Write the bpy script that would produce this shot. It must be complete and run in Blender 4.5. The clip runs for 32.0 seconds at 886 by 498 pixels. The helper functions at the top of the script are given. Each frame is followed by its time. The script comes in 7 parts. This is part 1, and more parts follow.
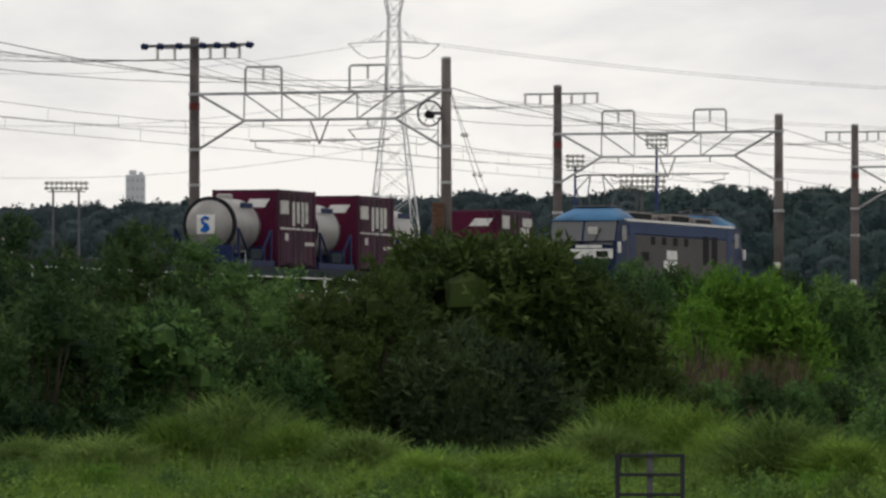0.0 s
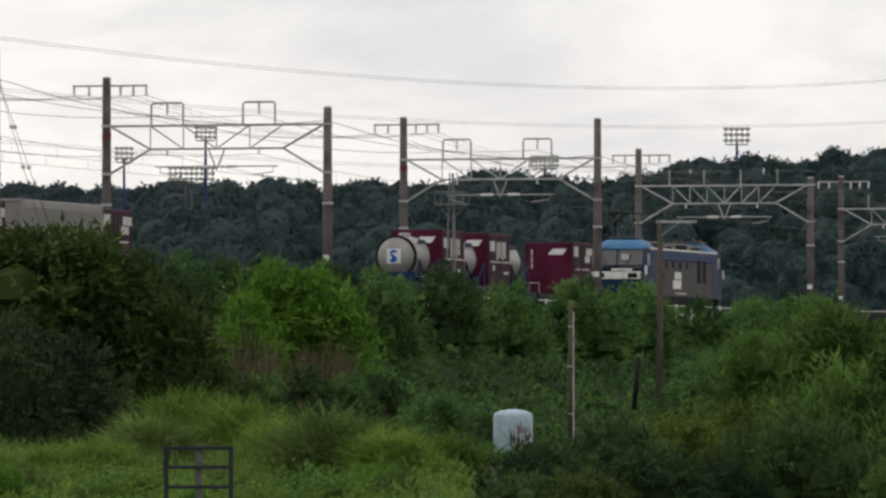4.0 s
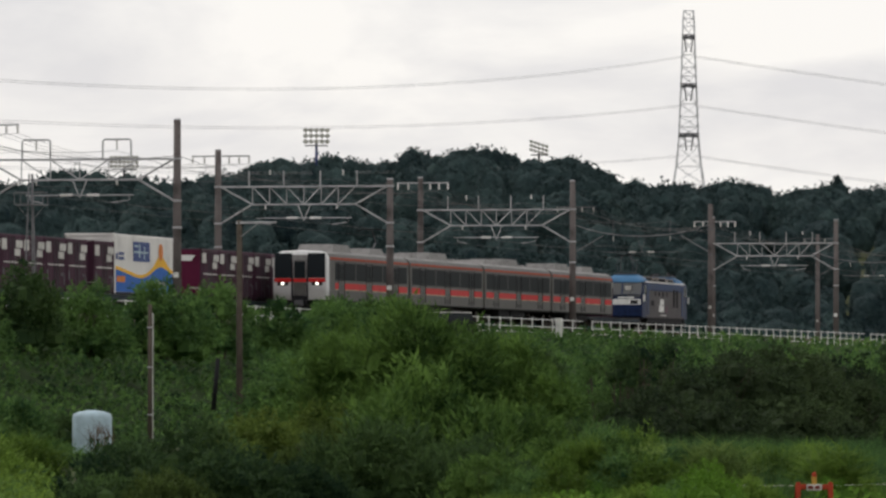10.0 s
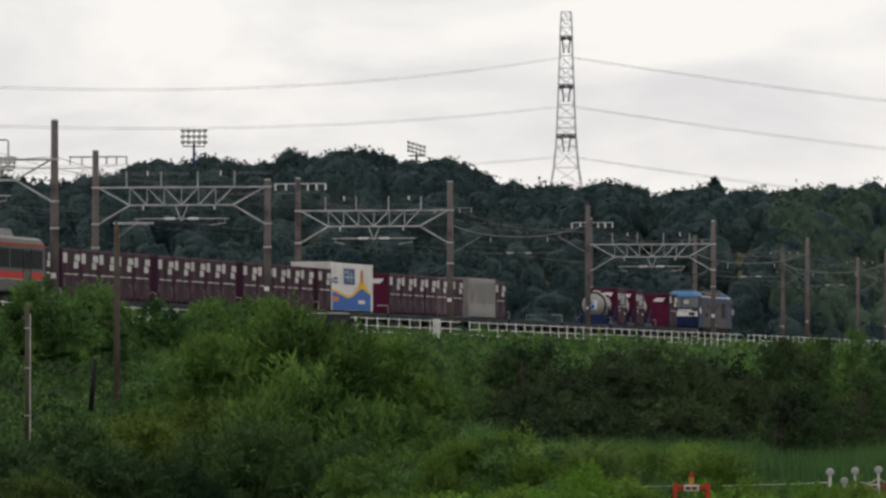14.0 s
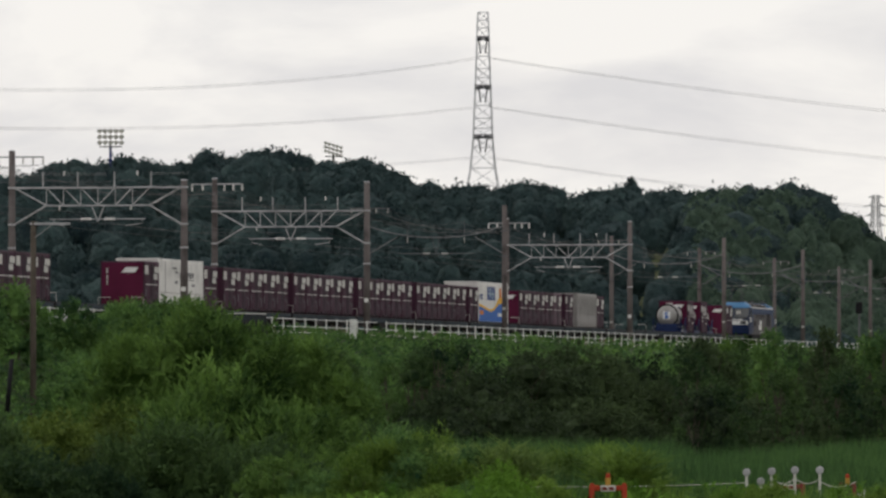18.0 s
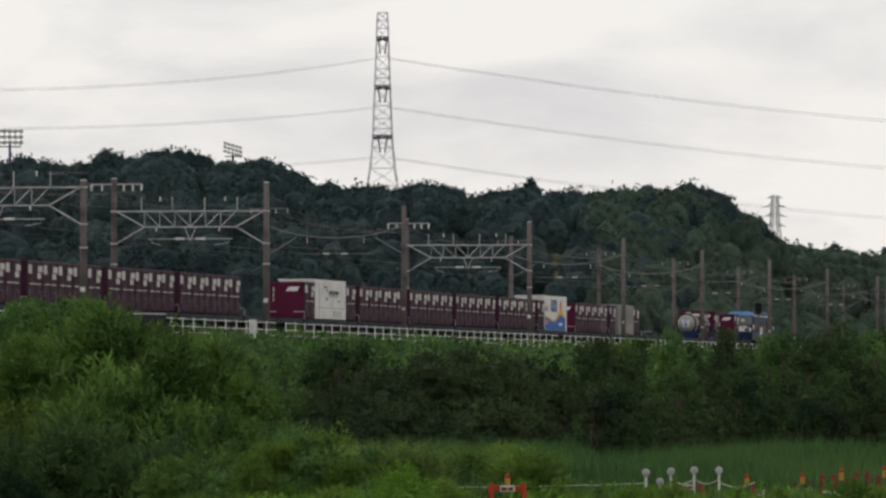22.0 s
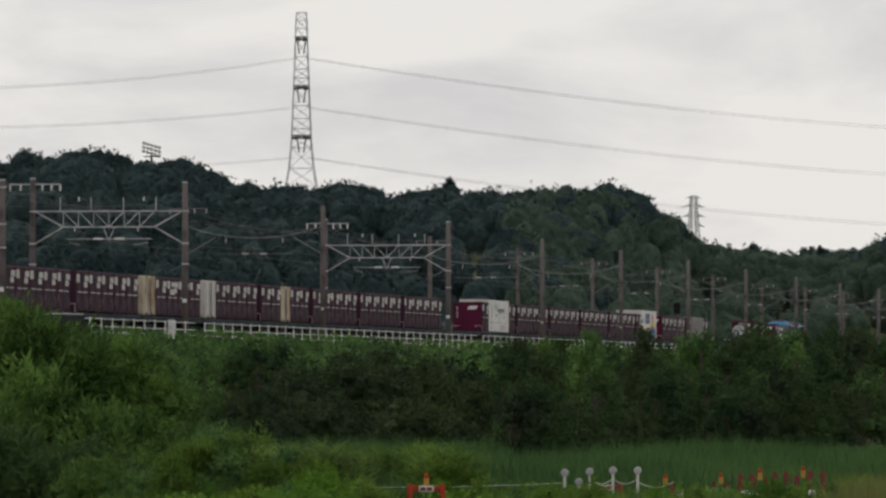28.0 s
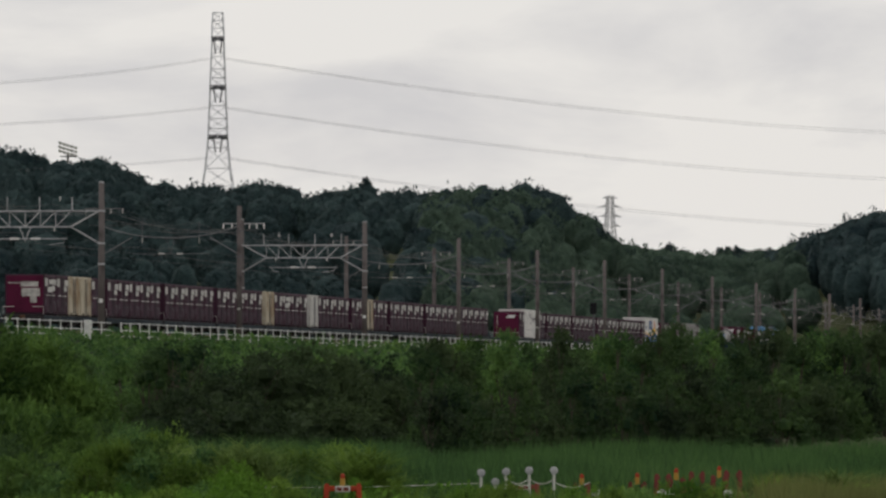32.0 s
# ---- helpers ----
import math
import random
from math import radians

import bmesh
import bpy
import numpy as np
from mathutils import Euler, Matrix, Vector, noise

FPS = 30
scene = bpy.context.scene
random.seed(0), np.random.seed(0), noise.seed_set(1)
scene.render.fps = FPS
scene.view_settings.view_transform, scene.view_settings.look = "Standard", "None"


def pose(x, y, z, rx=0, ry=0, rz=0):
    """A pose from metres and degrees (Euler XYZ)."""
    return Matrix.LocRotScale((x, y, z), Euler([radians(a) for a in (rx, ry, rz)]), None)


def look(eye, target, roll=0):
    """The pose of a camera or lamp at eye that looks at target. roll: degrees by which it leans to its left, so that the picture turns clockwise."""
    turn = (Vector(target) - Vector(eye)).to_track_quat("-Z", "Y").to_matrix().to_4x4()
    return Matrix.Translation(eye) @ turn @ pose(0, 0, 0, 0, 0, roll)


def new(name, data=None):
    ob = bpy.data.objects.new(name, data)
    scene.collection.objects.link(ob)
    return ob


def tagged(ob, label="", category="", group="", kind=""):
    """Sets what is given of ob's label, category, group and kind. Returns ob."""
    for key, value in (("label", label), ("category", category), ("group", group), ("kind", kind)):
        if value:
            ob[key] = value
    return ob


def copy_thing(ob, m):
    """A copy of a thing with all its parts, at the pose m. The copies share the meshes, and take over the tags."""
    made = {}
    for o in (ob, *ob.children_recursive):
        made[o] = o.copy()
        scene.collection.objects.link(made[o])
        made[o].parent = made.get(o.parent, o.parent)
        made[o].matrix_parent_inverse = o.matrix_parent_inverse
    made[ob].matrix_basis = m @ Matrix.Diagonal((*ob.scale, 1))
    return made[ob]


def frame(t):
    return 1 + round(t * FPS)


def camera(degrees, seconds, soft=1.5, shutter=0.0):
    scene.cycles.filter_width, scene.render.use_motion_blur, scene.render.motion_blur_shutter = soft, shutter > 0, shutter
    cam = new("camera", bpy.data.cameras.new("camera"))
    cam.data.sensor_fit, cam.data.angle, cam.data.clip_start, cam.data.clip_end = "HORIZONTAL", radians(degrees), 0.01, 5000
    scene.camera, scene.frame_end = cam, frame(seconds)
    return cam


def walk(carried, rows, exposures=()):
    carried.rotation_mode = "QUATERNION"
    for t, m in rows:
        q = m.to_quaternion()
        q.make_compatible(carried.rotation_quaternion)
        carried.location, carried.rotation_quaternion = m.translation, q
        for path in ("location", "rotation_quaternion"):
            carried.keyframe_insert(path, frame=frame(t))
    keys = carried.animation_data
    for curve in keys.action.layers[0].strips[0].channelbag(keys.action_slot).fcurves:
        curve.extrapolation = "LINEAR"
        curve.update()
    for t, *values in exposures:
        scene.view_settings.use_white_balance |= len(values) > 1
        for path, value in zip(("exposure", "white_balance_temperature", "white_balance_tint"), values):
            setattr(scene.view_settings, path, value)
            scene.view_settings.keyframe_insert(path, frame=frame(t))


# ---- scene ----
# The tracks run along +Y on a low embankment; the camera stands in the field east of them and swings to its right.
STEP = 12050.0          # bearings and rises below are in steps of 1/12050 radian
AHEAD = 4093.8          # bearing of the tracks' direction
EYE = (0.0, 0.0, 2.6)
RAIL = 5.75             # top of rail
FAR_TRACK, NEAR_TRACK = -85.5, -81.6

cam = camera(2 * math.degrees(math.atan(784 / STEP)), 32.0, soft=2.6)
SWING = [
    (0, 0.0, 243.9), (0.5, 122.5, 243.5), (1, 248.4, 241.9), (1.5, 335.5, 237.3), (2, 406.1, 229.6), (2.5, 499.4, 229.9),
    (3, 615.7, 230.0), (3.5, 699.5, 230.1), (4, 798.2, 230.4), (4.5, 869.5, 230.9), (6.5, 1133.8, 231.4), (7, 1201.0, 231.6),
    (7.5, 1269.9, 231.5), (8, 1332.2, 231.4), (8.5, 1400.6, 231.4), (9, 1440.8, 231.6), (9.5, 1494.0, 231.7), (10, 1542.1, 231.9),
    (10.5, 1579.2, 231.9), (11, 1611.3, 232.5), (11.5, 1646.9, 232.8), (12, 1685.5, 233.2), (12.5, 1692.1, 233.2), (13, 1710.5, 233.6),
    (13.5, 1722.5, 233.3), (14, 1758.8, 233.4), (14.5, 1781.7, 233.7), (16.5, 1835.2, 233.7), (17, 1847.6, 234.3), (17.5, 1867.5, 234.3),
    (18, 1906.2, 234.2), (18.5, 1930.2, 234.3), (19, 1945.9, 234.2), (19.5, 1962.9, 234.5), (20, 1981.1, 234.6), (20.5, 2017.8, 234.6),
    (21, 2051.8, 234.5), (21.5, 2068.5, 234.9), (22, 2084.0, 234.7), (22.5, 2100.0, 234.8), (23, 2120.3, 234.8), (23.5, 2134.6, 234.8),
    (24, 2138.9, 234.8), (24.5, 2143.3, 234.8), (25, 2151.3, 234.8), (25.5, 2153.5, 235.0), (27.5, 2209.9, 235.0), (28, 2227.6, 234.9),
    (28.5, 2261.7, 234.9), (29, 2292.1, 235.0), (29.5, 2313.4, 235.0), (30, 2321.0, 235.0), (30.5, 2328.2, 235.0), (31, 2343.1, 235.0),
    (31.5, 2360.8, 235.0), (32, 2375.5, 235.0),
]

walk(cam, [(t, pose(*EYE, 90 + math.degrees(p / STEP), 0, math.degrees((AHEAD - b) / STEP))) for t, b, p in SWING],
     [(0, 0.0), (4, 0.06), (11, 0.05), (20, -0.04), (25, -0.12), (28, -0.2), (32, -0.24)])

# ---- light: bright overcast sky, low soft sun behind the cloud ----
world = bpy.data.worlds.new("overcast_sky")
scene.world = world
world.use_nodes = True
wn, wl = world.node_tree.nodes, world.node_tree.links
wn.clear()


def wnode(kind, **values):
    n = wn.new(kind)
    for k, v in values.items():
        n.inputs[k].default_value = v
    return n


sky = wn.new("ShaderNodeTexSky")
sky.sky_type, sky.sun_disc = "NISHITA", False
sky.sun_elevation, sky.sun_rotation = radians(38), radians(-60)
sky_dim = wnode("ShaderNodeMix", Factor=1.0)
sky_dim.data_type, sky_dim.blend_type = "RGBA", "MULTIPLY"
wl.new(sky.outputs[0], sky_dim.inputs[6])
sky_dim.inputs[7].default_value = (0.1, 0.1, 0.1, 1)
coord = wn.new("ShaderNodeTexCoord")
stretch = wn.new("ShaderNodeMapping")
stretch.inputs["Scale"].default_value = (7.0, 7.0, 22.0)
wl.new(coord.outputs["Generated"], stretch.inputs["Vector"])
cloud = wnode("ShaderNodeTexNoise", Scale=2.3, Detail=6.0, Roughness=0.55, Distortion=0.3)
wl.new(stretch.outputs[0], cloud.inputs["Vector"])
tone = wn.new("ShaderNodeValToRGB")
tone.color_ramp.elements[0].position, tone.color_ramp.elements[0].color = 0.36, (0.745, 0.73, 0.745, 1)
tone.color_ramp.elements[1].position, tone.color_ramp.elements[1].color = 0.57, (0.965, 0.935, 0.905, 1)
wl.new(cloud.outputs["Fac"], tone.inputs["Fac"])
cover = wnode("ShaderNodeMix", Factor=0.93)
cover.data_type = "RGBA"
wl.new(sky_dim.outputs[2], cover.inputs[6])
wl.new(tone.outputs[0], cover.inputs[7])
back = wnode("ShaderNodeBackground", Strength=1.0)
wl.new(cover.outputs[2], back.inputs["Color"])
wout = wn.new("ShaderNodeOutputWorld")
wl.new(back.outputs[0], wout.inputs["Surface"])

sun = new("sun", bpy.data.lights.new("sun", "SUN"))
sun.data.energy, sun.data.angle, sun.data.color = 0.7, radians(25), (1.0, 0.95, 0.88)
sun.matrix_world = look((0, 0, 50), (Vector((0, 0, 50)) - Vector((-0.68, 0.39, 0.62)) * 10))


# ---- materials ----
def nodes_of(name):
    m = bpy.data.materials.new(name)
    m.use_nodes = True
    n, l = m.node_tree.nodes, m.node_tree.links
    return m, n, l, n["Principled BSDF"]


def paint(name, color, rough=0.6, metal=0.0, vary=0.18, grain=3.0, bump=0.15, stain=None, emit=0.0, fine=40.0):
    """A surface with large stains, fine grain and slight relief, in the object's own metres."""
    m, n, l, bsdf = nodes_of(name)
    tc = n.new("ShaderNodeTexCoord")
    big = n.new("ShaderNodeTexNoise")
    big.inputs["Scale"].default_value, big.inputs["Detail"].default_value = grain, 5
    small = n.new("ShaderNodeTexNoise")
    small.inputs["Scale"].default_value, small.inputs["Detail"].default_value = fine, 3
    info = n.new("ShaderNodeObjectInfo")
    l.new(tc.outputs["Object"], big.inputs["Vector"])
    l.new(tc.outputs["Object"], small.inputs["Vector"])
    ramp = n.new("ShaderNodeValToRGB")
    lo = [c * (1 - vary * 1.6) for c in color] if stain is None else stain
    hi = [min(1, c * (1 + vary * 0.7)) for c in color]
    ramp.color_ramp.elements[0].position, ramp.color_ramp.elements[0].color = 0.28, (*lo, 1)
    ramp.color_ramp.elements[1].position, ramp.color_ramp.elements[1].color = 0.72, (*hi, 1)
    mid = ramp.color_ramp.elements.new(0.47)
    mid.color = (*color, 1)
    add = n.new("ShaderNodeMath")
    add.operation = "MULTIPLY_ADD"
    l.new(small.outputs["Fac"], add.inputs[0])
    add.inputs[1].default_value = 0.25
    sub = n.new("ShaderNodeMath")
    sub.operation = "MULTIPLY_ADD"
    l.new(info.outputs["Random"], sub.inputs[0])
    sub.inputs[1].default_value, sub.inputs[2].default_value = 0.16, -0.20
    l.new(sub.outputs[0], add.inputs[2])
    tot = n.new("ShaderNodeMath")
    l.new(big.outputs["Fac"], tot.inputs[0])
    l.new(add.outputs[0], tot.inputs[1])
    l.new(tot.outputs[0], ramp.inputs["Fac"])
    l.new(ramp.outputs["Color"], bsdf.inputs["Base Color"])
    bsdf.inputs["Roughness"].default_value, bsdf.inputs["Metallic"].default_value = rough, metal
    bsdf.inputs["Specular IOR Level"].default_value = 0.1
    b = n.new("ShaderNodeBump")
    b.inputs["Strength"].default_value, b.inputs["Distance"].default_value = bump, 0.02
    l.new(small.outputs["Fac"], b.inputs["Height"])
    l.new(b.outputs[0], bsdf.inputs["Normal"])
    if emit:
        bsdf.inputs["Emission Color"].default_value = (*color, 1)
        bsdf.inputs["Emission Strength"].default_value = emit
    return m


def leafy(name, dark, light, patch=0.25, through_light=0.3, rough=0.75, speck=0.42, mass=False):
    """Leaves or blades: colour differs from piece to piece and in patches of a metre or so."""
    m, n, l, bsdf = nodes_of(name)
    geo = n.new("ShaderNodeNewGeometry")
    big = n.new("ShaderNodeTexNoise")
    big.inputs["Scale"].default_value, big.inputs["Detail"].default_value, big.inputs["Roughness"].default_value = patch, 4, 0.62
    l.new(geo.outputs["Position"], big.inputs["Vector"])
    mixf = n.new("ShaderNodeMath")
    mixf.operation = "MULTIPLY_ADD"
    if mass:
        fine = n.new("ShaderNodeTexNoise")
        fine.inputs["Scale"].default_value, fine.inputs["Detail"].default_value, fine.inputs["Roughness"].default_value = 0.8, 5, 0.7
        l.new(geo.outputs["Position"], fine.inputs["Vector"])
        l.new(fine.outputs["Fac"], mixf.inputs[0])
        relief = n.new("ShaderNodeBump")
        relief.inputs["Strength"].default_value, relief.inputs["Distance"].default_value = 1.0, 2.0
        l.new(fine.outputs["Fac"], relief.inputs["Height"])
        l.new(relief.outputs[0], bsdf.inputs["Normal"])
    else:
        l.new(geo.outputs["Random Per Island"], mixf.inputs[0])
    mixf.inputs[1].default_value = speck
    shift = n.new("ShaderNodeMath")
    shift.operation = "MULTIPLY_ADD"
    l.new(big.outputs["Fac"], shift.inputs[0])
    shift.inputs[1].default_value, shift.inputs[2].default_value = 1.9, -0.45 - speck / 2
    l.new(shift.outputs[0], mixf.inputs[2])
    ramp = n.new("ShaderNodeValToRGB")
    ramp.color_ramp.elements[0].position, ramp.color_ramp.elements[0].color = 0.1, (*dark, 1)
    ramp.color_ramp.elements[1].position, ramp.color_ramp.elements[1].color = 0.95, (*light, 1)
    l.new(mixf.outputs[0], ramp.inputs["Fac"])
    l.new(ramp.outputs["Color"], bsdf.inputs["Base Color"])
    bsdf.inputs["Roughness"].default_value = rough
    bsdf.inputs["Specular IOR Level"].default_value = 0.08
    tr = n.new("ShaderNodeBsdfTranslucent")
    l.new(ramp.outputs["Color"], tr.inputs["Color"])
    mx = n.new("ShaderNodeMixShader")
    mx.inputs[0].default_value = through_light
    l.new(bsdf.outputs[0], mx.inputs[1])
    l.new(tr.outputs[0], mx.inputs[2])
    l.new(mx.outputs[0], n["Material Output"].inputs["Surface"])
    return m


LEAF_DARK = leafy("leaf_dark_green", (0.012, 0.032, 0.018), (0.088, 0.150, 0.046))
LEAF_OLIVE = leafy("leaf_olive_green", (0.017, 0.034, 0.011), (0.088, 0.132, 0.034))
LEAF_BRIGHT = leafy("leaf_bright_green", (0.04656, 0.1145, 0.0186), (0.1746, 0.3298, 0.042))
# Blue is lifted in the vine and willow greens to suggest haze.
LEAF_VINE = leafy("leaf_vine_green", (0.02, 0.06, 0.026), (0.168, 0.295, 0.078), patch=0.45)
LEAF_WILLOW = leafy("leaf_willow_green", (0.022, 0.055, 0.016), (0.155, 0.265, 0.058), patch=0.5)
LEAF_YELLOW = leafy("leaf_yellow_green", (0.04, 0.075, 0.016), (0.20, 0.27, 0.055))
LEAF_BROWN = leafy("leaf_dry_brown", (0.078, 0.056, 0.042), (0.18, 0.13, 0.092), through_light=0.15)
LEAF_NIGHT = leafy("leaf_evergreen_and_shade", (0.009, 0.018, 0.012), (0.074, 0.112, 0.045))
# Distance haze is mixed into the next two leaf colours as blue.
WOOD_HAZED = leafy("leaf_hill_wood_hazed", (0.020, 0.039, 0.046), (0.080, 0.130, 0.126), patch=0.03, through_light=0.15, speck=1.3, mass=True)
WOOD_FAR_HAZED = leafy("leaf_far_wood_hazed", (0.035, 0.058, 0.068), (0.08, 0.112, 0.118), patch=0.03, through_light=0.2, speck=1.3, mass=True)
BAMBOO = leafy("leaf_bamboo_wood", (0.04, 0.074, 0.056), (0.138, 0.208, 0.146), patch=0.05, speck=1.3, mass=True)
GRASS = leafy("blade_meadow_green", (0.055, 0.105, 0.018), (0.215, 0.335, 0.06), patch=0.22, through_light=0.35)
GRASS_PALE = leafy("blade_pampas_green", (0.06, 0.105, 0.026), (0.215, 0.305, 0.085), patch=0.3, through_light=0.35)
REED = leafy("blade_reed_green", (0.024, 0.062, 0.022), (0.105, 0.2, 0.06), patch=0.3, through_light=0.3)
SEED = leafy("blade_dry_seed", (0.085, 0.1, 0.03), (0.22, 0.24, 0.085), through_light=0.3)
BARK = paint("bark", (0.085, 0.072, 0.058), 0.9, grain=2, bump=0.6)
SOIL = paint("field_soil", (0.045, 0.055, 0.022), 0.95, grain=0.3, vary=0.4, bump=0.5, fine=6)
BANK = paint("bank_soil", (0.028, 0.050, 0.016), 0.95, grain=0.25, vary=0.4, bump=0.5, fine=5)
BALLAST = paint("ballast", (0.16, 0.13, 0.11), 0.95, grain=1.2, vary=0.35, bump=0.9, fine=14)
RUST = paint("rusty_steel", (0.13, 0.075, 0.05), 0.7, 0.4, grain=2)
CONCRETE = paint("weathered_concrete_pole", (0.135, 0.118, 0.115), 0.9, grain=0.8, vary=0.35, bump=0.3)
GALV = paint("galvanised_steel", (0.42, 0.42, 0.43), 0.5, 0.3, grain=1.5)
GALV_OLD = paint("dull_galvanised_steel", (0.13, 0.13, 0.14), 0.6, 0.5, grain=1.2)
DARK_STEEL = paint("dark_steel", (0.035, 0.036, 0.045), 0.6, 0.3, grain=2)
TOWER = paint("bright_galvanised_tower_steel", (0.70, 0.70, 0.72), 0.6, 0.0, grain=1.2)
PYLON = paint("weathered_pylon_steel", (0.21, 0.21, 0.22), 0.6, 0.3, grain=1.2)
WIRE = paint("wire_copper_dark", (0.06, 0.06, 0.06), 0.5, 0.6)
WIRE_PALE = paint("wire_aluminium", (0.30, 0.30, 0.31), 0.5, 0.6)
PORCELAIN = paint("white_porcelain", (0.75, 0.74, 0.72), 0.2, vary=0.08)
WHITE = paint("white_paint", (0.72, 0.72, 0.70), 0.5, vary=0.12, grain=2)
WHITE_WORN = paint("worn_white_paint", (0.52, 0.51, 0.48), 0.6, vary=0.25, grain=4)
# This maroon is dulled and blued in its base colour for haze.
MAROON = paint("maroon_container_paint", (0.052, 0.021, 0.037), 0.6, vary=0.3, grain=0.7, stain=(0.036, 0.020, 0.022))
MAROON_END = paint("purple_maroon_paint", (0.085, 0.010, 0.034), 0.5, vary=0.25, grain=0.8)
MAROON_DULL = paint("faded_maroon_paint", (0.12, 0.075, 0.095), 0.65, vary=0.25, grain=0.9)
CREAM = paint("cream_container_paint", (0.46, 0.41, 0.31), 0.6, vary=0.25, grain=1.1, stain=(0.26, 0.17, 0.09))
GREY_BOX = paint("grey_container_paint", (0.27, 0.26, 0.25), 0.55, vary=0.15, grain=0.8)
WHITE_BOX = paint("white_container_paint", (0.70, 0.69, 0.66), 0.5, vary=0.12, grain=0.7)
SKY_BLUE = paint("pale_blue_paint", (0.40, 0.52, 0.58), 0.5, vary=0.1)
ART_BLUE = paint("strong_blue_paint", (0.012, 0.11, 0.42), 0.45, vary=0.12)
ART_YELLOW = paint("yellow_paint", (0.75, 0.42, 0.03), 0.5, vary=0.12)
ART_ORANGE = paint("orange_paint", (0.62, 0.20, 0.04), 0.5, vary=0.12)
ART_NAVY = paint("navy_paint", (0.05, 0.08, 0.22), 0.5, vary=0.12)
STEEL_TANK = paint("brushed_tank_steel", (0.33, 0.32, 0.31), 0.42, 0.35, vary=0.12, grain=1.2)
FRAME_BLUE = paint("blue_frame_paint", (0.015, 0.026, 0.08), 0.5, vary=0.25)
WAGON = paint("dirty_wagon_steel", (0.040, 0.036, 0.038), 0.8, 0.2, vary=0.4, grain=1.0)
WAGON_BLUE = paint("dirty_wagon_blue", (0.022, 0.032, 0.040), 0.75, vary=0.35, grain=1.0)
BLACK = paint("matt_black", (0.018, 0.018, 0.02), 0.8, vary=0.3)
TYRE = paint("wheel_steel", (0.09, 0.075, 0.065), 0.55, 0.6)
LOCO_BLUE = paint("locomotive_blue", (0.011, 0.034, 0.105), 0.45, vary=0.2, grain=0.9)
LOCO_ROOF = paint("locomotive_roof_blue", (0.07, 0.18, 0.33), 0.5, vary=0.2, grain=0.8, stain=(0.06, 0.09, 0.14))
LOCO_GREY = paint("locomotive_grey", (0.082, 0.075, 0.078), 0.6, vary=0.25, grain=0.7)
LOCO_NAVY = paint("locomotive_navy", (0.012, 0.024, 0.072), 0.45, vary=0.2)
ROOF_GREY = paint("dusty_roof_grey", (0.20, 0.18, 0.165), 0.8, vary=0.3)
TRAIN_DOOR = paint("train_door_grey", (0.050, 0.050, 0.050), 0.5, 0.2, vary=0.15, grain=0.8)
STAINLESS = paint("dull_stainless_steel", (0.11, 0.108, 0.102), 0.5, 0.2, vary=0.15, grain=0.8)
CAR_ROOF = paint("train_roof_grey", (0.24, 0.235, 0.23), 0.7, vary=0.2)
ORANGE = paint("train_orange_band", (0.50, 0.026, 0.026), 0.5, vary=0.1)
FRONT_WHITE = paint("train_front_white", (0.66, 0.66, 0.66), 0.4, vary=0.08)
LAMP = paint("lit_headlamp", (1.0, 0.95, 0.85), 0.2, vary=0, emit=2.4)
RED_ORANGE = paint("barricade_orange", (0.33, 0.045, 0.02), 0.5, vary=0.2)
RED_BROWN = paint("faded_barricade_red", (0.17, 0.045, 0.038), 0.6, vary=0.3)
AMBER = paint("amber_lamp_cover", (0.42, 0.24, 0.05), 0.35, vary=0.1)
FLOOD = paint("floodlight_frame", (0.14, 0.14, 0.13), 0.6, 0.3)
FLOOD_GLASS = paint("floodlight_glass", (0.55, 0.54, 0.48), 0.3)
FLOOD_BLUE = paint("floodlight_mast_blue", (0.035, 0.05, 0.16), 0.5)
APART = paint("far_concrete", (0.56, 0.58, 0.62), 0.9, vary=0.06, grain=0.05)
APART_WIN = paint("far_window_grey", (0.42, 0.44, 0.48), 0.5)


def glassy(name, color, rough=0.08, gloss=0.6):
    m, n, l, bsdf = nodes_of(name)
    bsdf.inputs["Base Color"].default_value = (*color, 1)
    bsdf.inputs["Roughness"].default_value = rough
    bsdf.inputs["Specular IOR Level"].default_value = gloss
    return m


PANE = glassy("dark_window_glass", (0.014, 0.018, 0.021), 0.5, 0.03)
PANE_FRONT = glassy("dark_front_glass", (0.014, 0.018, 0.022), 0.4, 0.08)
# Grey base puts the sky seen in the cab glass into its colour.
PANE_CAB = glassy("cab_glass_sky_grey", (0.10, 0.105, 0.11), 0.2, 0.5)


# ---- building blocks ----
def sight(b, d, e=None):
    """Place d metres away at bearing b; its height from the rise e, or None for the plan alone."""
    a = (b - 784 - AHEAD) / STEP
    x, y = d * math.sin(a), d * math.cos(a)
    return (x, y, 0.0) if e is None else (x, y, EYE[2] + (675 - e) * d / STEP)


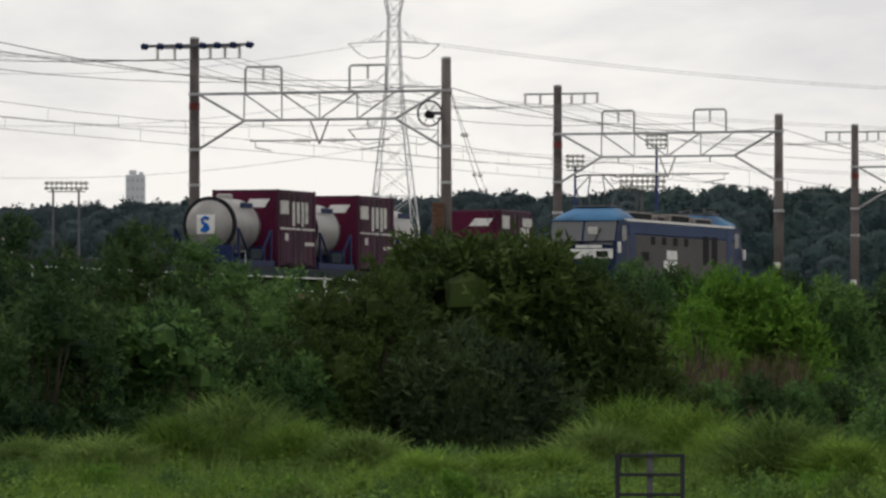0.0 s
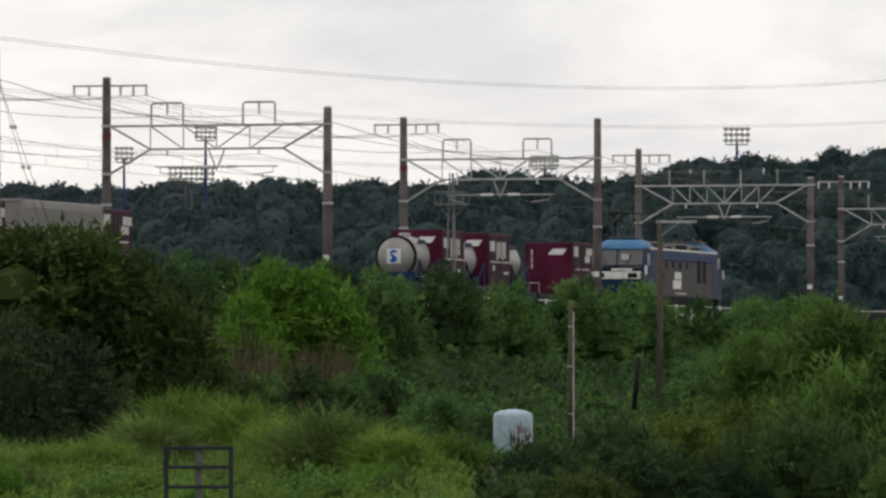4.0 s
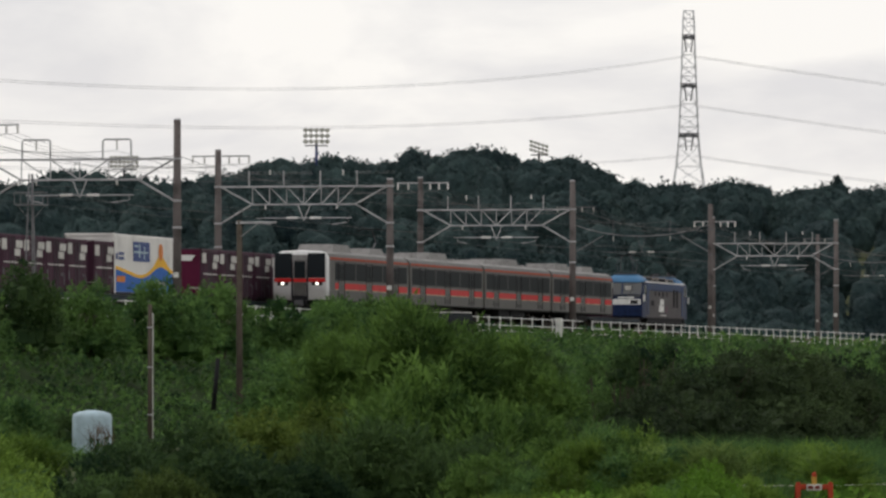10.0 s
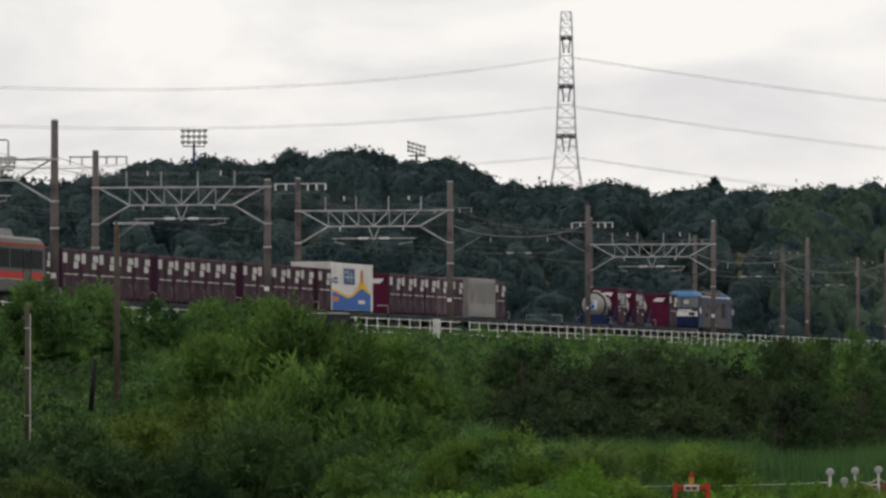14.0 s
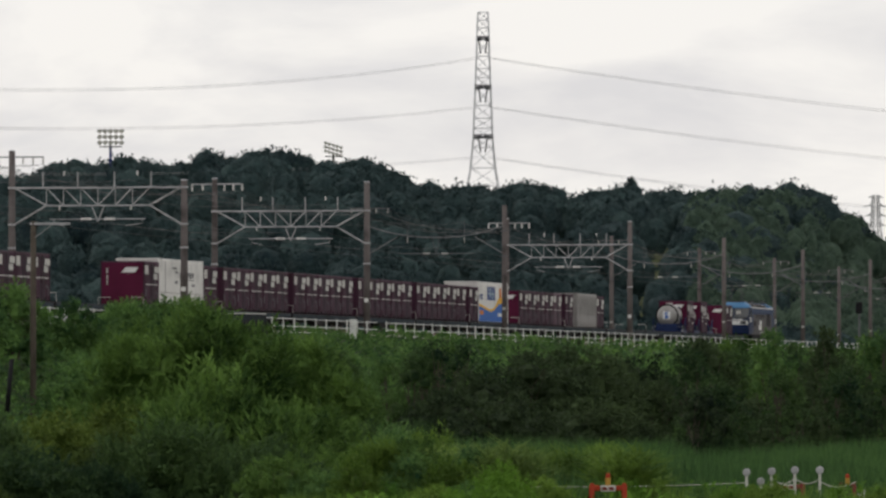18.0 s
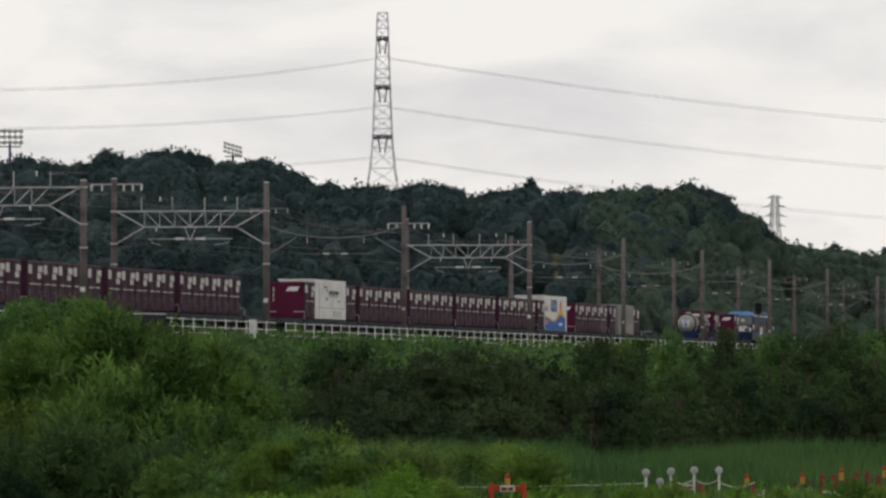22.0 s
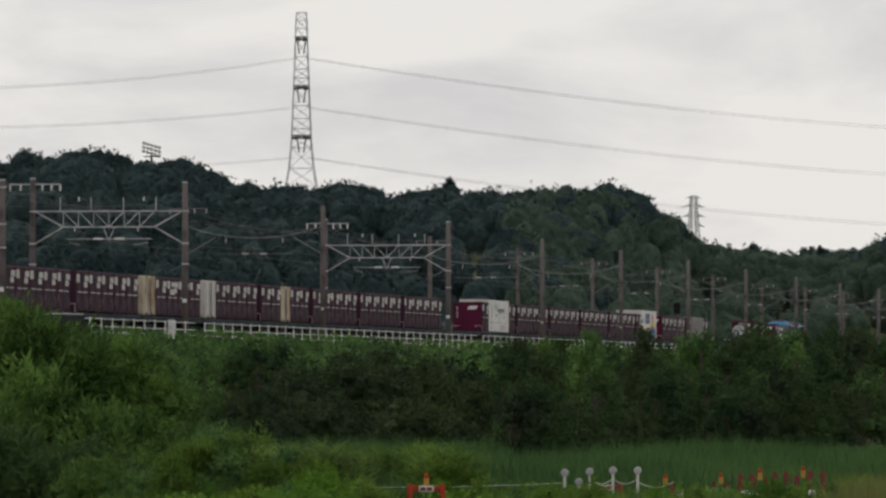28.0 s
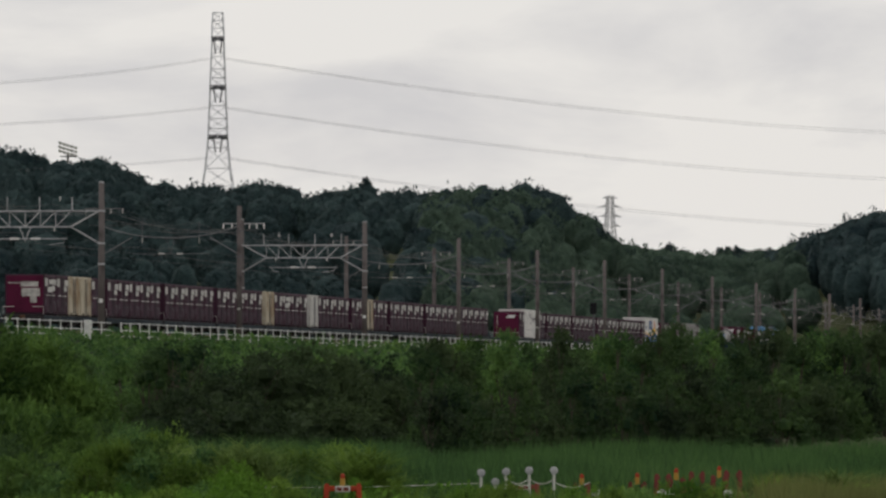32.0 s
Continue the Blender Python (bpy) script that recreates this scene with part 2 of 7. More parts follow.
class Shape:
    """Collects simple solids into one mesh."""

    def __init__(self):
        self.v, self.f = [], []

    def add(self, verts, faces):
        k = len(self.v)
        self.v += [tuple(p) for p in verts]
        self.f += [tuple(k + i for i in f) for f in faces]
        return self

    def box(self, x0, y0, z0, x1, y1, z1, c=0.0):
        lo, hi = (min(x0, x1), min(y0, y1), min(z0, z1)), (max(x0, x1), max(y0, y1), max(z0, z1))
        c = min(c, *(0.45 * (hi[i] - lo[i]) for i in range(3)))
        if c <= 0:
            vs = [(x, y, z) for x in (lo[0], hi[0]) for y in (lo[1], hi[1]) for z in (lo[2], hi[2])]
            return self.add(vs, [(0, 1, 3, 2), (4, 6, 7, 5), (0, 4, 5, 1), (2, 3, 7, 6), (0, 2, 6, 4), (1, 5, 7, 3)])
        vs, ids = [], {}
        for sx in (0, 1):
            for sy in (0, 1):
                for sz in (0, 1):
                    corner = [(lo, hi)[s][i] for i, s in enumerate((sx, sy, sz))]
                    for ax in range(3):
                        q = list(corner)
                        for o in range(3):
                            if o != ax:
                                q[o] += c if (sx, sy, sz)[o] == 0 else -c
                        ids[sx, sy, sz, ax] = len(vs)
                        vs.append(q)
        fs = []
        for ax in range(3):
            o1, o2 = [o for o in range(3) if o != ax]
            for s in (0, 1):
                ring = []
                for a, b in ((0, 0), (1, 0), (1, 1), (0, 1)):
                    k = [0, 0, 0]
                    k[ax], k[o1], k[o2] = s, a, b
                    ring.append(ids[(*k, ax)])
                fs.append(ring)
            for a in (0, 1):
                for b in (0, 1):
                    k0, k1 = [0, 0, 0], [0, 0, 0]
                    k0[o1] = k1[o1] = a
                    k0[o2] = k1[o2] = b
                    k1[ax] = 1
                    fs.append([ids[(*k0, o1)], ids[(*k1, o1)], ids[(*k1, o2)], ids[(*k0, o2)]])
        for sx in (0, 1):
            for sy in (0, 1):
                for sz in (0, 1):
                    fs.append([ids[sx, sy, sz, a] for a in range(3)])
        return self.add(vs, fs)

    def tube(self, p, q, r, n=6, r2=None):
        p, q = Vector(p), Vector(q)
        r2 = r if r2 is None else r2
        d = (q - p).normalized()
        u = d.orthogonal().normalized()
        w = d.cross(u)
        vs = []
        for base, rad in ((p, r), (q, r2)):
            vs += [base + rad * (math.cos(2 * math.pi * i / n) * u + math.sin(2 * math.pi * i / n) * w) for i in range(n)]
        fs = [(i, (i + 1) % n, n + (i + 1) % n, n + i) for i in range(n)] + [tuple(range(n))[::-1], tuple(range(n, 2 * n))]
        return self.add(vs, fs)

    def path(self, pts, r, n=4):
        """A bent rod through the points, as one body."""
        pts = [Vector(p) for p in pts]
        rings = []
        for i, p in enumerate(pts):
            d = (pts[min(i + 1, len(pts) - 1)] - pts[max(i - 1, 0)]).normalized()
            side = Vector((0, 0, 1)) if abs(d.z) < 0.9 else Vector((1, 0, 0))
            if abs(d.z) >= 0.9 or abs(d.y) < 0.5:
                side = Vector((0, 1, 0))
            u = d.cross(side).normalized()
            w = d.cross(u)
            rings.append([p + r * (math.cos(2 * math.pi * k / n) * u + math.sin(2 * math.pi * k / n) * w) for k in range(n)])
        return self.loft(rings)

    def loft(self, rings, cap=True):
        n, k = len(rings[0]), len(rings)
        fs = [(j * n + i, j * n + (i + 1) % n, (j + 1) * n + (i + 1) % n, (j + 1) * n + i) for j in range(k - 1) for i in range(n)]
        if cap:
            fs += [tuple(range(n))[::-1], tuple(range((k - 1) * n, k * n))]
        return self.add([p for r in rings for p in r], fs)

    def spin(self, profile, axis_from, axis_to, n=16):
        """A round body: profile of (share of the way along the axis, radius)."""
        p, q = Vector(axis_from), Vector(axis_to)
        d = (q - p).normalized()
        u = d.orthogonal().normalized()
        w = d.cross(u)
        return self.loft([[p + (q - p) * s + r * (math.cos(2 * math.pi * i / n) * u + math.sin(2 * math.pi * i / n) * w)
                           for i in range(n)] for s, r in profile])

    def mesh(self, name, material, smooth=False):
        me = bpy.data.meshes.new(name)
        me.from_pydata(self.v, [], self.f)
        me.materials.append(material)
        bm = bmesh.new()
        bm.from_mesh(me)
        bmesh.ops.recalc_face_normals(bm, faces=bm.faces)
        bm.to_mesh(me)
        bm.free()
        if smooth:
            me.polygons.foreach_set("use_smooth", [True] * len(me.polygons))
        return me


def part(name, shape, material, parent=None, label="", smooth=False):
    ob = new(name, shape.mesh(name, material, smooth) if isinstance(shape, Shape) else shape)
    if parent is not None:
        ob.parent = parent
    return tagged(ob, label=label)


def thing(name, m, label, category, group="", kind=""):
    ob = new(name)
    ob.matrix_world = m
    return tagged(ob, label, category, group, kind)


# ---- leaves and grass ----
rng = np.random.default_rng(7)


def leaf_quads(where, normal, size, slim=0.55, loose=0.45):
    """Folded leaves: places (n,3), outward directions (n,3), lengths (n,)."""
    n = len(where)
    nrm = normal / np.maximum(1e-6, np.linalg.norm(normal, axis=1, keepdims=True))
    nrm = nrm + rng.normal(0, loose, (n, 3))
    nrm /= np.linalg.norm(nrm, axis=1, keepdims=True)
    t = np.cross(nrm, rng.normal(0, 1, (n, 3)))
    t /= np.maximum(1e-6, np.linalg.norm(t, axis=1, keepdims=True))
    s = np.cross(nrm, t)
    L = np.asarray(size)[:, None]
    v = np.empty((n, 4, 3))
    v[:, 0] = where - t * L * 0.5
    v[:, 1] = where + s * L * slim * 0.5 + nrm * L * 0.10
    v[:, 2] = where + t * L * 0.5 - nrm * L * 0.06
    v[:, 3] = where - s * L * slim * 0.5 + nrm * L * 0.10
    return v


def flakes(name, where, normal, size, material, slim=0.55, loose=0.45):
    return quads(name, leaf_quads(where, normal, size, slim, loose), material)


def quads(name, v, material):
    """A mesh of loose faces, all with the same number of corners: v is (n, corners, 3)."""
    n, k = v.shape[:2]
    me = bpy.data.meshes.new(name)
    me.vertices.add(k * n)
    me.vertices.foreach_set("co", v.reshape(-1).astype(np.float32))
    me.loops.add(k * n)
    me.loops.foreach_set("vertex_index", np.arange(k * n, dtype=np.int32))
    me.polygons.add(n)
    me.polygons.foreach_set("loop_start", np.arange(0, k * n, k, dtype=np.int32))
    me.materials.append(material)
    me.update(calc_edges=True)
    return me


def unit(v):
    return v / np.maximum(1e-6, np.linalg.norm(v, axis=1, keepdims=True))


def leaf_sprays(p, d, leaf, per, slim, rise, loose=0.45, size=None):
    """Pointed leaves set along short twigs: twigs start at p, point outwards along d and upwards by rise; leaves lie flat to the sky."""
    n = len(p)
    g = unit(d * 0.9 + np.array([0, 0, rise]) + rng.normal(0, 0.38, (n, 3)))
    up = unit(np.array([0, 0, 0.7]) + d * 0.65 + rng.normal(0, 0.3, (n, 3)))
    side = unit(np.cross(up, g))
    long = (leaf if size is None else size[:, None]) * math.sqrt(per) * 0.8
    twig = np.repeat(np.arange(n), per)
    u, w = rng.uniform(0, 1, (n * per, 1)), rng.uniform(-1, 1, (n * per, 1))
    L = long if size is None else long[twig]
    at = p[twig] + L * (g[twig] * (u - 0.35) + side[twig] * 0.5 * w * (1 - 0.6 * u) + up[twig] * 0.1 * rng.normal(0, 1, (n * per, 1)))
    tip = unit(g[twig] + side[twig] * np.sign(w) * 0.7 + rng.normal(0, 0.4, (n * per, 3)))
    flat = unit(up[twig] + rng.normal(0, loose, (n * per, 3)))
    across = unit(np.cross(flat, tip))
    l = (leaf if size is None else size[twig][:, None]) * rng.uniform(0.6, 1.4, (n * per, 1))
    return np.stack([at - across * l * slim * 0.5, at + across * l * slim * 0.5, at + tip * l], 1)


def blades(name, base, height, width, material, lean=0.25, wind=(0.0, 0.0)):
    """Grass: upright tapering blades that lean over at the tip."""
    n = len(base)
    a = rng.uniform(0, 2 * math.pi, n)
    side = np.stack([np.cos(a), np.sin(a), np.zeros(n)], 1) * (np.asarray(width) * 0.5)[:, None]
    bend = rng.normal(0, lean, (n, 2)) + np.array(wind)
    h = np.asarray(height)
    tip = base + np.stack([bend[:, 0] * h, bend[:, 1] * h, h], 1)
    return quads(name, np.stack([base - side, base + side, tip], 1), material)


def lumps(lobes, count, spread=0.10, low=-0.35):
    """Places and outward directions on the skins of several lobes (x, y, z, rx, ry, rz), mostly on their upper parts."""
    lobes = np.array(lobes, float)
    area = lobes[:, 3] * lobes[:, 5]
    pick = rng.choice(len(lobes), count, p=area / area.sum())
    d = rng.normal(0, 1, (count, 3))
    d /= np.linalg.norm(d, axis=1, keepdims=True)
    d[:, 2] = np.where(d[:, 2] < low, -d[:, 2], d[:, 2])
    bumpy = 1 + spread * rng.normal(0, 1, count) + 0.08 * np.sin(9 * d[:, 0] + pick) * np.cos(8 * d[:, 2] + 2 * pick)
    p = lobes[pick, :3] + d * lobes[pick, 3:] * np.clip(bumpy, 0.5, 1.35)[:, None]
    return p, d


def cores(lobes, share=0.82, around=10, up=6):
    """Faceted inner bodies of lobes, as loose quads, so that a crown is dense inside."""
    lobes = np.array(lobes, float)
    u = np.linspace(0, 2 * math.pi, around + 1)
    w = np.linspace(-0.48 * math.pi, 0.5 * math.pi, up + 1)
    U, W = np.meshgrid(u, w, indexing="ij")
    g = np.stack([np.cos(U) * np.cos(W), np.sin(U) * np.cos(W), np.sin(W)], -1)
    q = np.stack([g[:-1, :-1], g[1:, :-1], g[1:, 1:], g[:-1, 1:]], 2).reshape(-1, 4, 3)
    k = np.arange(len(lobes))[:, None, None]
    swell_ = share * (1 + 0.14 * np.sin(5 * q[None, :, :, 0] + k) * np.cos(4 * q[None, :, :, 2] + 2 * k) + 0.08 * np.sin(9 * q[None, :, :, 1] + 3 * k))
    v = lobes[:, None, None, :3] + q[None] * lobes[:, None, None, 3:] * swell_[..., None]
    return v.reshape(-1, 4, 3)


def crowns(name, lobes, around, up, jitter, material):
    """Rounded, uneven crowns as smooth closed bodies, one mesh for a whole wood."""
    lobes = np.array(lobes, float)
    n = len(lobes)
    u = np.arange(around) / around * 2 * math.pi
    w = np.linspace(-0.36 * math.pi, 0.47 * math.pi, up + 1)
    W, U = np.meshgrid(w, u, indexing="ij")
    g = np.stack([np.cos(U) * np.cos(W), np.sin(U) * np.cos(W), np.sin(W)], -1).reshape(-1, 3)
    m = len(g)
    v = lobes[:, None, :3] + g[None] * lobes[:, None, 3:] * (1 + jitter * rng.normal(0, 1, (n, m, 1)))
    v = v.reshape(n, up + 1, around, 3)
    v[:, -1] = v[:, -1].mean(1, keepdims=True)
    v[:, -1, :, 2] = np.minimum(v[:, -1, :, 2], v[:, -2, :, 2].mean(1, keepdims=True) + 0.25 * lobes[:, None, 5])
    ring = np.arange(m).reshape(up + 1, around)
    f = np.stack([ring[:-1], np.roll(ring, -1, 1)[:-1], np.roll(ring, -1, 1)[1:], ring[1:]], -1).reshape(-1, 4)
    faces = (f[None] + (np.arange(n) * m)[:, None, None]).reshape(-1)
    me = bpy.data.meshes.new(name)
    me.vertices.add(n * m)
    me.vertices.foreach_set("co", v.reshape(-1).astype(np.float32))
    me.loops.add(len(faces))
    me.loops.foreach_set("vertex_index", faces.astype(np.int32))
    me.polygons.add(len(faces) // 4)
    me.polygons.foreach_set("loop_start", np.arange(0, len(faces), 4, dtype=np.int32))
    me.polygons.foreach_set("use_smooth", np.ones(len(faces) // 4, dtype=bool))
    me.materials.append(material)
    me.update(calc_edges=True)
    return me


def clusters(lobes, each, r, plume=1.0):
    """Smaller clumps that stand out of the skins of lobes, most of them above and at the sides."""
    out = []
    for x, y, z, a, b, c in lobes:
        for _ in range(each):
            t, h = r.uniform(0, 2 * math.pi), r.uniform(-0.55, 1.0)
            k = math.sqrt(1 - h * h)
            q = r.uniform(0.26, 0.42)
            out.append((x + a * 0.86 * k * math.cos(t), y + b * 0.86 * k * math.sin(t), z + c * 0.86 * h, a * q / plume ** 0.5, b * q / plume ** 0.5, c * q * 0.85 * plume))
    return out


FULLNESS = 1.75


def bush(name, foot, width, height, label, material, leaf=0.2, cover=1.0, lobes=9, seed=1, depth=None, trunks=4, slim=0.5,
         category="bush", ragged=0.08, each=6, most=20000, plume=1.0, rise=0.35):
    """A shrub or small tree on its own stems: clumps of leaves round the limbs, uneven and with gaps."""
    r = random.Random(seed)
    depth = depth or width * 0.8
    root = thing(name, Matrix.Translation(foot), label, category)
    lob = []
    for i in range(lobes):
        u = (i + 0.5) / lobes * 2 - 1 + r.uniform(-0.12, 0.12)
        top = height * (1 - 0.42 * abs(u) ** 1.8) * r.uniform(0.82, 0.97)
        rad = width * r.uniform(0.15, 0.25)
        rz = min(top * 0.5, rad * r.uniform(0.8, 1.25))
        y = r.uniform(-0.5, 0.5) * depth * (1 - abs(u) * 0.5)
        lob.append((u * (width / 2 - rad * 0.75), y, top - rz, rad, rad, rz))
        if top > 1.2:
            lob.append((u * (width / 2 - rad * 0.6), y - r.uniform(-0.1, 0.4) * rad, (top - rz) * r.uniform(0.25, 0.55), rad * 1.1, rad, rz * 0.9))
    grow = height / max(q[2] + q[5] * 1.0 for q in lob)
    lob = [(x, y, z * grow, a, b, c * grow) for x, y, z, a, b, c in lob]
    yaw = math.atan2(-foot[0], foot[1])
    ca, sa = math.cos(yaw), math.sin(yaw)
    lob = [(x * ca - y * sa, x * sa + y * ca, *rest) for x, y, *rest in lob]
    clump = clusters(lob, each, r, plume)
    away = math.hypot(foot[0], foot[1])
    size = max(leaf * 0.66, 5.2 * away / STEP)
    skin = sum(2 * math.pi * c[3] * c[5] for c in clump)
    count = cover * FULLNESS * skin / (0.5 * size * size * slim)
    if count > most:
        size, count = size * math.sqrt(count / most), most
    p, d = lumps(clump, int(count / 12), ragged, low=-0.8)
    p2, d2 = lumps([(x, y, z, a * 0.8, b * 0.8, c * 0.8) for x, y, z, a, b, c in lob], int(count * 0.4 / 12), 0.05, low=-0.8)
    p, d = np.concatenate([p, p2]), np.concatenate([d, d2])
    keep = p[:, 2] > 0.02
    for x, y, z, a, b, c in lob:
        keep &= (((p - np.array([x, y, z])) / np.array([a, b, c]) / 0.66) ** 2).sum(1) > 1
    field = -(d[:, 0] * foot[0] + d[:, 1] * foot[1]) / away
    keep &= (field > -0.2) | (rng.uniform(0, 1, len(p)) < 0.4)
    p, d = p[keep], d[keep]
    part("crown", quads("crown", leaf_sprays(p, d, size, 12, slim, rise), material), None, root)
    part("inner_crown", quads("inner_crown", cores(lob, 0.5, 6, 3), material), None, root)
    stems = Shape()
    for i in range(trunks):
        x, y, z, a, b, c = lob[int(i * len(lob) / trunks)]
        base = Vector((x * 0.12, y * 0.12, 0))
        mid = Vector((x * 0.5 + r.uniform(-0.1, 0.1), y * 0.5, z * 0.55))
        stems.tube(base, mid, 0.018 * height, 5, 0.012 * height)
        stems.tube(mid, (x, y, z + c * 0.3), 0.012 * height, 4, 0.004 * height)
        for k in range(3):
            e = Vector((x, y, z)) + Vector((r.uniform(-a, a), r.uniform(-a, a), r.uniform(0, c))) * 0.8
            stems.tube(mid + (Vector((x, y, z)) - mid) * 0.3 * k, e, 0.006 * height, 3, 0.002 * height)
    part("trunk", stems, BARK, root)
    return root


def stuff(name, me, label, category):
    ob = new(name, me)
    return tagged(ob, label, category, kind="stuff")


# ---- ground, hills, embankment ----
SKYLINE = ((-300, 372, 2300), (0, 374, 2300), (180, 370, 2300), (350, 356, 2300), (600, 362, 2250), (820, 346, 2200), (960, 350, 2100),
           (1028, 354, 1850), (1068, 342, 1700), (1098, 332, 1600), (1168, 329, 1500), (1198, 326, 1470), (1228, 334, 1450), (1268, 320, 1430), (1308, 327, 1420),
           (1348, 327, 1410), (1373, 338, 1400), (1408, 326, 1395), (1448, 319, 1390), (1498, 330, 1385), (1540, 328, 1380), (1618, 316, 1375), (1668, 306, 1370),
           (1738, 315, 1360), (1768, 311, 1350), (1833, 326, 1350), (1890, 320, 1350), (1918, 312, 1350), (1988, 297, 1350), (2018, 288, 1350), (2100, 286, 1350),
           (2143, 280, 1350), (2188, 295, 1350), (2208, 283, 1350), (2240, 288, 1350), (2266, 265, 1350), (2301, 278, 1350), (2326, 284, 1350), (2348, 268, 1350), (2391, 273, 1350),
           (2441, 270, 1350), (2505, 283, 1355), (2565, 285, 1358), (2625, 312, 1360), (2660, 329, 1362), (2675, 318, 1363), (2690, 326, 1364), (2710, 322, 1365), (2735, 332, 1366),
           (2775, 323, 1368), (2800, 329, 1370), (2835, 323, 1370), (2875, 330, 1372), (2918, 349, 1378), (2935, 342, 1378), (2975, 336, 1380), (3040, 331, 1380), (3095, 338, 1385),
           (3135, 344, 1388), (3175, 337, 1390), (3215, 329, 1395), (3300, 327, 1400), (3335, 334, 1400), (3360, 345, 1405), (3375, 362, 1410), (3390, 376, 1430), (3420, 382, 1450),
           (3436, 398, 1500), (3450, 421, 1550), (3485, 441, 1650), (3575, 452, 1850), (3705, 456, 1850), (3755, 452, 1650), (3775, 441, 1500), (3795, 429, 1450), (3825, 420, 1400),
           (3850, 416, 1380), (3866, 402, 1350), (3905, 382, 1320), (3943, 374, 1300), (4300, 330, 1300))
SB, SE, SR = (np.array(c, float) for c in zip(*SKYLINE))
TREE = 10.2


def ridge(b):
    """Distance and ground height of the hill's ridge at a bearing."""
    r = np.interp(b, SB, SR)
    return r, EYE[2] + (675 - np.interp(b, SB, SE)) * r / STEP - TREE


def swell(u):
    u = np.clip(u, 0, 1)
    return u * u * (3 - 2 * u)


def land(b, d):
    r, z = ridge(b)
    up = z * swell((d - 640) / (r - 640))
    west = -100 - d * np.sin((b - 784 - AHEAD) / STEP)
    up = up * np.maximum(swell(west / 70), swell((d - 1080) / 200))
    return np.where(d > r, z * (1 - 0.5 * swell((d - r) / 900)), up)


bearings = np.concatenate([np.linspace(-36000, -400, 60, endpoint=False), np.arange(-400, 4400, 25), np.linspace(4400, 39700, 60)])
rings = np.concatenate([[0.0, 6, 20, 45, 70], np.arange(90, 640, 14), np.arange(640, 2600, 40), [2900, 3400, 4200]])
gb, gd = np.meshgrid(bearings, rings, indexing="ij")
ga = (gb - 784 - AHEAD) / STEP
gz = land(gb, gd) + np.where(gd < 600, 0.10 * np.minimum(1, gd / 90) ** 2 * np.sin(gd * 0.21 + gb * 0.004) * np.cos(gb * 0.011 + gd * 0.05), 0.0)
gx, gy = gd * np.sin(ga), gd * np.cos(ga)
gz = np.where((gx < -65) & (gx > -98) & (gd < 620), -0.15, gz)
nb, nd = gb.shape
idx = np.arange(nb * nd).reshape(nb, nd)
gf = np.stack([idx[:-1, :-1], idx[:-1, 1:], idx[1:, 1:], idx[1:, :-1]], -1).reshape(-1, 4)
me = bpy.data.meshes.new("ground")
me.from_pydata(np.stack([gx, gy, gz], -1).reshape(-1, 3).tolist(), [], gf.tolist())
me.materials.append(SOIL)
me.polygons.foreach_set("use_smooth", [True] * len(me.polygons))
tagged(new("ground", me), "grassy field rising to low wooded hills", "ground", kind="structure")

BANK_TOP, BANK_FOOT = -76.0, -66.5


def strip(name, profile, y0, y1, step, material, label, wobble=0.0):
    ys = np.arange(y0, y1 + step, step)
    vs = [(x + wobble * math.sin(y * 0.13 + i), y, z + wobble * 0.6 * math.sin(y * 0.31 + 2.1 * i)) for y in ys for i, (x, z) in enumerate(profile)]
    k = len(profile)
    fs = [(j * k + i, j * k + i + 1, (j + 1) * k + i + 1, (j + 1) * k + i) for j in range(len(ys) - 1) for i in range(k - 1)]
    return tagged(part(name, Shape().add(vs, fs), material, smooth=True), label, name, kind="structure")


strip("embankment", ((-98, -0.3), (-96, 0.1), (-91.3, 5.1), (-88.6, 5.2), (-76.4, 5.2), (BANK_TOP, 5.1), (-73.5, 3.7), (-69.8, 1.5), (BANK_FOOT, 0.05), (-65, -0.3)),
      -500, 2000, 6, BANK, "overgrown railway embankment with green slopes", 0.12)
strip("ballast_bed", ((-88.4, 5.15), (-87.3, 5.55), (-79.8, 5.55), (-78.6, 5.15)), -500, 2000, 5, BALLAST, "grey-brown ballast under the two tracks", 0.03)
rails = thing("railway_track", Matrix.Identity(4), "two steel railway tracks on concrete sleepers", "track", kind="structure")
for cx in (FAR_TRACK, NEAR_TRACK):
    for dx in (-0.534, 0.534):
        part("rail", Shape().box(cx + dx - 0.035, -500, RAIL - 0.15, cx + dx + 0.035, 2000, RAIL), RUST, rails)
sleepers = Shape()
for i in range(1300):
    y = 60 + i * 0.62
    for cx in (FAR_TRACK, NEAR_TRACK):
        sleepers.box(cx - 1.0, y, RAIL - 0.28, cx + 1.0, y + 0.22, RAIL - 0.14)
part("sleepers", sleepers, CONCRETE, rails)["kind"] = "stuff"

# ---- woods on the hills ----


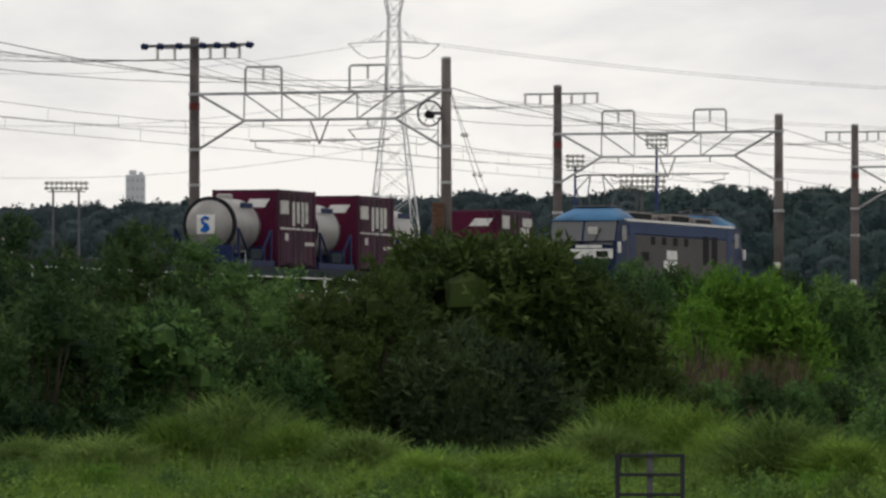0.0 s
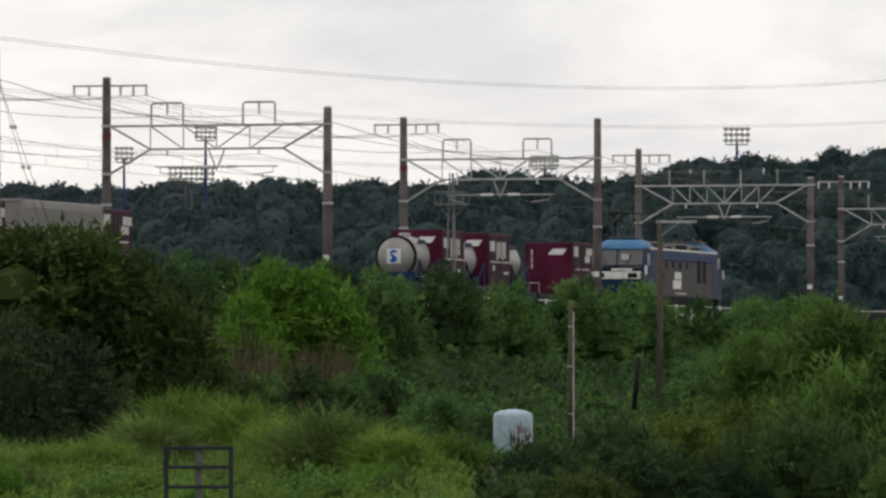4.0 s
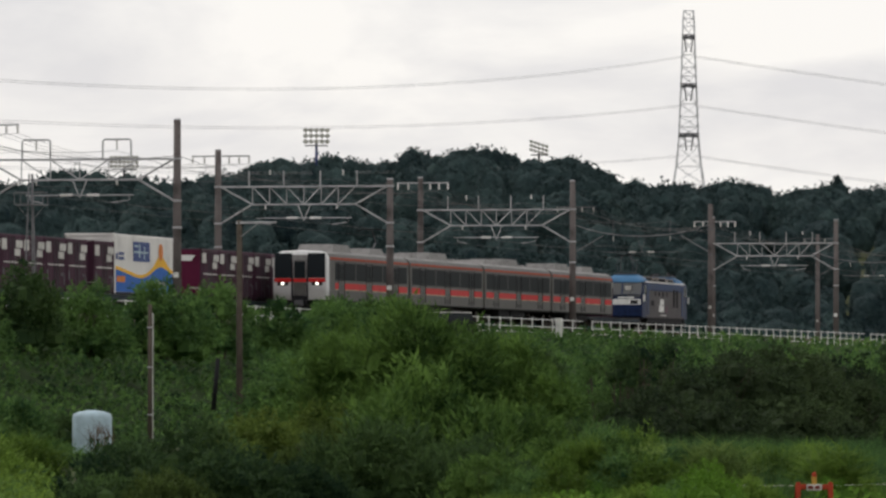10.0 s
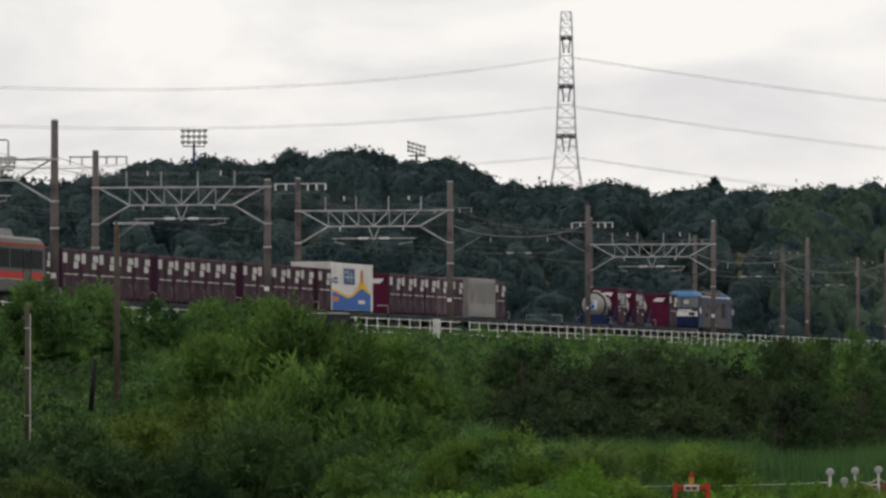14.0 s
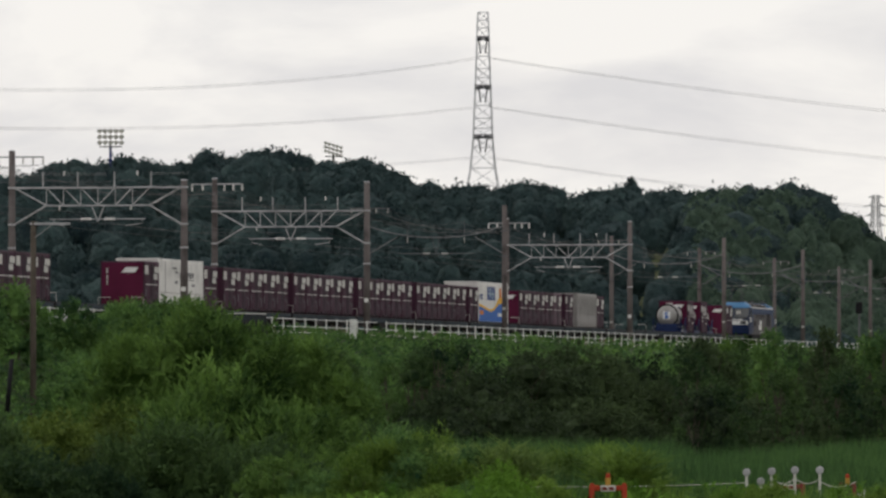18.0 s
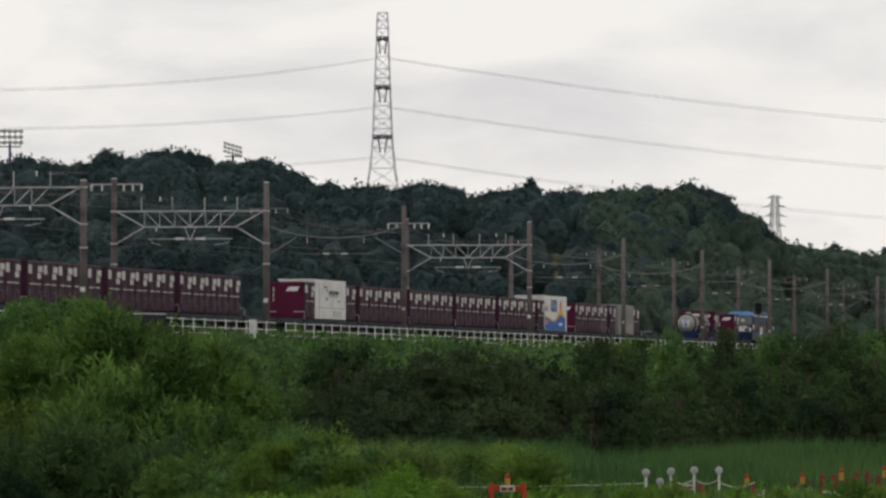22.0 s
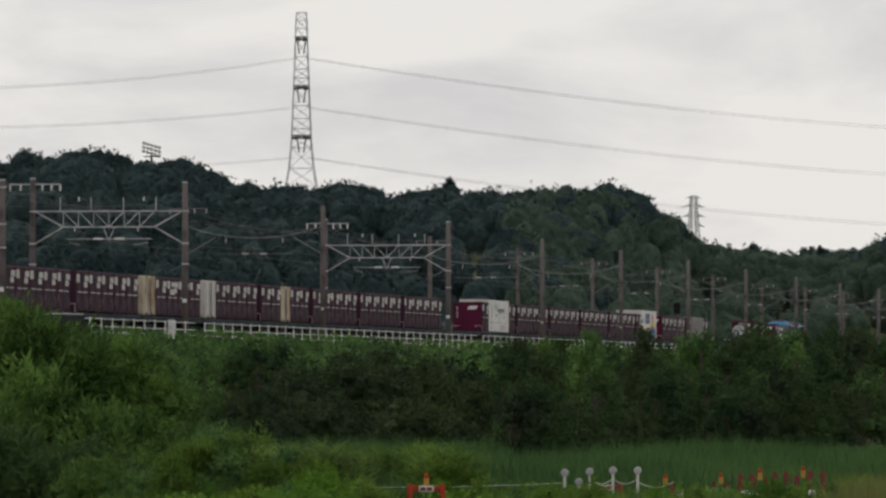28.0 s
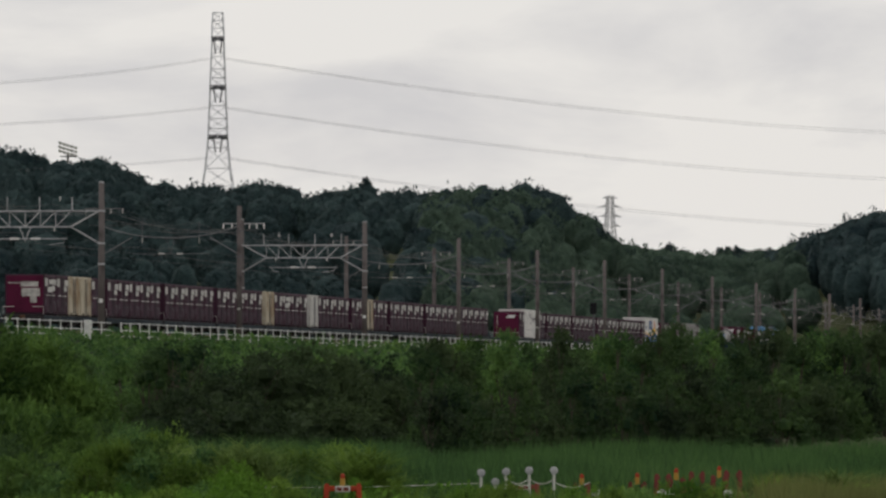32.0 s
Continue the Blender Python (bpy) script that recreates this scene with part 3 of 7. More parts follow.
def wood(name, b0, b1, n, near, far, leaves, card, material, label, tall=(6.0, 9.5), knobs=7, slender=0.36, rise=0.5):
    """Crowns side by side over a stretch of hillside; near and far are shares of the way up to the ridge."""
    b = rng.uniform(b0, b1, n)
    r, z = ridge(b)
    d = 640 + (r - 640) * rng.uniform(near, far, n)
    a = (b - 784 - AHEAD) / STEP
    h = rng.uniform(*tall, n)
    w = h * slender * rng.uniform(0.75, 1.25, n) * np.sqrt(r / 1350)
    lob = np.stack([d * np.sin(a), d * np.cos(a), land(b, d) + h * 0.5, w, w, h * 0.48], 1)
    clear = (lob[:, 0] < -112) | (d > 1180)
    lob, n = lob[clear], int(clear.sum())
    knob = np.repeat(lob, knobs, 0)
    k = len(knob)
    turn, up = rng.uniform(0, 2 * math.pi, k), rng.uniform(-0.3, 0.95, k)
    knob[:, 0] += 0.6 * knob[:, 3] * np.cos(turn) * np.sqrt(1 - up ** 2)
    knob[:, 1] += 0.6 * knob[:, 4] * np.sin(turn) * np.sqrt(1 - up ** 2)
    knob[:, 2] += 0.6 * knob[:, 5] * up
    knob[:, 3:] *= rng.uniform(0.38, 0.5, (k, 1))
    p, nn = lumps(knob, n * leaves // 4, 0.06, low=-0.3)
    field = -(nn[:, 0] * p[:, 0] + nn[:, 1] * p[:, 1]) / np.hypot(p[:, 0], p[:, 1])
    keep = (field > -0.2) | (rng.uniform(0, 1, len(p)) < 0.4)
    stuff(name, crowns(name, lob * np.array([1, 1, 1, 0.93, 0.93, 0.94]), 8, 4, 0.06, material), label, "woodland")
    return stuff(name + "_leaves", quads(name, leaf_sprays(p[keep], nn[keep], card * 0.6, 4, 0.9, rise, 0.4), material), label + ", its outer leaves", "woodland")


wood("hill_woods", 1000, 3440, 1500, 0.05, 0.97, 210, 0.85, WOOD_HAZED, "dense dark green broadleaf wood covering the hill")
wood("ridge_woods", 1000, 3440, 420, 0.955, 1.0, 240, 0.75, WOOD_HAZED, "dark tree crowns along the ridge of the hill", (8.8, 11.0), 8, 0.27)
wood("far_hill_woods", -250, 1120, 420, 0.6, 1.02, 130, 1.3, WOOD_FAR_HAZED, "green woods on the distant low hills, haze-blue in leaf colour", (7.5, 11.0), 5)
wood("far_foot_woods", -250, 1520, 620, 0.05, 0.68, 90, 1.1, WOOD_FAR_HAZED, "green trees on the lower slopes, haze-blue in leaf colour", (5.5, 9.0), 5)
wood("valley_woods", 3400, 3800, 420, 0.02, 1.0, 140, 0.9, BAMBOO, "lighter green woods in the gap between hills", (7.5, 11.0), 6, 0.3, 0.9)
wood("east_hill_woods", 3690, 4250, 640, 0.79, 1.0, 150, 0.8, WOOD_HAZED, "dark green wooded hill beyond the line", (7.5, 11.0), 7, 0.3)
wood("bamboo_grove", 3130, 3450, 300, 0.4, 0.83, 170, 0.75, BAMBOO, "pale green bamboo grove on the hillside", (7.5, 10), 6, 0.24, 1.2)
wood("foot_woods", 1500, 3950, 620, 0.0, 0.14, 120, 0.55, BAMBOO, "mixed green trees at the foot of the hill", (3.5, 6.5), 6)


def far_tree(b, d, e_top, e_foot, width, name="hilltop_tree"):
    x, y, z = sight(b, d, e_top)
    h = (e_foot - e_top) * d / STEP
    root = thing(name, Matrix.Translation((x, y, z - h)), "dark tree standing above the skyline", "tree")
    w = width * d / STEP / 2
    p, nn = lumps([(0, 0, h * 0.6, w, w, h * 0.42), (w * 0.3, 0, h * 0.42, w * 0.9, w, h * 0.3)], 110, 0.1)
    part("crown", quads("crown", leaf_sprays(p, nn, 0.5, 8, 0.8, 0.4), WOOD_HAZED), None, root)
    part("trunk", Shape().tube((0, 0, -4), (0, 0, h * 0.6), 0.35, 6, 0.2), BARK, root)


for b, e0, e1, w in ((3562, 436, 456, 19), (3650, 444, 456, 9), (3664, 443, 456, 7), (3678, 440, 456, 10), (3690, 446, 456, 9), (3712, 448, 458, 10), (3023, 322, 340, 11),):
    far_tree(b, float(ridge(b)[0]) - 15, e0, e1 + 16, w)

# ---- pylons, their lines, floodlights, a far tower block ----


def pylon(base, stations, arms, label, turn, leg, web, material, strings=True):
    """A square lattice tower: stations are (height, half width); arms are (height, reach, rise of the upper tie)."""
    root = thing("transmission_pylon", Matrix.Translation(base) @ pose(0, 0, 0, 0, 0, turn), label, "pylon")
    sg = ((-1, -1), (1, -1), (1, 1), (-1, 1))
    webs = Shape()
    for (z0, h0), (z1, h1) in zip(stations, stations[1:]):
        for i, (sx, sy) in enumerate(sg):
            tx, ty = sg[(i + 1) % 4]
            webs.tube((sx * h0, sy * h0, z0), (tx * h1, ty * h1, z1), web, 4)
            webs.tube((tx * h0, ty * h0, z0), (sx * h1, sy * h1, z1), web, 4)
            webs.tube((sx * h1, sy * h1, z1), (tx * h1, ty * h1, z1), web * 1.15, 4)
    for sx, sy in sg:
        part("leg", Shape().path([(sx * h, sy * h, z) for z, h in stations], leg, 5), material, root)
    part("lattice", webs, material, root)["kind"] = "stuff"
    zs, hs = [q[0] for q in stations], [q[1] for q in stations]
    for z, reach, tie in arms:
        h = float(np.interp(z, zs, hs))
        for s in (-1, 1):
            arm = Shape()
            for y in (-h, h):
                arm.tube((s * h, y, z), (s * reach, 0, z - 0.35), leg * 0.8, 4)
                arm.tube((s * h, y, z + tie), (s * (h + (reach - h) * 0.42), y * 0.58, z - 0.15), web, 4)
                for k in range(1, 4):
                    u = k / 4
                    arm.tube((s * (h + (reach - h) * u), y * (1 - u), z - 0.35 * u), (s * (h + (reach - h) * u * 0.6), y * (1 - u * 0.6), z + tie * (1 - u)), web * 0.8, 4)
            part("cross_arm", arm, material, root)
            if strings:
                tip = Vector((s * reach, 0, z - 0.35))
                droop = [tip + (Vector((s * h * 1.2, 0, z - 2.0)) - tip) * u - Vector((0, 0, 1.1 * math.sin(math.pi * min(1, u * 1.1)))) for u in (0, 0.15, 0.35, 0.55, 0.8, 1.0)]
                part("jumper_loop", Shape().path(droop, 0.045, 4), GALV_OLD, root)
                part("insulator_string", Shape().spin([(k / 12, 0.05 + 0.08 * (k % 2)) for k in range(13)], tip, tip + Vector((-s * 0.9, 0.0, -0.9)), 6), PORCELAIN, root)
    return root


ax_, ay_, _ = sight(697, 900)
pylon((ax_, ay_, 0), ((0, 5.3), (9.0, 4.4), (17.0, 3.55), (23.5, 2.9), (27.8, 2.45), (31.3, 2.08), (34.6, 1.74), (37.1, 1.42), (40.0, 1.2), (42.6, 1.02), (45.2, 0.9), (48.2, 0.8),
                      (50.3, 0.74), (51.8, 0.74), (53.8, 1.12)), ((36.9, 6.1, 1.7), (42.5, 6.1, 1.7), (48.3, 6.1, 1.7)),
      "tall galvanised lattice pylon behind the railway", 29, 0.10, 0.042, TOWER)
bx_, by_, bz_ = sight(2761, 1420)
RIDGE_STATIONS = tuple((47.15 - 0.1178 * (y - 297.7), 0.1178 * h) for y, h in
                       ((410, 41), (372, 34), (330, 27), (298, 21.8), (262, 18.4), (245, 17), (228, 16.4), (210, 15.7), (187, 14.8), (155, 13.5), (138, 12.9), (122, 12.3), (100, 11.5), (70, 10.5), (50, 10.2), (36, 9.4), (22, 8.5)))
pylon((bx_, by_, 0), RIDGE_STATIONS, (), "tall slim lattice pylon on the wooded ridge", math.degrees((AHEAD + 784 - 2761) / STEP) + 3, 0.13, 0.062, TOWER)
for row_y in (245, 157, 71):
    za = 47.15 - 0.1178 * (row_y - 297.7)
    wa = 0.1178 * float(np.interp(row_y, (22, 70, 155, 245), (8.5, 10.5, 13.5, 17)))
    arm = thing("pylon_crossarm", Matrix.Translation((bx_, by_, za)) @ pose(0, 0, 0, 0, 0, math.degrees((AHEAD + 784 - 2761) / STEP)), "dark lattice crossarm of a ridge pylon seen end-on", "crossarm")
    for z in (0.0, 0.6):
        for x in (-wa, wa):
            part("chord", Shape().tube((x, -2.2, z), (x * 0.3, -7.5, 0.2), 0.13, 5).tube((x, 2.2, z), (x * 0.3, 7.5, 0.2), 0.13, 5).tube((x, -2.2, z), (x, 2.2, z), 0.13, 5), GALV_OLD, arm)
    part("bracing", Shape().tube((-wa, -2.2, 0.0), (wa, -2.2, 0.6), 0.11, 4).tube((wa, -2.2, 0.0), (-wa, -2.2, 0.6), 0.11, 4).tube((-wa, -2.2, 0), (wa, -2.2, 0), 0.22, 4).tube((-wa, -2.2, 0.6), (wa, -2.2, 0.6), 0.14, 4), GALV_OLD, arm)
    for x in (-0.75, 0.75):
        part("insulator_string", Shape().spin([(k / 12, 0.09 + 0.1 * (k % 2)) for k in range(13)], (x * 1.3, -7.3, 0.2), (x * 0.6, -7.3, -3.2), 6), GALV_OLD, arm)

cx_, cy_, cz_ = sight(3455, 2600, 346)
pylon((cx_, cy_, cz_ - 34), ((0, 3.6), (6, 3.0), (11, 2.5), (15.6, 2.1), (19.4, 1.75), (23, 1.45), (26.7, 1.25), (30.2, 1.1), (34, 1.0)), ((22.6, 4.6, 1.2), (26.3, 4.9, 1.2), (30.0, 4.9, 1.2), (33.4, 3.2, 0.4)),
      "distant lattice pylon beyond the hill", 30, 0.2, 0.1, GALV, False)


def line(name, a, b, sag, r, material, label, n=26):
    a, b = Vector(a), Vector(b)
    pts = [a.lerp(b, k / n) - Vector((0, 0, 4 * sag * (k / n) * (1 - k / n))) for k in range(n + 1)]
    return tagged(part(name, Shape().path(pts, r, 4), material), label, "cable")


for e_a, e_b, e_c, sag in ((66, 101, 250, 7.0), (158, 188, 330, 5.0), (250, 277, 418, 4.0)):
    for off in (0, 5):
        line("power_line", sight(770 + off, 900, e_a + off), sight(2752, 1420, e_b + off * 0.5), sag, 0.028, WIRE_PALE, "thin sagging high-voltage line between pylons")
        line("power_line", sight(2770, 1420, e_b + off * 0.5), sight(4400, 2300, e_c - 14 + off), 6.0, 0.036, WIRE_PALE, "thin sagging high-voltage line between pylons")
    line("power_line", sight(640, 900, e_a + 4), sight(-900, 800, e_a - 70), 6.0, 0.026, WIRE_PALE, "thin sagging high-voltage line between pylons")


def floodlight(b, d, e_top, e_foot, wide, rows, lamps, mast, label, tilt=0.0, poles=(0.0,)):
    x, y, z = sight(b, d, e_top)
    k = d / STEP
    h = (e_foot - e_top) * k
    yaw = math.degrees((AHEAD + 784 - b) / STEP)
    root = thing("floodlight_mast", Matrix.Translation((x, y, z - h)) @ pose(0, 0, 0, 0, 0, yaw), label, "floodlight")
    w = wide * k
    step = w / lamps
    top = h
    for px in poles:
        part("mast", Shape().tube((px * w, 0, -6), (px * w, 0, h - rows * step * 0.9), 0.30, 8, 0.22), mast, root)
    for j in range(rows):
        z0 = top - (j + 0.5) * step * 1.05
        part("lamp_rail", Shape().tube((-w / 2, 0, z0 - tilt * w / 2), (w / 2, 0, z0 + tilt * w / 2), 0.09, 5), FLOOD, root)
        for i in range(lamps):
            lx = -w / 2 + (i + 0.5) * step
            zc = z0 + tilt * lx
            lamp = part("lamp", Shape().spin([(0, step * 0.20), (0.6, step * 0.40), (1, step * 0.44)], (lx, 0.4, zc + 0.1), (lx, -0.35, zc - 0.1), 8), FLOOD, root)
            part("lens", Shape().spin([(0, step * 0.40), (1, step * 0.38)], (lx, -0.36, zc - 0.1), (lx, -0.40, zc - 0.11), 8), FLOOD_GLASS, lamp)
    part("platform", Shape().box(-w * 0.42, -0.5, top - rows * step * 1.12 - 0.2, w * 0.42, 0.5, top - rows * step * 1.12), FLOOD, root)


floodlight(118, 1500, 310, 420, 78, 2, 9, GALV_OLD, "wide stadium floodlight bank on two grey masts", poles=(-0.3, 0.28))
floodlight(1018, 1300, 262, 360, 34, 3, 4, FLOOD_BLUE, "stadium floodlight on a dark blue mast")
floodlight(1162, 1250, 225, 340, 40, 3, 5, FLOOD_BLUE, "stadium floodlight on a dark blue mast")
floodlight(1137, 1290, 296, 345, 84, 3, 9, GALV_OLD, "wide bank of stadium floodlights above the trees", poles=(-0.12, 0.0))
floodlight(1762, 1320, 277, 318, 52, 3, 7, GALV_OLD, "bank of stadium floodlights above the trees")
floodlight(2102, 1300, 227, 296, 48, 3, 5, FLOOD_BLUE, "stadium floodlight on a blue mast above the trees")
floodlight(2496, 1310, 253, 286, 34, 3, 5, FLOOD, "stadium floodlight tilted on the ridge", tilt=-0.3)
floodlight(2316, 1330, 277, 294, 26, 2, 5, GALV_OLD, "low bank of floodlights on the ridge")

ab = thing("apartment_tower", Matrix.Translation((*sight(240, 3600)[:2], float(land(240.0, 3600.0)) - 1)) @ pose(0, 0, 0, 0, 0, 20), "distant pale concrete tower block above the trees", "building")
k36 = 3600 / STEP
aw, ah = 34 * k36, sight(240, 3600, 300)[2] - float(land(240.0, 3600.0)) + 1
part("wall", Shape().box(-aw / 2, -5, 0, aw / 2, 5, ah, 0.6), APART, ab)
part("roof", Shape().box(-aw * 0.32, -4, ah, aw * 0.05, 4, ah + 2.4, 0.3).box(aw * 0.18, -3, ah, aw * 0.4, 3, ah + 1.5, 0.3), APART, ab)
for j in range(8):
    for i in range(4):
        part("window", Shape().box(-aw / 2 + aw * (i + 0.25) / 4, -5.25, ah - 4 - j * 4.4, -aw / 2 + aw * (i + 0.75) / 4, -4.9, ah - 2.2 - j * 4.4), APART_WIN, ab)

# ---- catenary portals ----
NEAR_POLE, FAR_POLE = -78.7, -88.1
PORTALS = [131.0, 177.0, 223.0, 263.3, 307.2, 352.7, 403.3, 451.7, 506.7, 557.3, 608.0] + [608.0 + 51 * i for i in range(1, 13)]


def portal(looped, near_top):
    """A steel truss over both tracks on two concrete poles; stands at rail height, y across the poles is 0."""
    root = thing("catenary_portal", Matrix.Translation((0, 0, 0)), "grey steel truss portal on concrete poles over two tracks", "catenary portal", "portals over the tracks")
    for px, top in ((NEAR_POLE, near_top), (FAR_POLE, 9.1)):
        pole = part("pole", Shape().spin([(0, 0.215), (1, 0.165)], (px, 0, -0.9), (px, 0, top), 12), CONCRETE, root, "weathered concrete pole", True)
        part("cap", Shape().spin([(0, 0.175), (1, 0.15)], (px, 0, top + 0.002), (px, 0, top + 0.07), 10), GALV, pole)
        for z in (7.15, 5.2, 3.95):
            part("band", Shape().spin([(0, 0.215), (1, 0.215)], (px, 0, z - 0.05), (px, 0, z + 0.05), 12), GALV, pole)
        part("plate", Shape().box(px - 0.13, -0.225, 1.62, px + 0.13, -0.205, 1.86, 0.004), WHITE, pole, "white number plate with plain bars")
        if px == FAR_POLE and looped:
            part("warning_band", Shape().spin([(0, 0.192), (1, 0.190)], (px, 0, 6.6), (px, 0, 6.85), 12), RED_BROWN, pole, "faded red band")
    x0, x1 = FAR_POLE + 0.15, NEAR_POLE - 0.15
    span = x1 - x0
    zt, zb = 7.15, 6.2
    b0, b1 = x0 + 0.19 * span, x1 - 0.19 * span
    part("top_chord", Shape().box(x0, -0.05, zt - 0.05, x1, 0.05, zt + 0.05, 0.01), GALV, root)
    part("bottom_chord", Shape().box(b0, -0.05, zb - 0.045, b1, 0.05, zb + 0.045, 0.01), GALV, root)
    for a, b in (((x0, 0, 5.2), (b0, 0, zb)), ((x1, 0, 5.2), (b1, 0, zb)), ((x0, 0, zt), (b0, 0, zb)), ((x1, 0, zt), (b1, 0, zb))):
        part("knee_brace", Shape().tube(a, b, 0.05, 6), GALV, root)
    n = 4 if looped else 6
    for i in range(n):
        u0, u1 = b0 + (b1 - b0) * i / n, b0 + (b1 - b0) * (i + 1) / n
        part("diagonal", Shape().tube((u0, 0, zt) if i < n / 2 else (u0, 0, zb), (u1, 0, zb) if i < n / 2 else (u1, 0, zt), 0.032, 5), GALV, root)
        part("strut", Shape().tube((u0, 0, zt), (u0, 0, zb), 0.028, 5), GALV, root)
    mid = (x0 + x1) / 2
    part("drop_bracket", Shape().tube((mid - 0.35, 0, zb), (mid, 0, zb - 0.85), 0.035, 5).tube((mid + 0.35, 0, zb), (mid, 0, zb - 0.85), 0.035, 5), GALV, root)
    part("registration_bar", Shape().tube((mid - 2.6, 0, 5.48), (mid + 2.6, 0, 5.48), 0.03, 5), GALV, root)
    for sx in (-1, 1):
        part("insulator", Shape().spin([(k / 10, 0.035 + 0.05 * (k % 2)) for k in range(11)], (mid + sx * 0.35, 0, 5.48), (mid + sx * 0.95, 0, 5.48), 8), PORCELAIN, root)
        tx = NEAR_TRACK if sx > 0 else FAR_TRACK
        part("steady_arm", Shape().path([(mid + sx * 2.4, 0, 5.48), (mid + sx * 2.4, 0, 5.25), (tx - sx * 0.3, 0, 5.12)], 0.022, 4), GALV, root)
        part("hanger", Shape().tube((tx, 0, zb), (tx, 0, 6.06), 0.03, 4), GALV, root)
        part("insulator", Shape().spin([(k / 8, 0.02 + 0.04 * (k % 2)) for k in range(9)], (tx, 0, zb - 0.02), (tx, 0, zb - 0.26), 8), PORCELAIN, root)
    if looped:
        for tx in (FAR_TRACK, NEAR_TRACK):
            part("loop_frame", Shape().path([(tx - 0.68, 0, zt), (tx - 0.68, 0, zt + 0.85), (tx - 0.6, 0, zt + 0.93), (tx + 0.6, 0, zt + 0.93), (tx + 0.68, 0, zt + 0.85), (tx + 0.68, 0, zt)], 0.045, 6), GALV, root)
            part("insulator", Shape().spin([(k / 8, 0.03 + 0.04 * (k % 2)) for k in range(9)], (tx, 0, zt + 0.92), (tx, 0, zt + 0.45), 8), PORCELAIN, root)
    else:
        for k, tx in enumerate((FAR_TRACK - 0.9, FAR_TRACK + 1.0, NEAR_TRACK - 0.9, NEAR_TRACK + 1.1)):
            part("post", Shape().tube((tx, 0, zt), (tx, 0, zt + 0.85), 0.04, 5), GALV, root)
            if k % 2:
                part("insulator", Shape().spin([(i / 8, 0.02 + 0.04 * (i % 2)) for i in range(9)], (tx - 0.75, 0, zt + 0.62), (tx - 0.75, 0, zt + 0.88), 8), PORCELAIN, root)
    part("cross_arm", Shape().box(FAR_POLE - 1.45, -0.04, 8.76, FAR_POLE + 1.75, 0.04, 8.84, 0.01), GALV, root)
    for k, dx in enumerate((-1.4, -0.75, 0.6, 1.15, 1.7)):
        part("insulator", Shape().spin([(i / 8, 0.03 + 0.05 * (i % 2)) for i in range(9)], (FAR_POLE + dx, 0, 8.76), (FAR_POLE + dx, 0, 8.40), 8), PORCELAIN, root)
    return root


def slender_portal(near_top):
    """A light bowed beam over both tracks on two concrete poles."""
    root = thing("catenary_portal", Matrix.Identity(4), "slender dull steel beam portal on concrete poles over two tracks", "catenary portal", "portals over the tracks")
    for px, top in ((NEAR_POLE, near_top), (FAR_POLE, 8.9)):
        pole = part("pole", Shape().spin([(0, 0.20), (1, 0.155)], (px, 0, -0.9), (px, 0, top), 10), CONCRETE, root, "weathered concrete pole", True)
        for z in (7.0, 5.3):
            part("band", Shape().spin([(0, 0.205), (1, 0.205)], (px, 0, z - 0.04), (px, 0, z + 0.04), 10), GALV_OLD, pole)
        part("plate", Shape().box(px - 0.10, -0.225, 1.66, px + 0.10, -0.205, 1.84, 0.004), WHITE_WORN, pole, "white number plate with plain bars")
    x0, x1 = FAR_POLE + 0.15, NEAR_POLE - 0.15
    bow = [(x0 + (x1 - x0) * k / 10, 0, 6.55 + 0.75 * abs(k / 5 - 1) ** 2.2) for k in range(11)]
    part("beam", Shape().path(bow, 0.042, 5), PYLON, root)
    for px, s in ((x0, 1), (x1, -1)):
        part("knee_brace", Shape().tube((px, 0, 5.5), (px + s * 1.9, 0, 6.6), 0.038, 5), PYLON, root)
        tx = px + s * 2.6
        part("post", Shape().tube((tx, 0, 6.6), (tx, 0, 7.7), 0.03, 4), GALV_OLD, root)
        part("insulator", Shape().spin([(i / 6, 0.02 + 0.03 * (i % 2)) for i in range(7)], (tx, 0, 6.55), (tx, 0, 6.2), 6), WHITE_WORN, root)
    mid = (x0 + x1) / 2
    part("drop_bracket", Shape().tube((mid - 0.3, 0, 6.55), (mid, 0, 5.5), 0.026, 4).tube((mid + 0.3, 0, 6.55), (mid, 0, 5.5), 0.026, 4), GALV_OLD, root)
    part("registration_bar", Shape().tube((mid - 2.6, 0, 5.48), (mid + 2.6, 0, 5.48), 0.024, 4), PYLON, root)
    for s in (-1, 1):
        part("insulator", Shape().spin([(i / 6, 0.03 + 0.03 * (i % 2)) for i in range(7)], (mid + s * 0.4, 0, 5.48), (mid + s * 0.85, 0, 5.48), 6), WHITE_WORN, root)
    part("cross_arm", Shape().box(FAR_POLE - 1.2, -0.035, 8.5, FAR_POLE + 1.5, 0.035, 8.57, 0.01), PYLON, root)
    for dx in (-1.1, 0.6, 1.4):
        part("insulator", Shape().spin([(i / 6, 0.02 + 0.04 * (i % 2)) for i in range(7)], (FAR_POLE + dx, 0, 8.5), (FAR_POLE + dx, 0, 8.2), 6), WHITE_WORN, root)
    return root


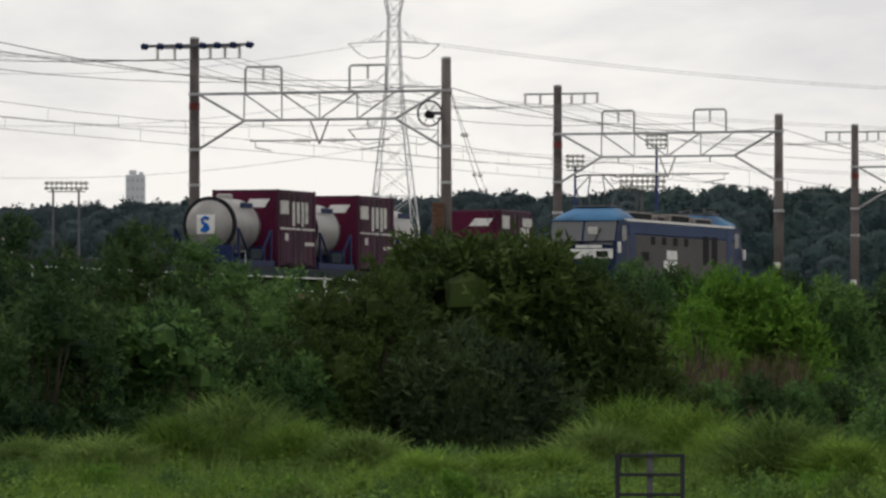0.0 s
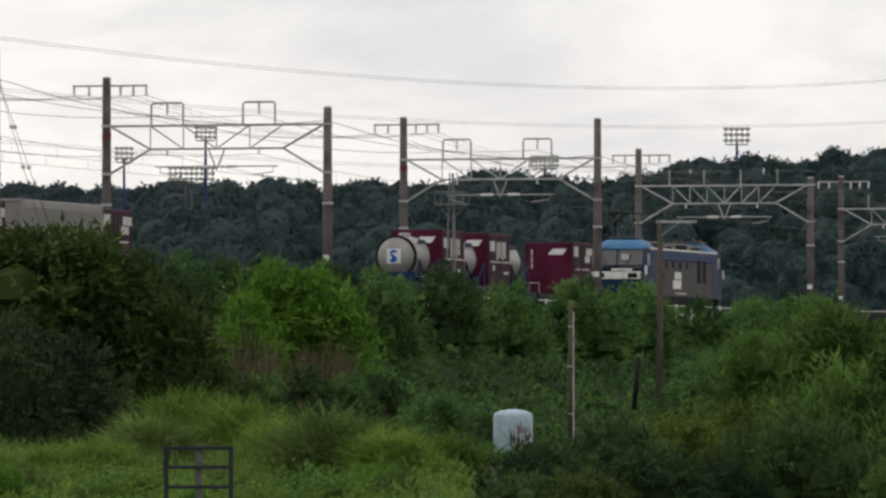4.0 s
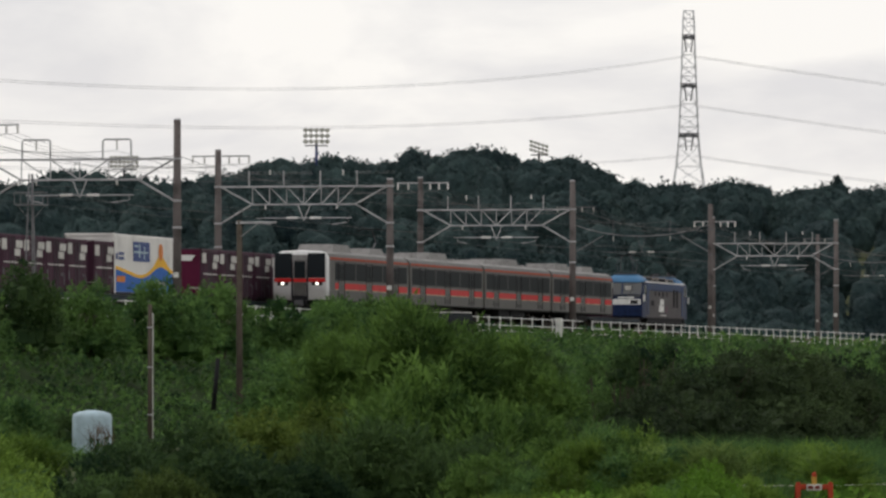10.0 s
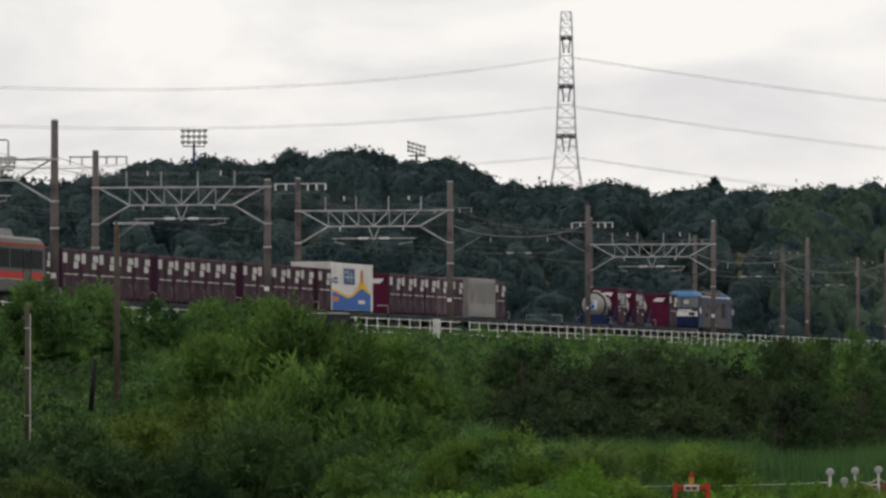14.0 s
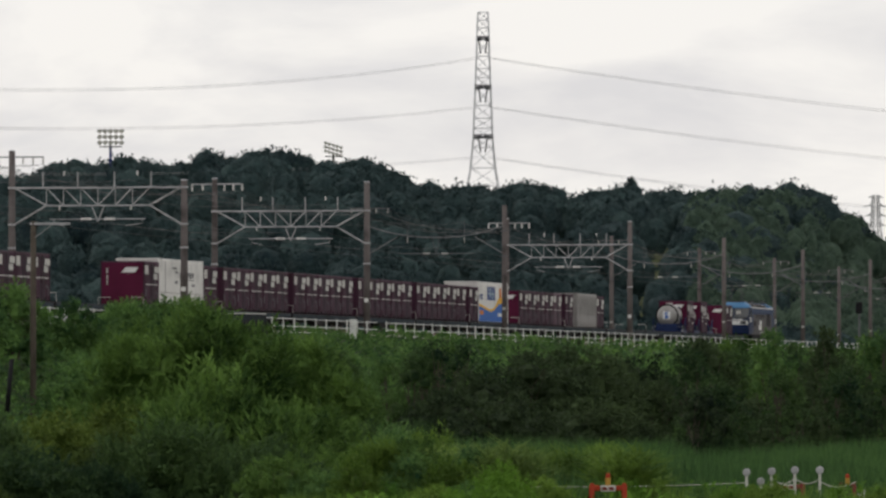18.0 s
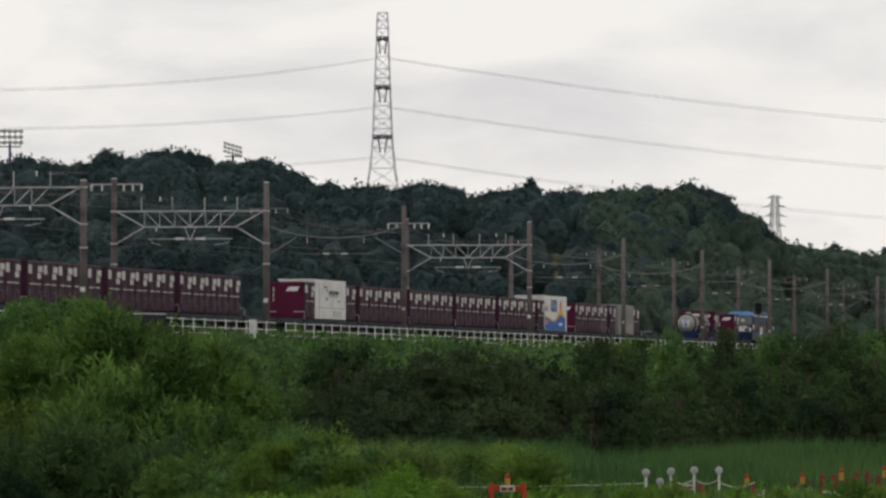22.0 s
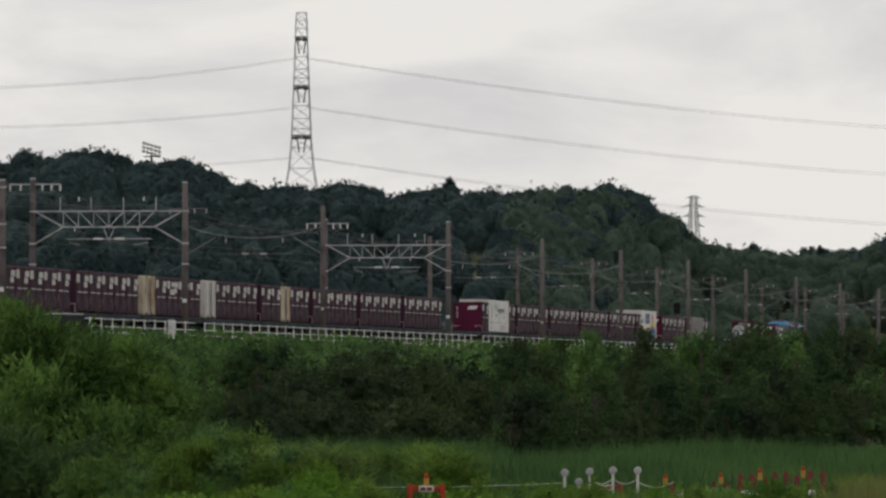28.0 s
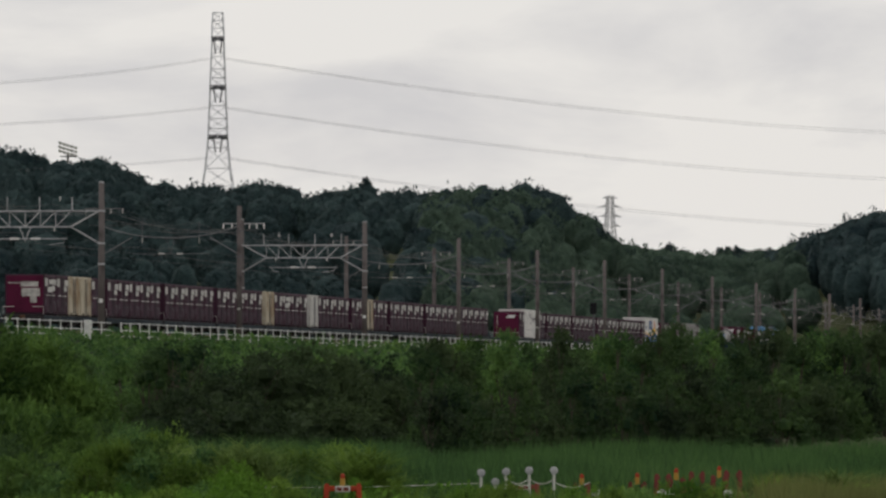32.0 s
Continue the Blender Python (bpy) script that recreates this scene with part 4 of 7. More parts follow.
for y, top in zip(PORTALS[:5], (8.0, 8.0, 8.25, 7.8, 8.95)):
    portal(True, top).matrix_world = Matrix.Translation((0, y, RAIL))
portal(False, 7.5).matrix_world = Matrix.Translation((0, PORTALS[5], RAIL))
plain = portal(False, 8.85)
plain.matrix_world = Matrix.Translation((0, PORTALS[6], RAIL))
slender = slender_portal(8.7)
slender.matrix_world = Matrix.Translation((0, PORTALS[7], RAIL))
copy_thing(plain, Matrix.Translation((0, PORTALS[8], RAIL)))
for y in PORTALS[9:]:
    copy_thing(slender, Matrix.Translation((0, y, RAIL)))


def run(name, x, z, sag, r, material, label, first=0):
    """One wire along the whole line, hung at every portal."""
    pts = []
    for y0, y1 in zip(PORTALS[first:], PORTALS[first + 1:]):
        pts += [(x, y0 + (y1 - y0) * k / 7, RAIL + z - 4 * sag * (k / 7) * (1 - k / 7)) for k in range(7)]
    return tagged(part(name, Shape().path(pts, r, 4), material), label, "cable", "overhead wires")


for tx in (FAR_TRACK, NEAR_TRACK):
    run("contact_wire", tx, 5.1, 0.03, 0.008, WIRE, "dark copper contact wire over the track")
    run("messenger_wire", tx, 5.98, 0.55, 0.008, WIRE, "sagging messenger wire over the track")
    run("feeder_wire", tx, 7.55, 0.6, 0.011, WIRE, "feeder wire hung above the portals")
    drops = Shape()
    for y0, y1 in zip(PORTALS, PORTALS[1:13]):
        for k in range(1, 8):
            u = k / 8
            drops.tube((tx, y0 + (y1 - y0) * u, RAIL + 5.1), (tx, y0 + (y1 - y0) * u, RAIL + 5.98 - 4 * 0.55 * u * (1 - u)), 0.005, 3)
    stuff("wire_droppers", drops.mesh("wire_droppers", WIRE), "thin droppers between messenger and contact wire", "cable")
for dx in (-1.4, -0.75, 0.6, 1.15, 1.7):
    run("feeder_wire", FAR_POLE + dx, 8.40, 0.8, 0.008, WIRE, "thin feeder wire along the far poles")
run("ground_wire", NEAR_POLE, 7.3, 0.7, 0.014, WIRE, "thin earth wire along the near poles")

row = thing("insulator_row", Matrix.Translation((FAR_POLE, 222.75, RAIL + 8.86)), "row of dark strain insulators on a pole's crossarm", "insulator")
part("bar", Shape().box(-1.9, -0.06, -0.05, 2.35, 0.02, 0.05, 0.01), GALV_OLD, row)
for dx in (-1.75, -1.15, -0.45, 0.45, 1.0, 1.6, 2.2):
    part("insulator", Shape().spin([(0, 0.05), (0.25, 0.13), (0.5, 0.10), (0.75, 0.13), (1, 0.05)], (dx - 0.14, -0.1, 0.0), (dx + 0.14, -0.1, -0.04), 8), LOCO_NAVY, row, "dark blue insulator")
# tensioning wheel and weights on the second pole in view
tw = thing("tension_wheel", Matrix.Translation((NEAR_POLE - 0.5, 222.7, RAIL + 6.35)), "dark wire-tensioning wheel on a pole", "tensioner")
ring = [(0.44 * math.cos(k * math.pi / 9), 0, 0.44 * math.sin(k * math.pi / 9)) for k in range(19)]
part("wheel", Shape().path(ring, 0.035, 5), GALV_OLD, tw)
for k in range(6):
    part("spoke", Shape().tube((0, 0, 0), (0.43 * math.cos(k * math.pi / 3), 0, 0.43 * math.sin(k * math.pi / 3)), 0.015, 4), GALV_OLD, tw)
part("hub", Shape().spin([(0, 0.14), (1, 0.14)], (0, -0.16, -0.05), (0, 0.16, -0.05), 10), BLACK, tw)
part("bracket", Shape().box(-0.05, -0.05, -0.06, 0.4, 0.05, 0.06, 0.01), GALV_OLD, tw)

# stays and balance weights of the same pole
for reach in (6.5, 8.0):
    stay = thing("stay_wire", Matrix.Translation((NEAR_POLE, 223.0, RAIL)), "thin pole stay with a pale ball insulator", "cable")
    part("wire", Shape().tube((0, 0.2, 7.4), (0.2, reach, -0.2), 0.010, 4), WIRE, stay)
    for u in (0.22, 0.4):
        part("insulator", Shape().spin([(0, 0.03), (0.3, 0.085), (0.7, 0.085), (1, 0.03)], (0.2 * u, 0.2 + (reach - 0.2) * u, 7.4 - 7.6 * u), (0.2 * u, 0.32 + (reach - 0.2) * u, 7.28 - 7.6 * u), 8), PORCELAIN, stay)
bw = thing("balance_weight", Matrix.Translation((NEAR_POLE - 0.12, 222.5, RAIL)), "rusty stack of wire-tension weights beside a pole", "weights")
for k in range(8):
    part("weight", Shape().spin([(0, 0.2), (0.1, 0.215), (0.9, 0.215), (1, 0.2)], (0, 0, 1.9 + k * 0.17), (0, 0, 2.05 + k * 0.17), 12), RUST, bw)
part("rod", Shape().tube((0, 0, 1.8), (0, 0, 6.2), 0.02, 5), GALV_OLD, bw)
# colour-light signal far along the line
sx, sy, sz = sight(3426, 79.6 / math.sin((784 + AHEAD - 3426) / STEP), 537)
sg_ = thing("railway_signal", Matrix.Translation((sx, sy, 5.1)), "black railway signal head on a slim post", "signal")
part("post", Shape().tube((0, 0, 0), (0, 0, sz - 5.1), 0.09, 8), GALV_OLD, sg_)
part("signal_head", Shape().box(-0.32, -0.3, sz - 6.1, 0.32, -0.1, sz - 5.0, 0.08), BLACK, sg_)
for k in range(3):
    part("hood", Shape().spin([(0, 0.11), (1, 0.12)], (0, -0.3, sz - 5.85 + k * 0.32), (0, -0.5, sz - 5.85 + k * 0.32), 10), BLACK, sg_)

# lattice signal mast beside the near track
lx, ly = -77.3, 77.3 / math.tan((AHEAD + 784 - 1598) / STEP)
mast = thing("lattice_mast", Matrix.Translation((lx, ly, 5.1)), "grey steel lattice mast with a small work platform", "mast")
for dx, dy in ((-0.26, -0.2), (0.26, -0.2), (0.0, 0.26)):
    part("leg", Shape().tube((dx, dy, 0), (dx * 0.3, dy * 0.3, 6.2), 0.035, 6), PYLON, mast)
rungs = Shape()
for k in range(12):
    z = 0.3 + k * 0.48
    s = 1 - 0.7 * z / 6.2
    rungs.tube((-0.26 * s, -0.2 * s, z), (0.26 * s, -0.2 * s, z + 0.24), 0.016, 4).tube((0.26 * s, -0.2 * s, z + 0.24), (0, 0.26 * s, z + 0.38), 0.016, 4)
part("lattice", rungs, PYLON, mast)
part("platform", Shape().box(-0.62, -0.42, 4.86, 0.62, 0.42, 4.91).path([(-0.62, -0.42, 4.91), (-0.62, -0.42, 5.4), (0.62, -0.42, 5.4), (0.62, -0.42, 4.91)], 0.02, 5), PYLON, mast)
part("guard_rail", Shape().path([(-0.6, 0.42, 4.91), (-0.6, 0.42, 5.4), (0.6, 0.42, 5.4), (0.6, 0.42, 4.91)], 0.02, 5), PYLON, mast)
part("platform_brace", Shape().tube((-0.1, 0, 4.3), (-0.6, 0, 4.86), 0.02, 4).tube((0.1, 0, 4.3), (0.6, 0, 4.86), 0.02, 4), PYLON, mast)

# white trackside fence
FENCE_X = -76.1
fence_post = Shape().box(-0.032, -0.032, 0, 0.032, 0.032, 1.0, 0.008).mesh("post", WHITE)
fence_rail = Shape().box(-0.025, 0, -0.021, 0.025, 3.0, 0.021, 0.008).mesh("rail", WHITE)
fence_base = 5.12
sections = 0
for k in range(20):
    y0 = 120 + 30 * k
    fence = thing("fence", Matrix.Translation((FENCE_X, y0, fence_base)), "white painted rail fence along the embankment edge", "fence", "fence lengths")
    for i in range(10):
        if (k * 10 + i) % 37 == 17:
            continue
        for data, z in ((fence_post, 0), (fence_rail, 0.93), (fence_rail, 0.52)) + (((fence_rail, 0.2),) if k > 6 else ()):
            o = part("post" if data is fence_post else "rail", data, None, fence)
            o.location = (0, 3.0 * i, z)


# ---- trains ----
def container12(color, end_color, label, high=2.5, marks="standard", long=3.70):
    """A railway freight container; its floor centre is the origin, the camera's side is +x."""
    root = thing("freight_container", Matrix.Identity(4), label, "container", "containers on the freight train")
    h, w, l2 = high, 1.225, long / 2
    part("body", Shape().box(-w, -l2, 0.06, w, l2, h, 0.04), color, root)
    part("end_wall", Shape().box(-w + 0.07, -l2 - 0.012, 0.16, w - 0.07, -l2 + 0.01, h - 0.08, 0.008), end_color, root)
    for k in range(7):
        y = -l2 + 0.22 + k * (long - 0.44) / 6
        part("rib", Shape().box(w - 0.01, y - 0.03, 0.14, w + 0.028, y + 0.03, h - 0.12, 0.008), color, root)
    for s in (-1, 1):
        part("side_door", Shape().box(w - 0.02, s * 0.05, 0.15, w + 0.016, s * (l2 - 0.45), h - 0.15, 0.01), color, root)
        part("lock_rod", Shape().tube((w + 0.04, s * 0.28, 0.15), (w + 0.04, s * 0.28, h - 0.15), 0.022, 5), GALV_OLD, root)
        for e in (-1, 1):
            part("corner_post", Shape().box(s * w - 0.07 * s, e * (l2 - 0.09), 0, s * (w + 0.012), e * (l2 + 0.012), h + 0.012, 0.012), color, root)
    for y in (-0.75, 0.75):
        part("fork_pocket", Shape().box(w - 0.01, y - 0.2, 0.07, w + 0.02, y + 0.2, 0.2), BLACK, root)
    x = w + 0.03
    if marks in ("standard", "end", "short", "panels"):
        part("white_square", Shape().box(x, -l2 + 0.10, h - 0.72, x + 0.012, -l2 + 0.92, h - 0.22, 0.003), WHITE_WORN, root)
        part("emblem", Shape().box(x, 0.62, h - 0.62, x + 0.012, l2 - 0.12, h - 0.28, 0.003), WHITE_WORN, root)
        part("lettering", Shape().box(x, 0.28, h - 0.98, x + 0.012, 1.35, h - 0.66, 0.003), WHITE_WORN, root)
        part("stripe", Shape().box(x, -l2 + 0.4, h * 0.475, x + 0.012, l2 - 0.5, h * 0.475 + 0.065, 0.003), WHITE_WORN, root)
        for y0_, z0_, y1_, z1_ in ((-l2 + 0.25, 0.55, -l2 + 0.45, 0.98), (0.9, 0.72, 1.2, 0.86), (1.35, 0.3, 1.5, 0.8)):
            part("data_plate", Shape().box(x, y0_, z0_, x + 0.012, y1_, z1_, 0.003), GALV_OLD, root)
    if marks == "tall":
        part("white_square", Shape().box(x, -l2 + 0.12, h - 0.85, x + 0.012, -l2 + 0.95, h - 0.38, 0.003), WHITE_WORN, root)
        bars = Shape()
        for k in range(4):
            bars.box(x, -0.55 + k * 0.42, h - 1.25 + 0.1 * (k % 2), x + 0.012, -0.25 + k * 0.42, h - 0.4, 0.003)
        part("emblem", bars, WHITE_WORN, root)
        part("stripe", Shape().box(x, -l2 + 0.12, h * 0.49, x + 0.012, l2 - 0.2, h * 0.49 + 0.07, 0.003), WHITE_WORN, root)
        part("data_plate", Shape().box(x, -l2 + 0.6, 0.95, x + 0.012, -l2 + 0.9, 1.2, 0.003).box(x, 0.7, 0.8, x + 0.012, 1.6, 0.92, 0.003), WHITE_WORN, root)
    if marks in ("end", "tall"):
        y = -l2 - 0.02
        part("end_emblem", Shape().add([(-0.05, y, h - 0.62), (0.72, y, h - 0.62), (0.92, y, h - 0.33), (0.18, y, h - 0.33),
                                        (-0.05, y + .01, h - 0.62), (0.72, y + .01, h - 0.62), (0.92, y + .01, h - 0.33), (0.18, y + .01, h - 0.33)],
                                       [(0, 1, 2, 3), (4, 7, 6, 5), (0, 4, 5, 1), (1, 5, 6, 2), (2, 6, 7, 3), (3, 7, 4, 0)]), WHITE, root)
        if marks == "end":
            part("end_lettering", Shape().box(-0.90, y, h - 0.66, -0.82, y + .01, h - 0.36).box(-0.90, y, h - 1.0, -0.82, y + .01, h - 0.74)
                 .box(-0.90, y, h - 1.3, -0.82, y + .01, h - 1.06), WHITE_WORN, root)
    if marks == "panels":
        y = -l2 - 0.02
        part("end_panel", Shape().box(-0.25, y, h - 0.75, 0.85, y + .01, h - 0.45).box(-0.2, y, h - 1.35, 0.95, y + .01, h - 0.85)
             .box(0.35, y, 0.75, 0.75, y + .01, 1.2).box(-1.05, y, h - 0.55, -0.1, y + .01, h - 0.5), WHITE_WORN, root)
        part("side_panel", Shape().box(x + 0.02, -1.0, h - 1.1, x + 0.035, 0.5, h - 0.75).box(x + 0.02, -0.6, h - 0.6, x + 0.035, 0.6, h - 0.3), WHITE_WORN, root)
    return root


def container_long(long, high, kind):
    root = thing("freight_container", Matrix.Identity(4), {"art": "long white container painted with blue waves and a yellow hill",
                 "white": "long clean white refrigerated container with grey lettering bars", "grey": "long grey corrugated steel container",
                 }[kind], "container", "containers on the freight train")
    h, w, l2 = high, 1.225, long / 2
    skin = GREY_BOX if kind == "grey" else WHITE_BOX
    part("body", Shape().box(-w, -l2, 0.06, w, l2, h, 0.04), skin, root)
    for s in (-1, 1):
        part("end_frame", Shape().box(-w - 0.02, s * l2 - 0.06, 0.0, w + 0.02, s * l2 + 0.06, 0.16, 0.01).box(-w - 0.02, s * l2 - 0.06, h - 0.1, w + 0.02, s * l2 + 0.06, h + 0.02, 0.01)
             .box(w - 0.1, s * l2 - 0.09, 0, w + 0.025, s * l2 + 0.09, h, 0.01), skin, root)
    x = w + 0.012
    if kind == "grey":
        rib = Shape()
        for k in range(30):
            z = 0.25 + k * (h - 0.5) / 30
            rib.box(w - 0.005, -l2 + 0.15, z, w + 0.035, l2 - 0.15, z + 0.04, 0.01)
        part("side_ribs", rib, GREY_BOX, root)
        part("lower_panel", Shape().box(w + 0.03, -l2 + 0.3, 0.3, w + 0.05, l2 - 0.3, h * 0.36, 0.01), GREY_BOX, root)
        part("side_door", Shape().box(w + 0.02, -l2 * 0.7, 0.25, w + 0.06, -l2 * 0.45, h * 0.6, 0.01), GREY_BOX, root)
        part("edge_band", Shape().box(w, -l2 - 0.02, 0.1, w + 0.045, -l2 + 0.22, h, 0.01), GREY_BOX, root)
    if kind == "art":
        n = 26
        ys = [-l2 + 0.02 + (long - 0.5) * k / n for k in range(n + 1)]

        def crest(y):
            u = (y + l2) / long
            return h * (0.36 + 0.13 * math.exp(-((u - 0.74) / 0.14) ** 2) - 0.08 * math.exp(-((u - 0.40) / 0.16) ** 2) + 0.05 * math.exp(-(u / 0.12) ** 2))

        def rim(y):
            u = (y + l2) / long
            return crest(y) + h * (0.055 + 0.14 * math.exp(-((u - 0.74) / 0.10) ** 2))
        for name_, lo, hi, mat_, px in (("wave_blue", lambda y: 0.1, crest, ART_BLUE, 0.0), ("hill_yellow", crest, rim, ART_YELLOW, 0.002)):
            vs = [(x + px, y, f(y)) for f in (lo, hi) for y in ys] + [(x + px + 0.004, y, f(y)) for f in (lo, hi) for y in ys]
            m_, o = n + 1, 2 * (n + 1)
            fs = [(o + k, o + k + 1, o + m_ + k + 1, o + m_ + k) for k in range(n)]
            fs += [(k, o + k, o + k + 1, k + 1) for k in range(n)] + [(m_ + k, m_ + k + 1, o + m_ + k + 1, o + m_ + k) for k in range(n)]
            part(name_, Shape().add(vs, fs), mat_, root)
        part("picture_panel", Shape().box(x, -0.25 * long + 0.5, h * 0.56, x + 0.012, -0.02 * long + 0.9, h * 0.89, 0.003), ART_NAVY, root)
        part("picture_mark", Shape().box(x + 0.014, -0.2 * long, h * 0.70, x + 0.02, 0.03 * long, h * 0.73, 0.002).box(x + 0.014, -0.12 * long, h * 0.62, x + 0.02, -0.10 * long, h * 0.86, 0.002).box(x + 0.014, -0.04 * long, h * 0.6, x + 0.02, -0.025 * long, h * 0.82, 0.002).box(x + 0.014, -0.19 * long, h * 0.8, x + 0.02, -0.13 * long, h * 0.83, 0.002), SKY_BLUE, root)
        part("orange_disc", Shape().spin([(0, 0.42), (1, 0.42)], (x + 0.012, l2 * 0.47, h * 0.74), (x + 0.022, l2 * 0.47, h * 0.74), 20), ART_ORANGE, root)
        part("orange_fish", Shape().box(x + 0.006, -l2 + 0.3, h * 0.20, x + 0.014, -l2 + 1.9, h * 0.30, 0.003), ART_ORANGE, root)
        part("navy_lettering", Shape().box(x, -l2 + 0.2, h * 0.58, x + 0.01, -l2 + 0.55, h * 0.68).box(x, -l2 + 0.75, h * 0.57, x + 0.01, -l2 + 1.7, h * 0.62)
             .box(x, -l2 + 0.75, h * 0.65, x + 0.01, -l2 + 1.7, h * 0.70), ART_NAVY, root)
        part("white_lettering", Shape().box(x + 0.006, l2 * 0.30, h * 0.17, x + 0.014, l2 * 0.62, h * 0.25, 0.002), WHITE_BOX, root)
    if kind == "white":
        bars = Shape()
        for k in range(6):
            bars.box(x, -0.4 + k * 0.62, h * 0.62 + 0.08 * (k % 2), x + 0.01, 0.05 + k * 0.62, h * 0.74, 0.002)
        bars.box(x, -0.4, h * 0.585, x + 0.01, 3.3, h * 0.6).box(x, -2.2, h * 0.8, x + 0.01, -1.2, h * 0.84).box(x, -1.5, h * 0.72, x + 0.01, -0.9, h * 0.76)
        bars.box(x, -1.6, h * 0.5, x + 0.01, -1.0, h * 0.56).box(x, 2.7, h * 0.46, x + 0.01, 3.5, h * 0.50)
        part("grey_lettering", bars, GALV_OLD, root)
        part("lower_seam", Shape().box(x, -l2 + 0.2, h * 0.30, x + 0.008, l2 - 0.2, h * 0.312), GREY_BOX, root)
        part("door_seam", Shape().box(x, -l2 + 1.5, 0.15, x + 0.008, -l2 + 1.58, h - 0.15), GREY_BOX, root)
        part("vent_box", Shape().box(x, 1.2, 0.25, x + 0.03, 3.9, h * 0.24, 0.01), WHITE_WORN, root)
    return root


def tank_container():
    root = thing("tank_container", Matrix.Identity(4), "silver tank container in a blue frame with a blue emblem", "container", "containers on the freight train")
    r, z0, l2 = 0.94, 1.42, 1.65
    shell = part("tank", Shape().spin([(0, 0.15), (0.015, 0.48), (0.05, 0.74), (0.10, 0.87), (0.16, r), (0.84, r), (0.90, 0.87), (0.95, 0.74), (0.985, 0.5), (1, 0.15)],
                                      (0, -l2, z0), (0, l2, z0), 28), STEEL_TANK, root, "brushed steel tank", True)
    for y in (-1.25, 1.0):
        part("tank_band", Shape().spin([(0, r + 0.012), (1, r + 0.012)], (0, y, z0), (0, y + 0.07, z0), 28), BLACK, shell)
    part("cladding_rim", Shape().spin([(0, r + 0.035), (1, r + 0.035)], (0, -1.34, z0), (0, -1.20, z0), 28), BLACK, shell)
    part("manhole", Shape().spin([(0, 0.28), (0.8, 0.28), (1, 0.2)], (0, 0.1, z0 + r - 0.05), (0, 0.1, z0 + r + 0.16), 14), STEEL_TANK, shell)
    part("label_plate", Shape().box(-0.32, -l2 - 0.07, z0 - 0.33, 0.32, -l2 + 0.05, z0 + 0.33, 0.01), WHITE, root, "white square plate")
    s_path = [(0.14, 0.2), (0.0, 0.25), (-0.12, 0.17), (-0.08, 0.05), (0.08, -0.03), (0.13, -0.14), (0.0, -0.24), (-0.15, -0.18)]
    part("blue_emblem", Shape().path([(x, -l2 - 0.085, z0 + z) for x, z in s_path], 0.055, 6).spin([(0, 0.12), (1, 0.12)], (0.02, -l2 - 0.075, z0 - 0.14), (0.02, -l2 - 0.1, z0 - 0.14), 14), ART_BLUE, root)
    part("side_lettering", Shape().box(r * 0.86, -0.5, z0 + 0.60, r * 0.86 + 0.04, 0.6, z0 + 0.78, 0.005), FRAME_BLUE, shell)
    for s in (-1, 1):
        for y in (-1.55, 1.55):
            part("frame_leg", Shape().box(s * 1.12, y - 0.05, 0.05, s * 1.2, y + 0.05, 1.3, 0.01), FRAME_BLUE, root)
            part("frame_strut", Shape().tube((s * 1.16, y * 0.96, 1.25), (s * 1.16, y * 0.2, 0.15), 0.045, 5), FRAME_BLUE, root)
        part("side_sill", Shape().box(s * 1.05, -1.8, 0.0, s * 1.22, 1.8, 0.22, 0.02), FRAME_BLUE, root)
    for y in (-1.5, 1.5):
        part("saddle", Shape().box(-0.95, y - 0.12, 0.05, 0.95, y + 0.12, 0.72, 0.03), FRAME_BLUE, root)
    part("side_box", Shape().box(1.0, -0.5, 0.25, 1.23, 0.5, 0.6, 0.02), WAGON_BLUE, root)
    return root


def bogie(root, y, gauge=0.56):
    bg = part("bogie", Shape().box(0.72, y - 1.15, 0.38, 0.95, y + 1.15, 0.66, 0.04).box(-0.95, y - 1.15, 0.38, -0.72, y + 1.15, 0.66, 0.04)
              .box(-0.9, y - 0.25, 0.4, 0.9, y + 0.25, 0.7, 0.03), WAGON, root)
    for dy in (-0.9, 0.9):
        for s in (-1, 1):
            part("wheel", Shape().spin([(0, 0.43), (0.2, 0.41), (0.21, 0.30), (0.6, 0.18), (1, 0.14)], (s * 0.5, y + dy, 0.43), (s * 0.68, y + dy, 0.43), 16), TYRE, bg)
    return bg


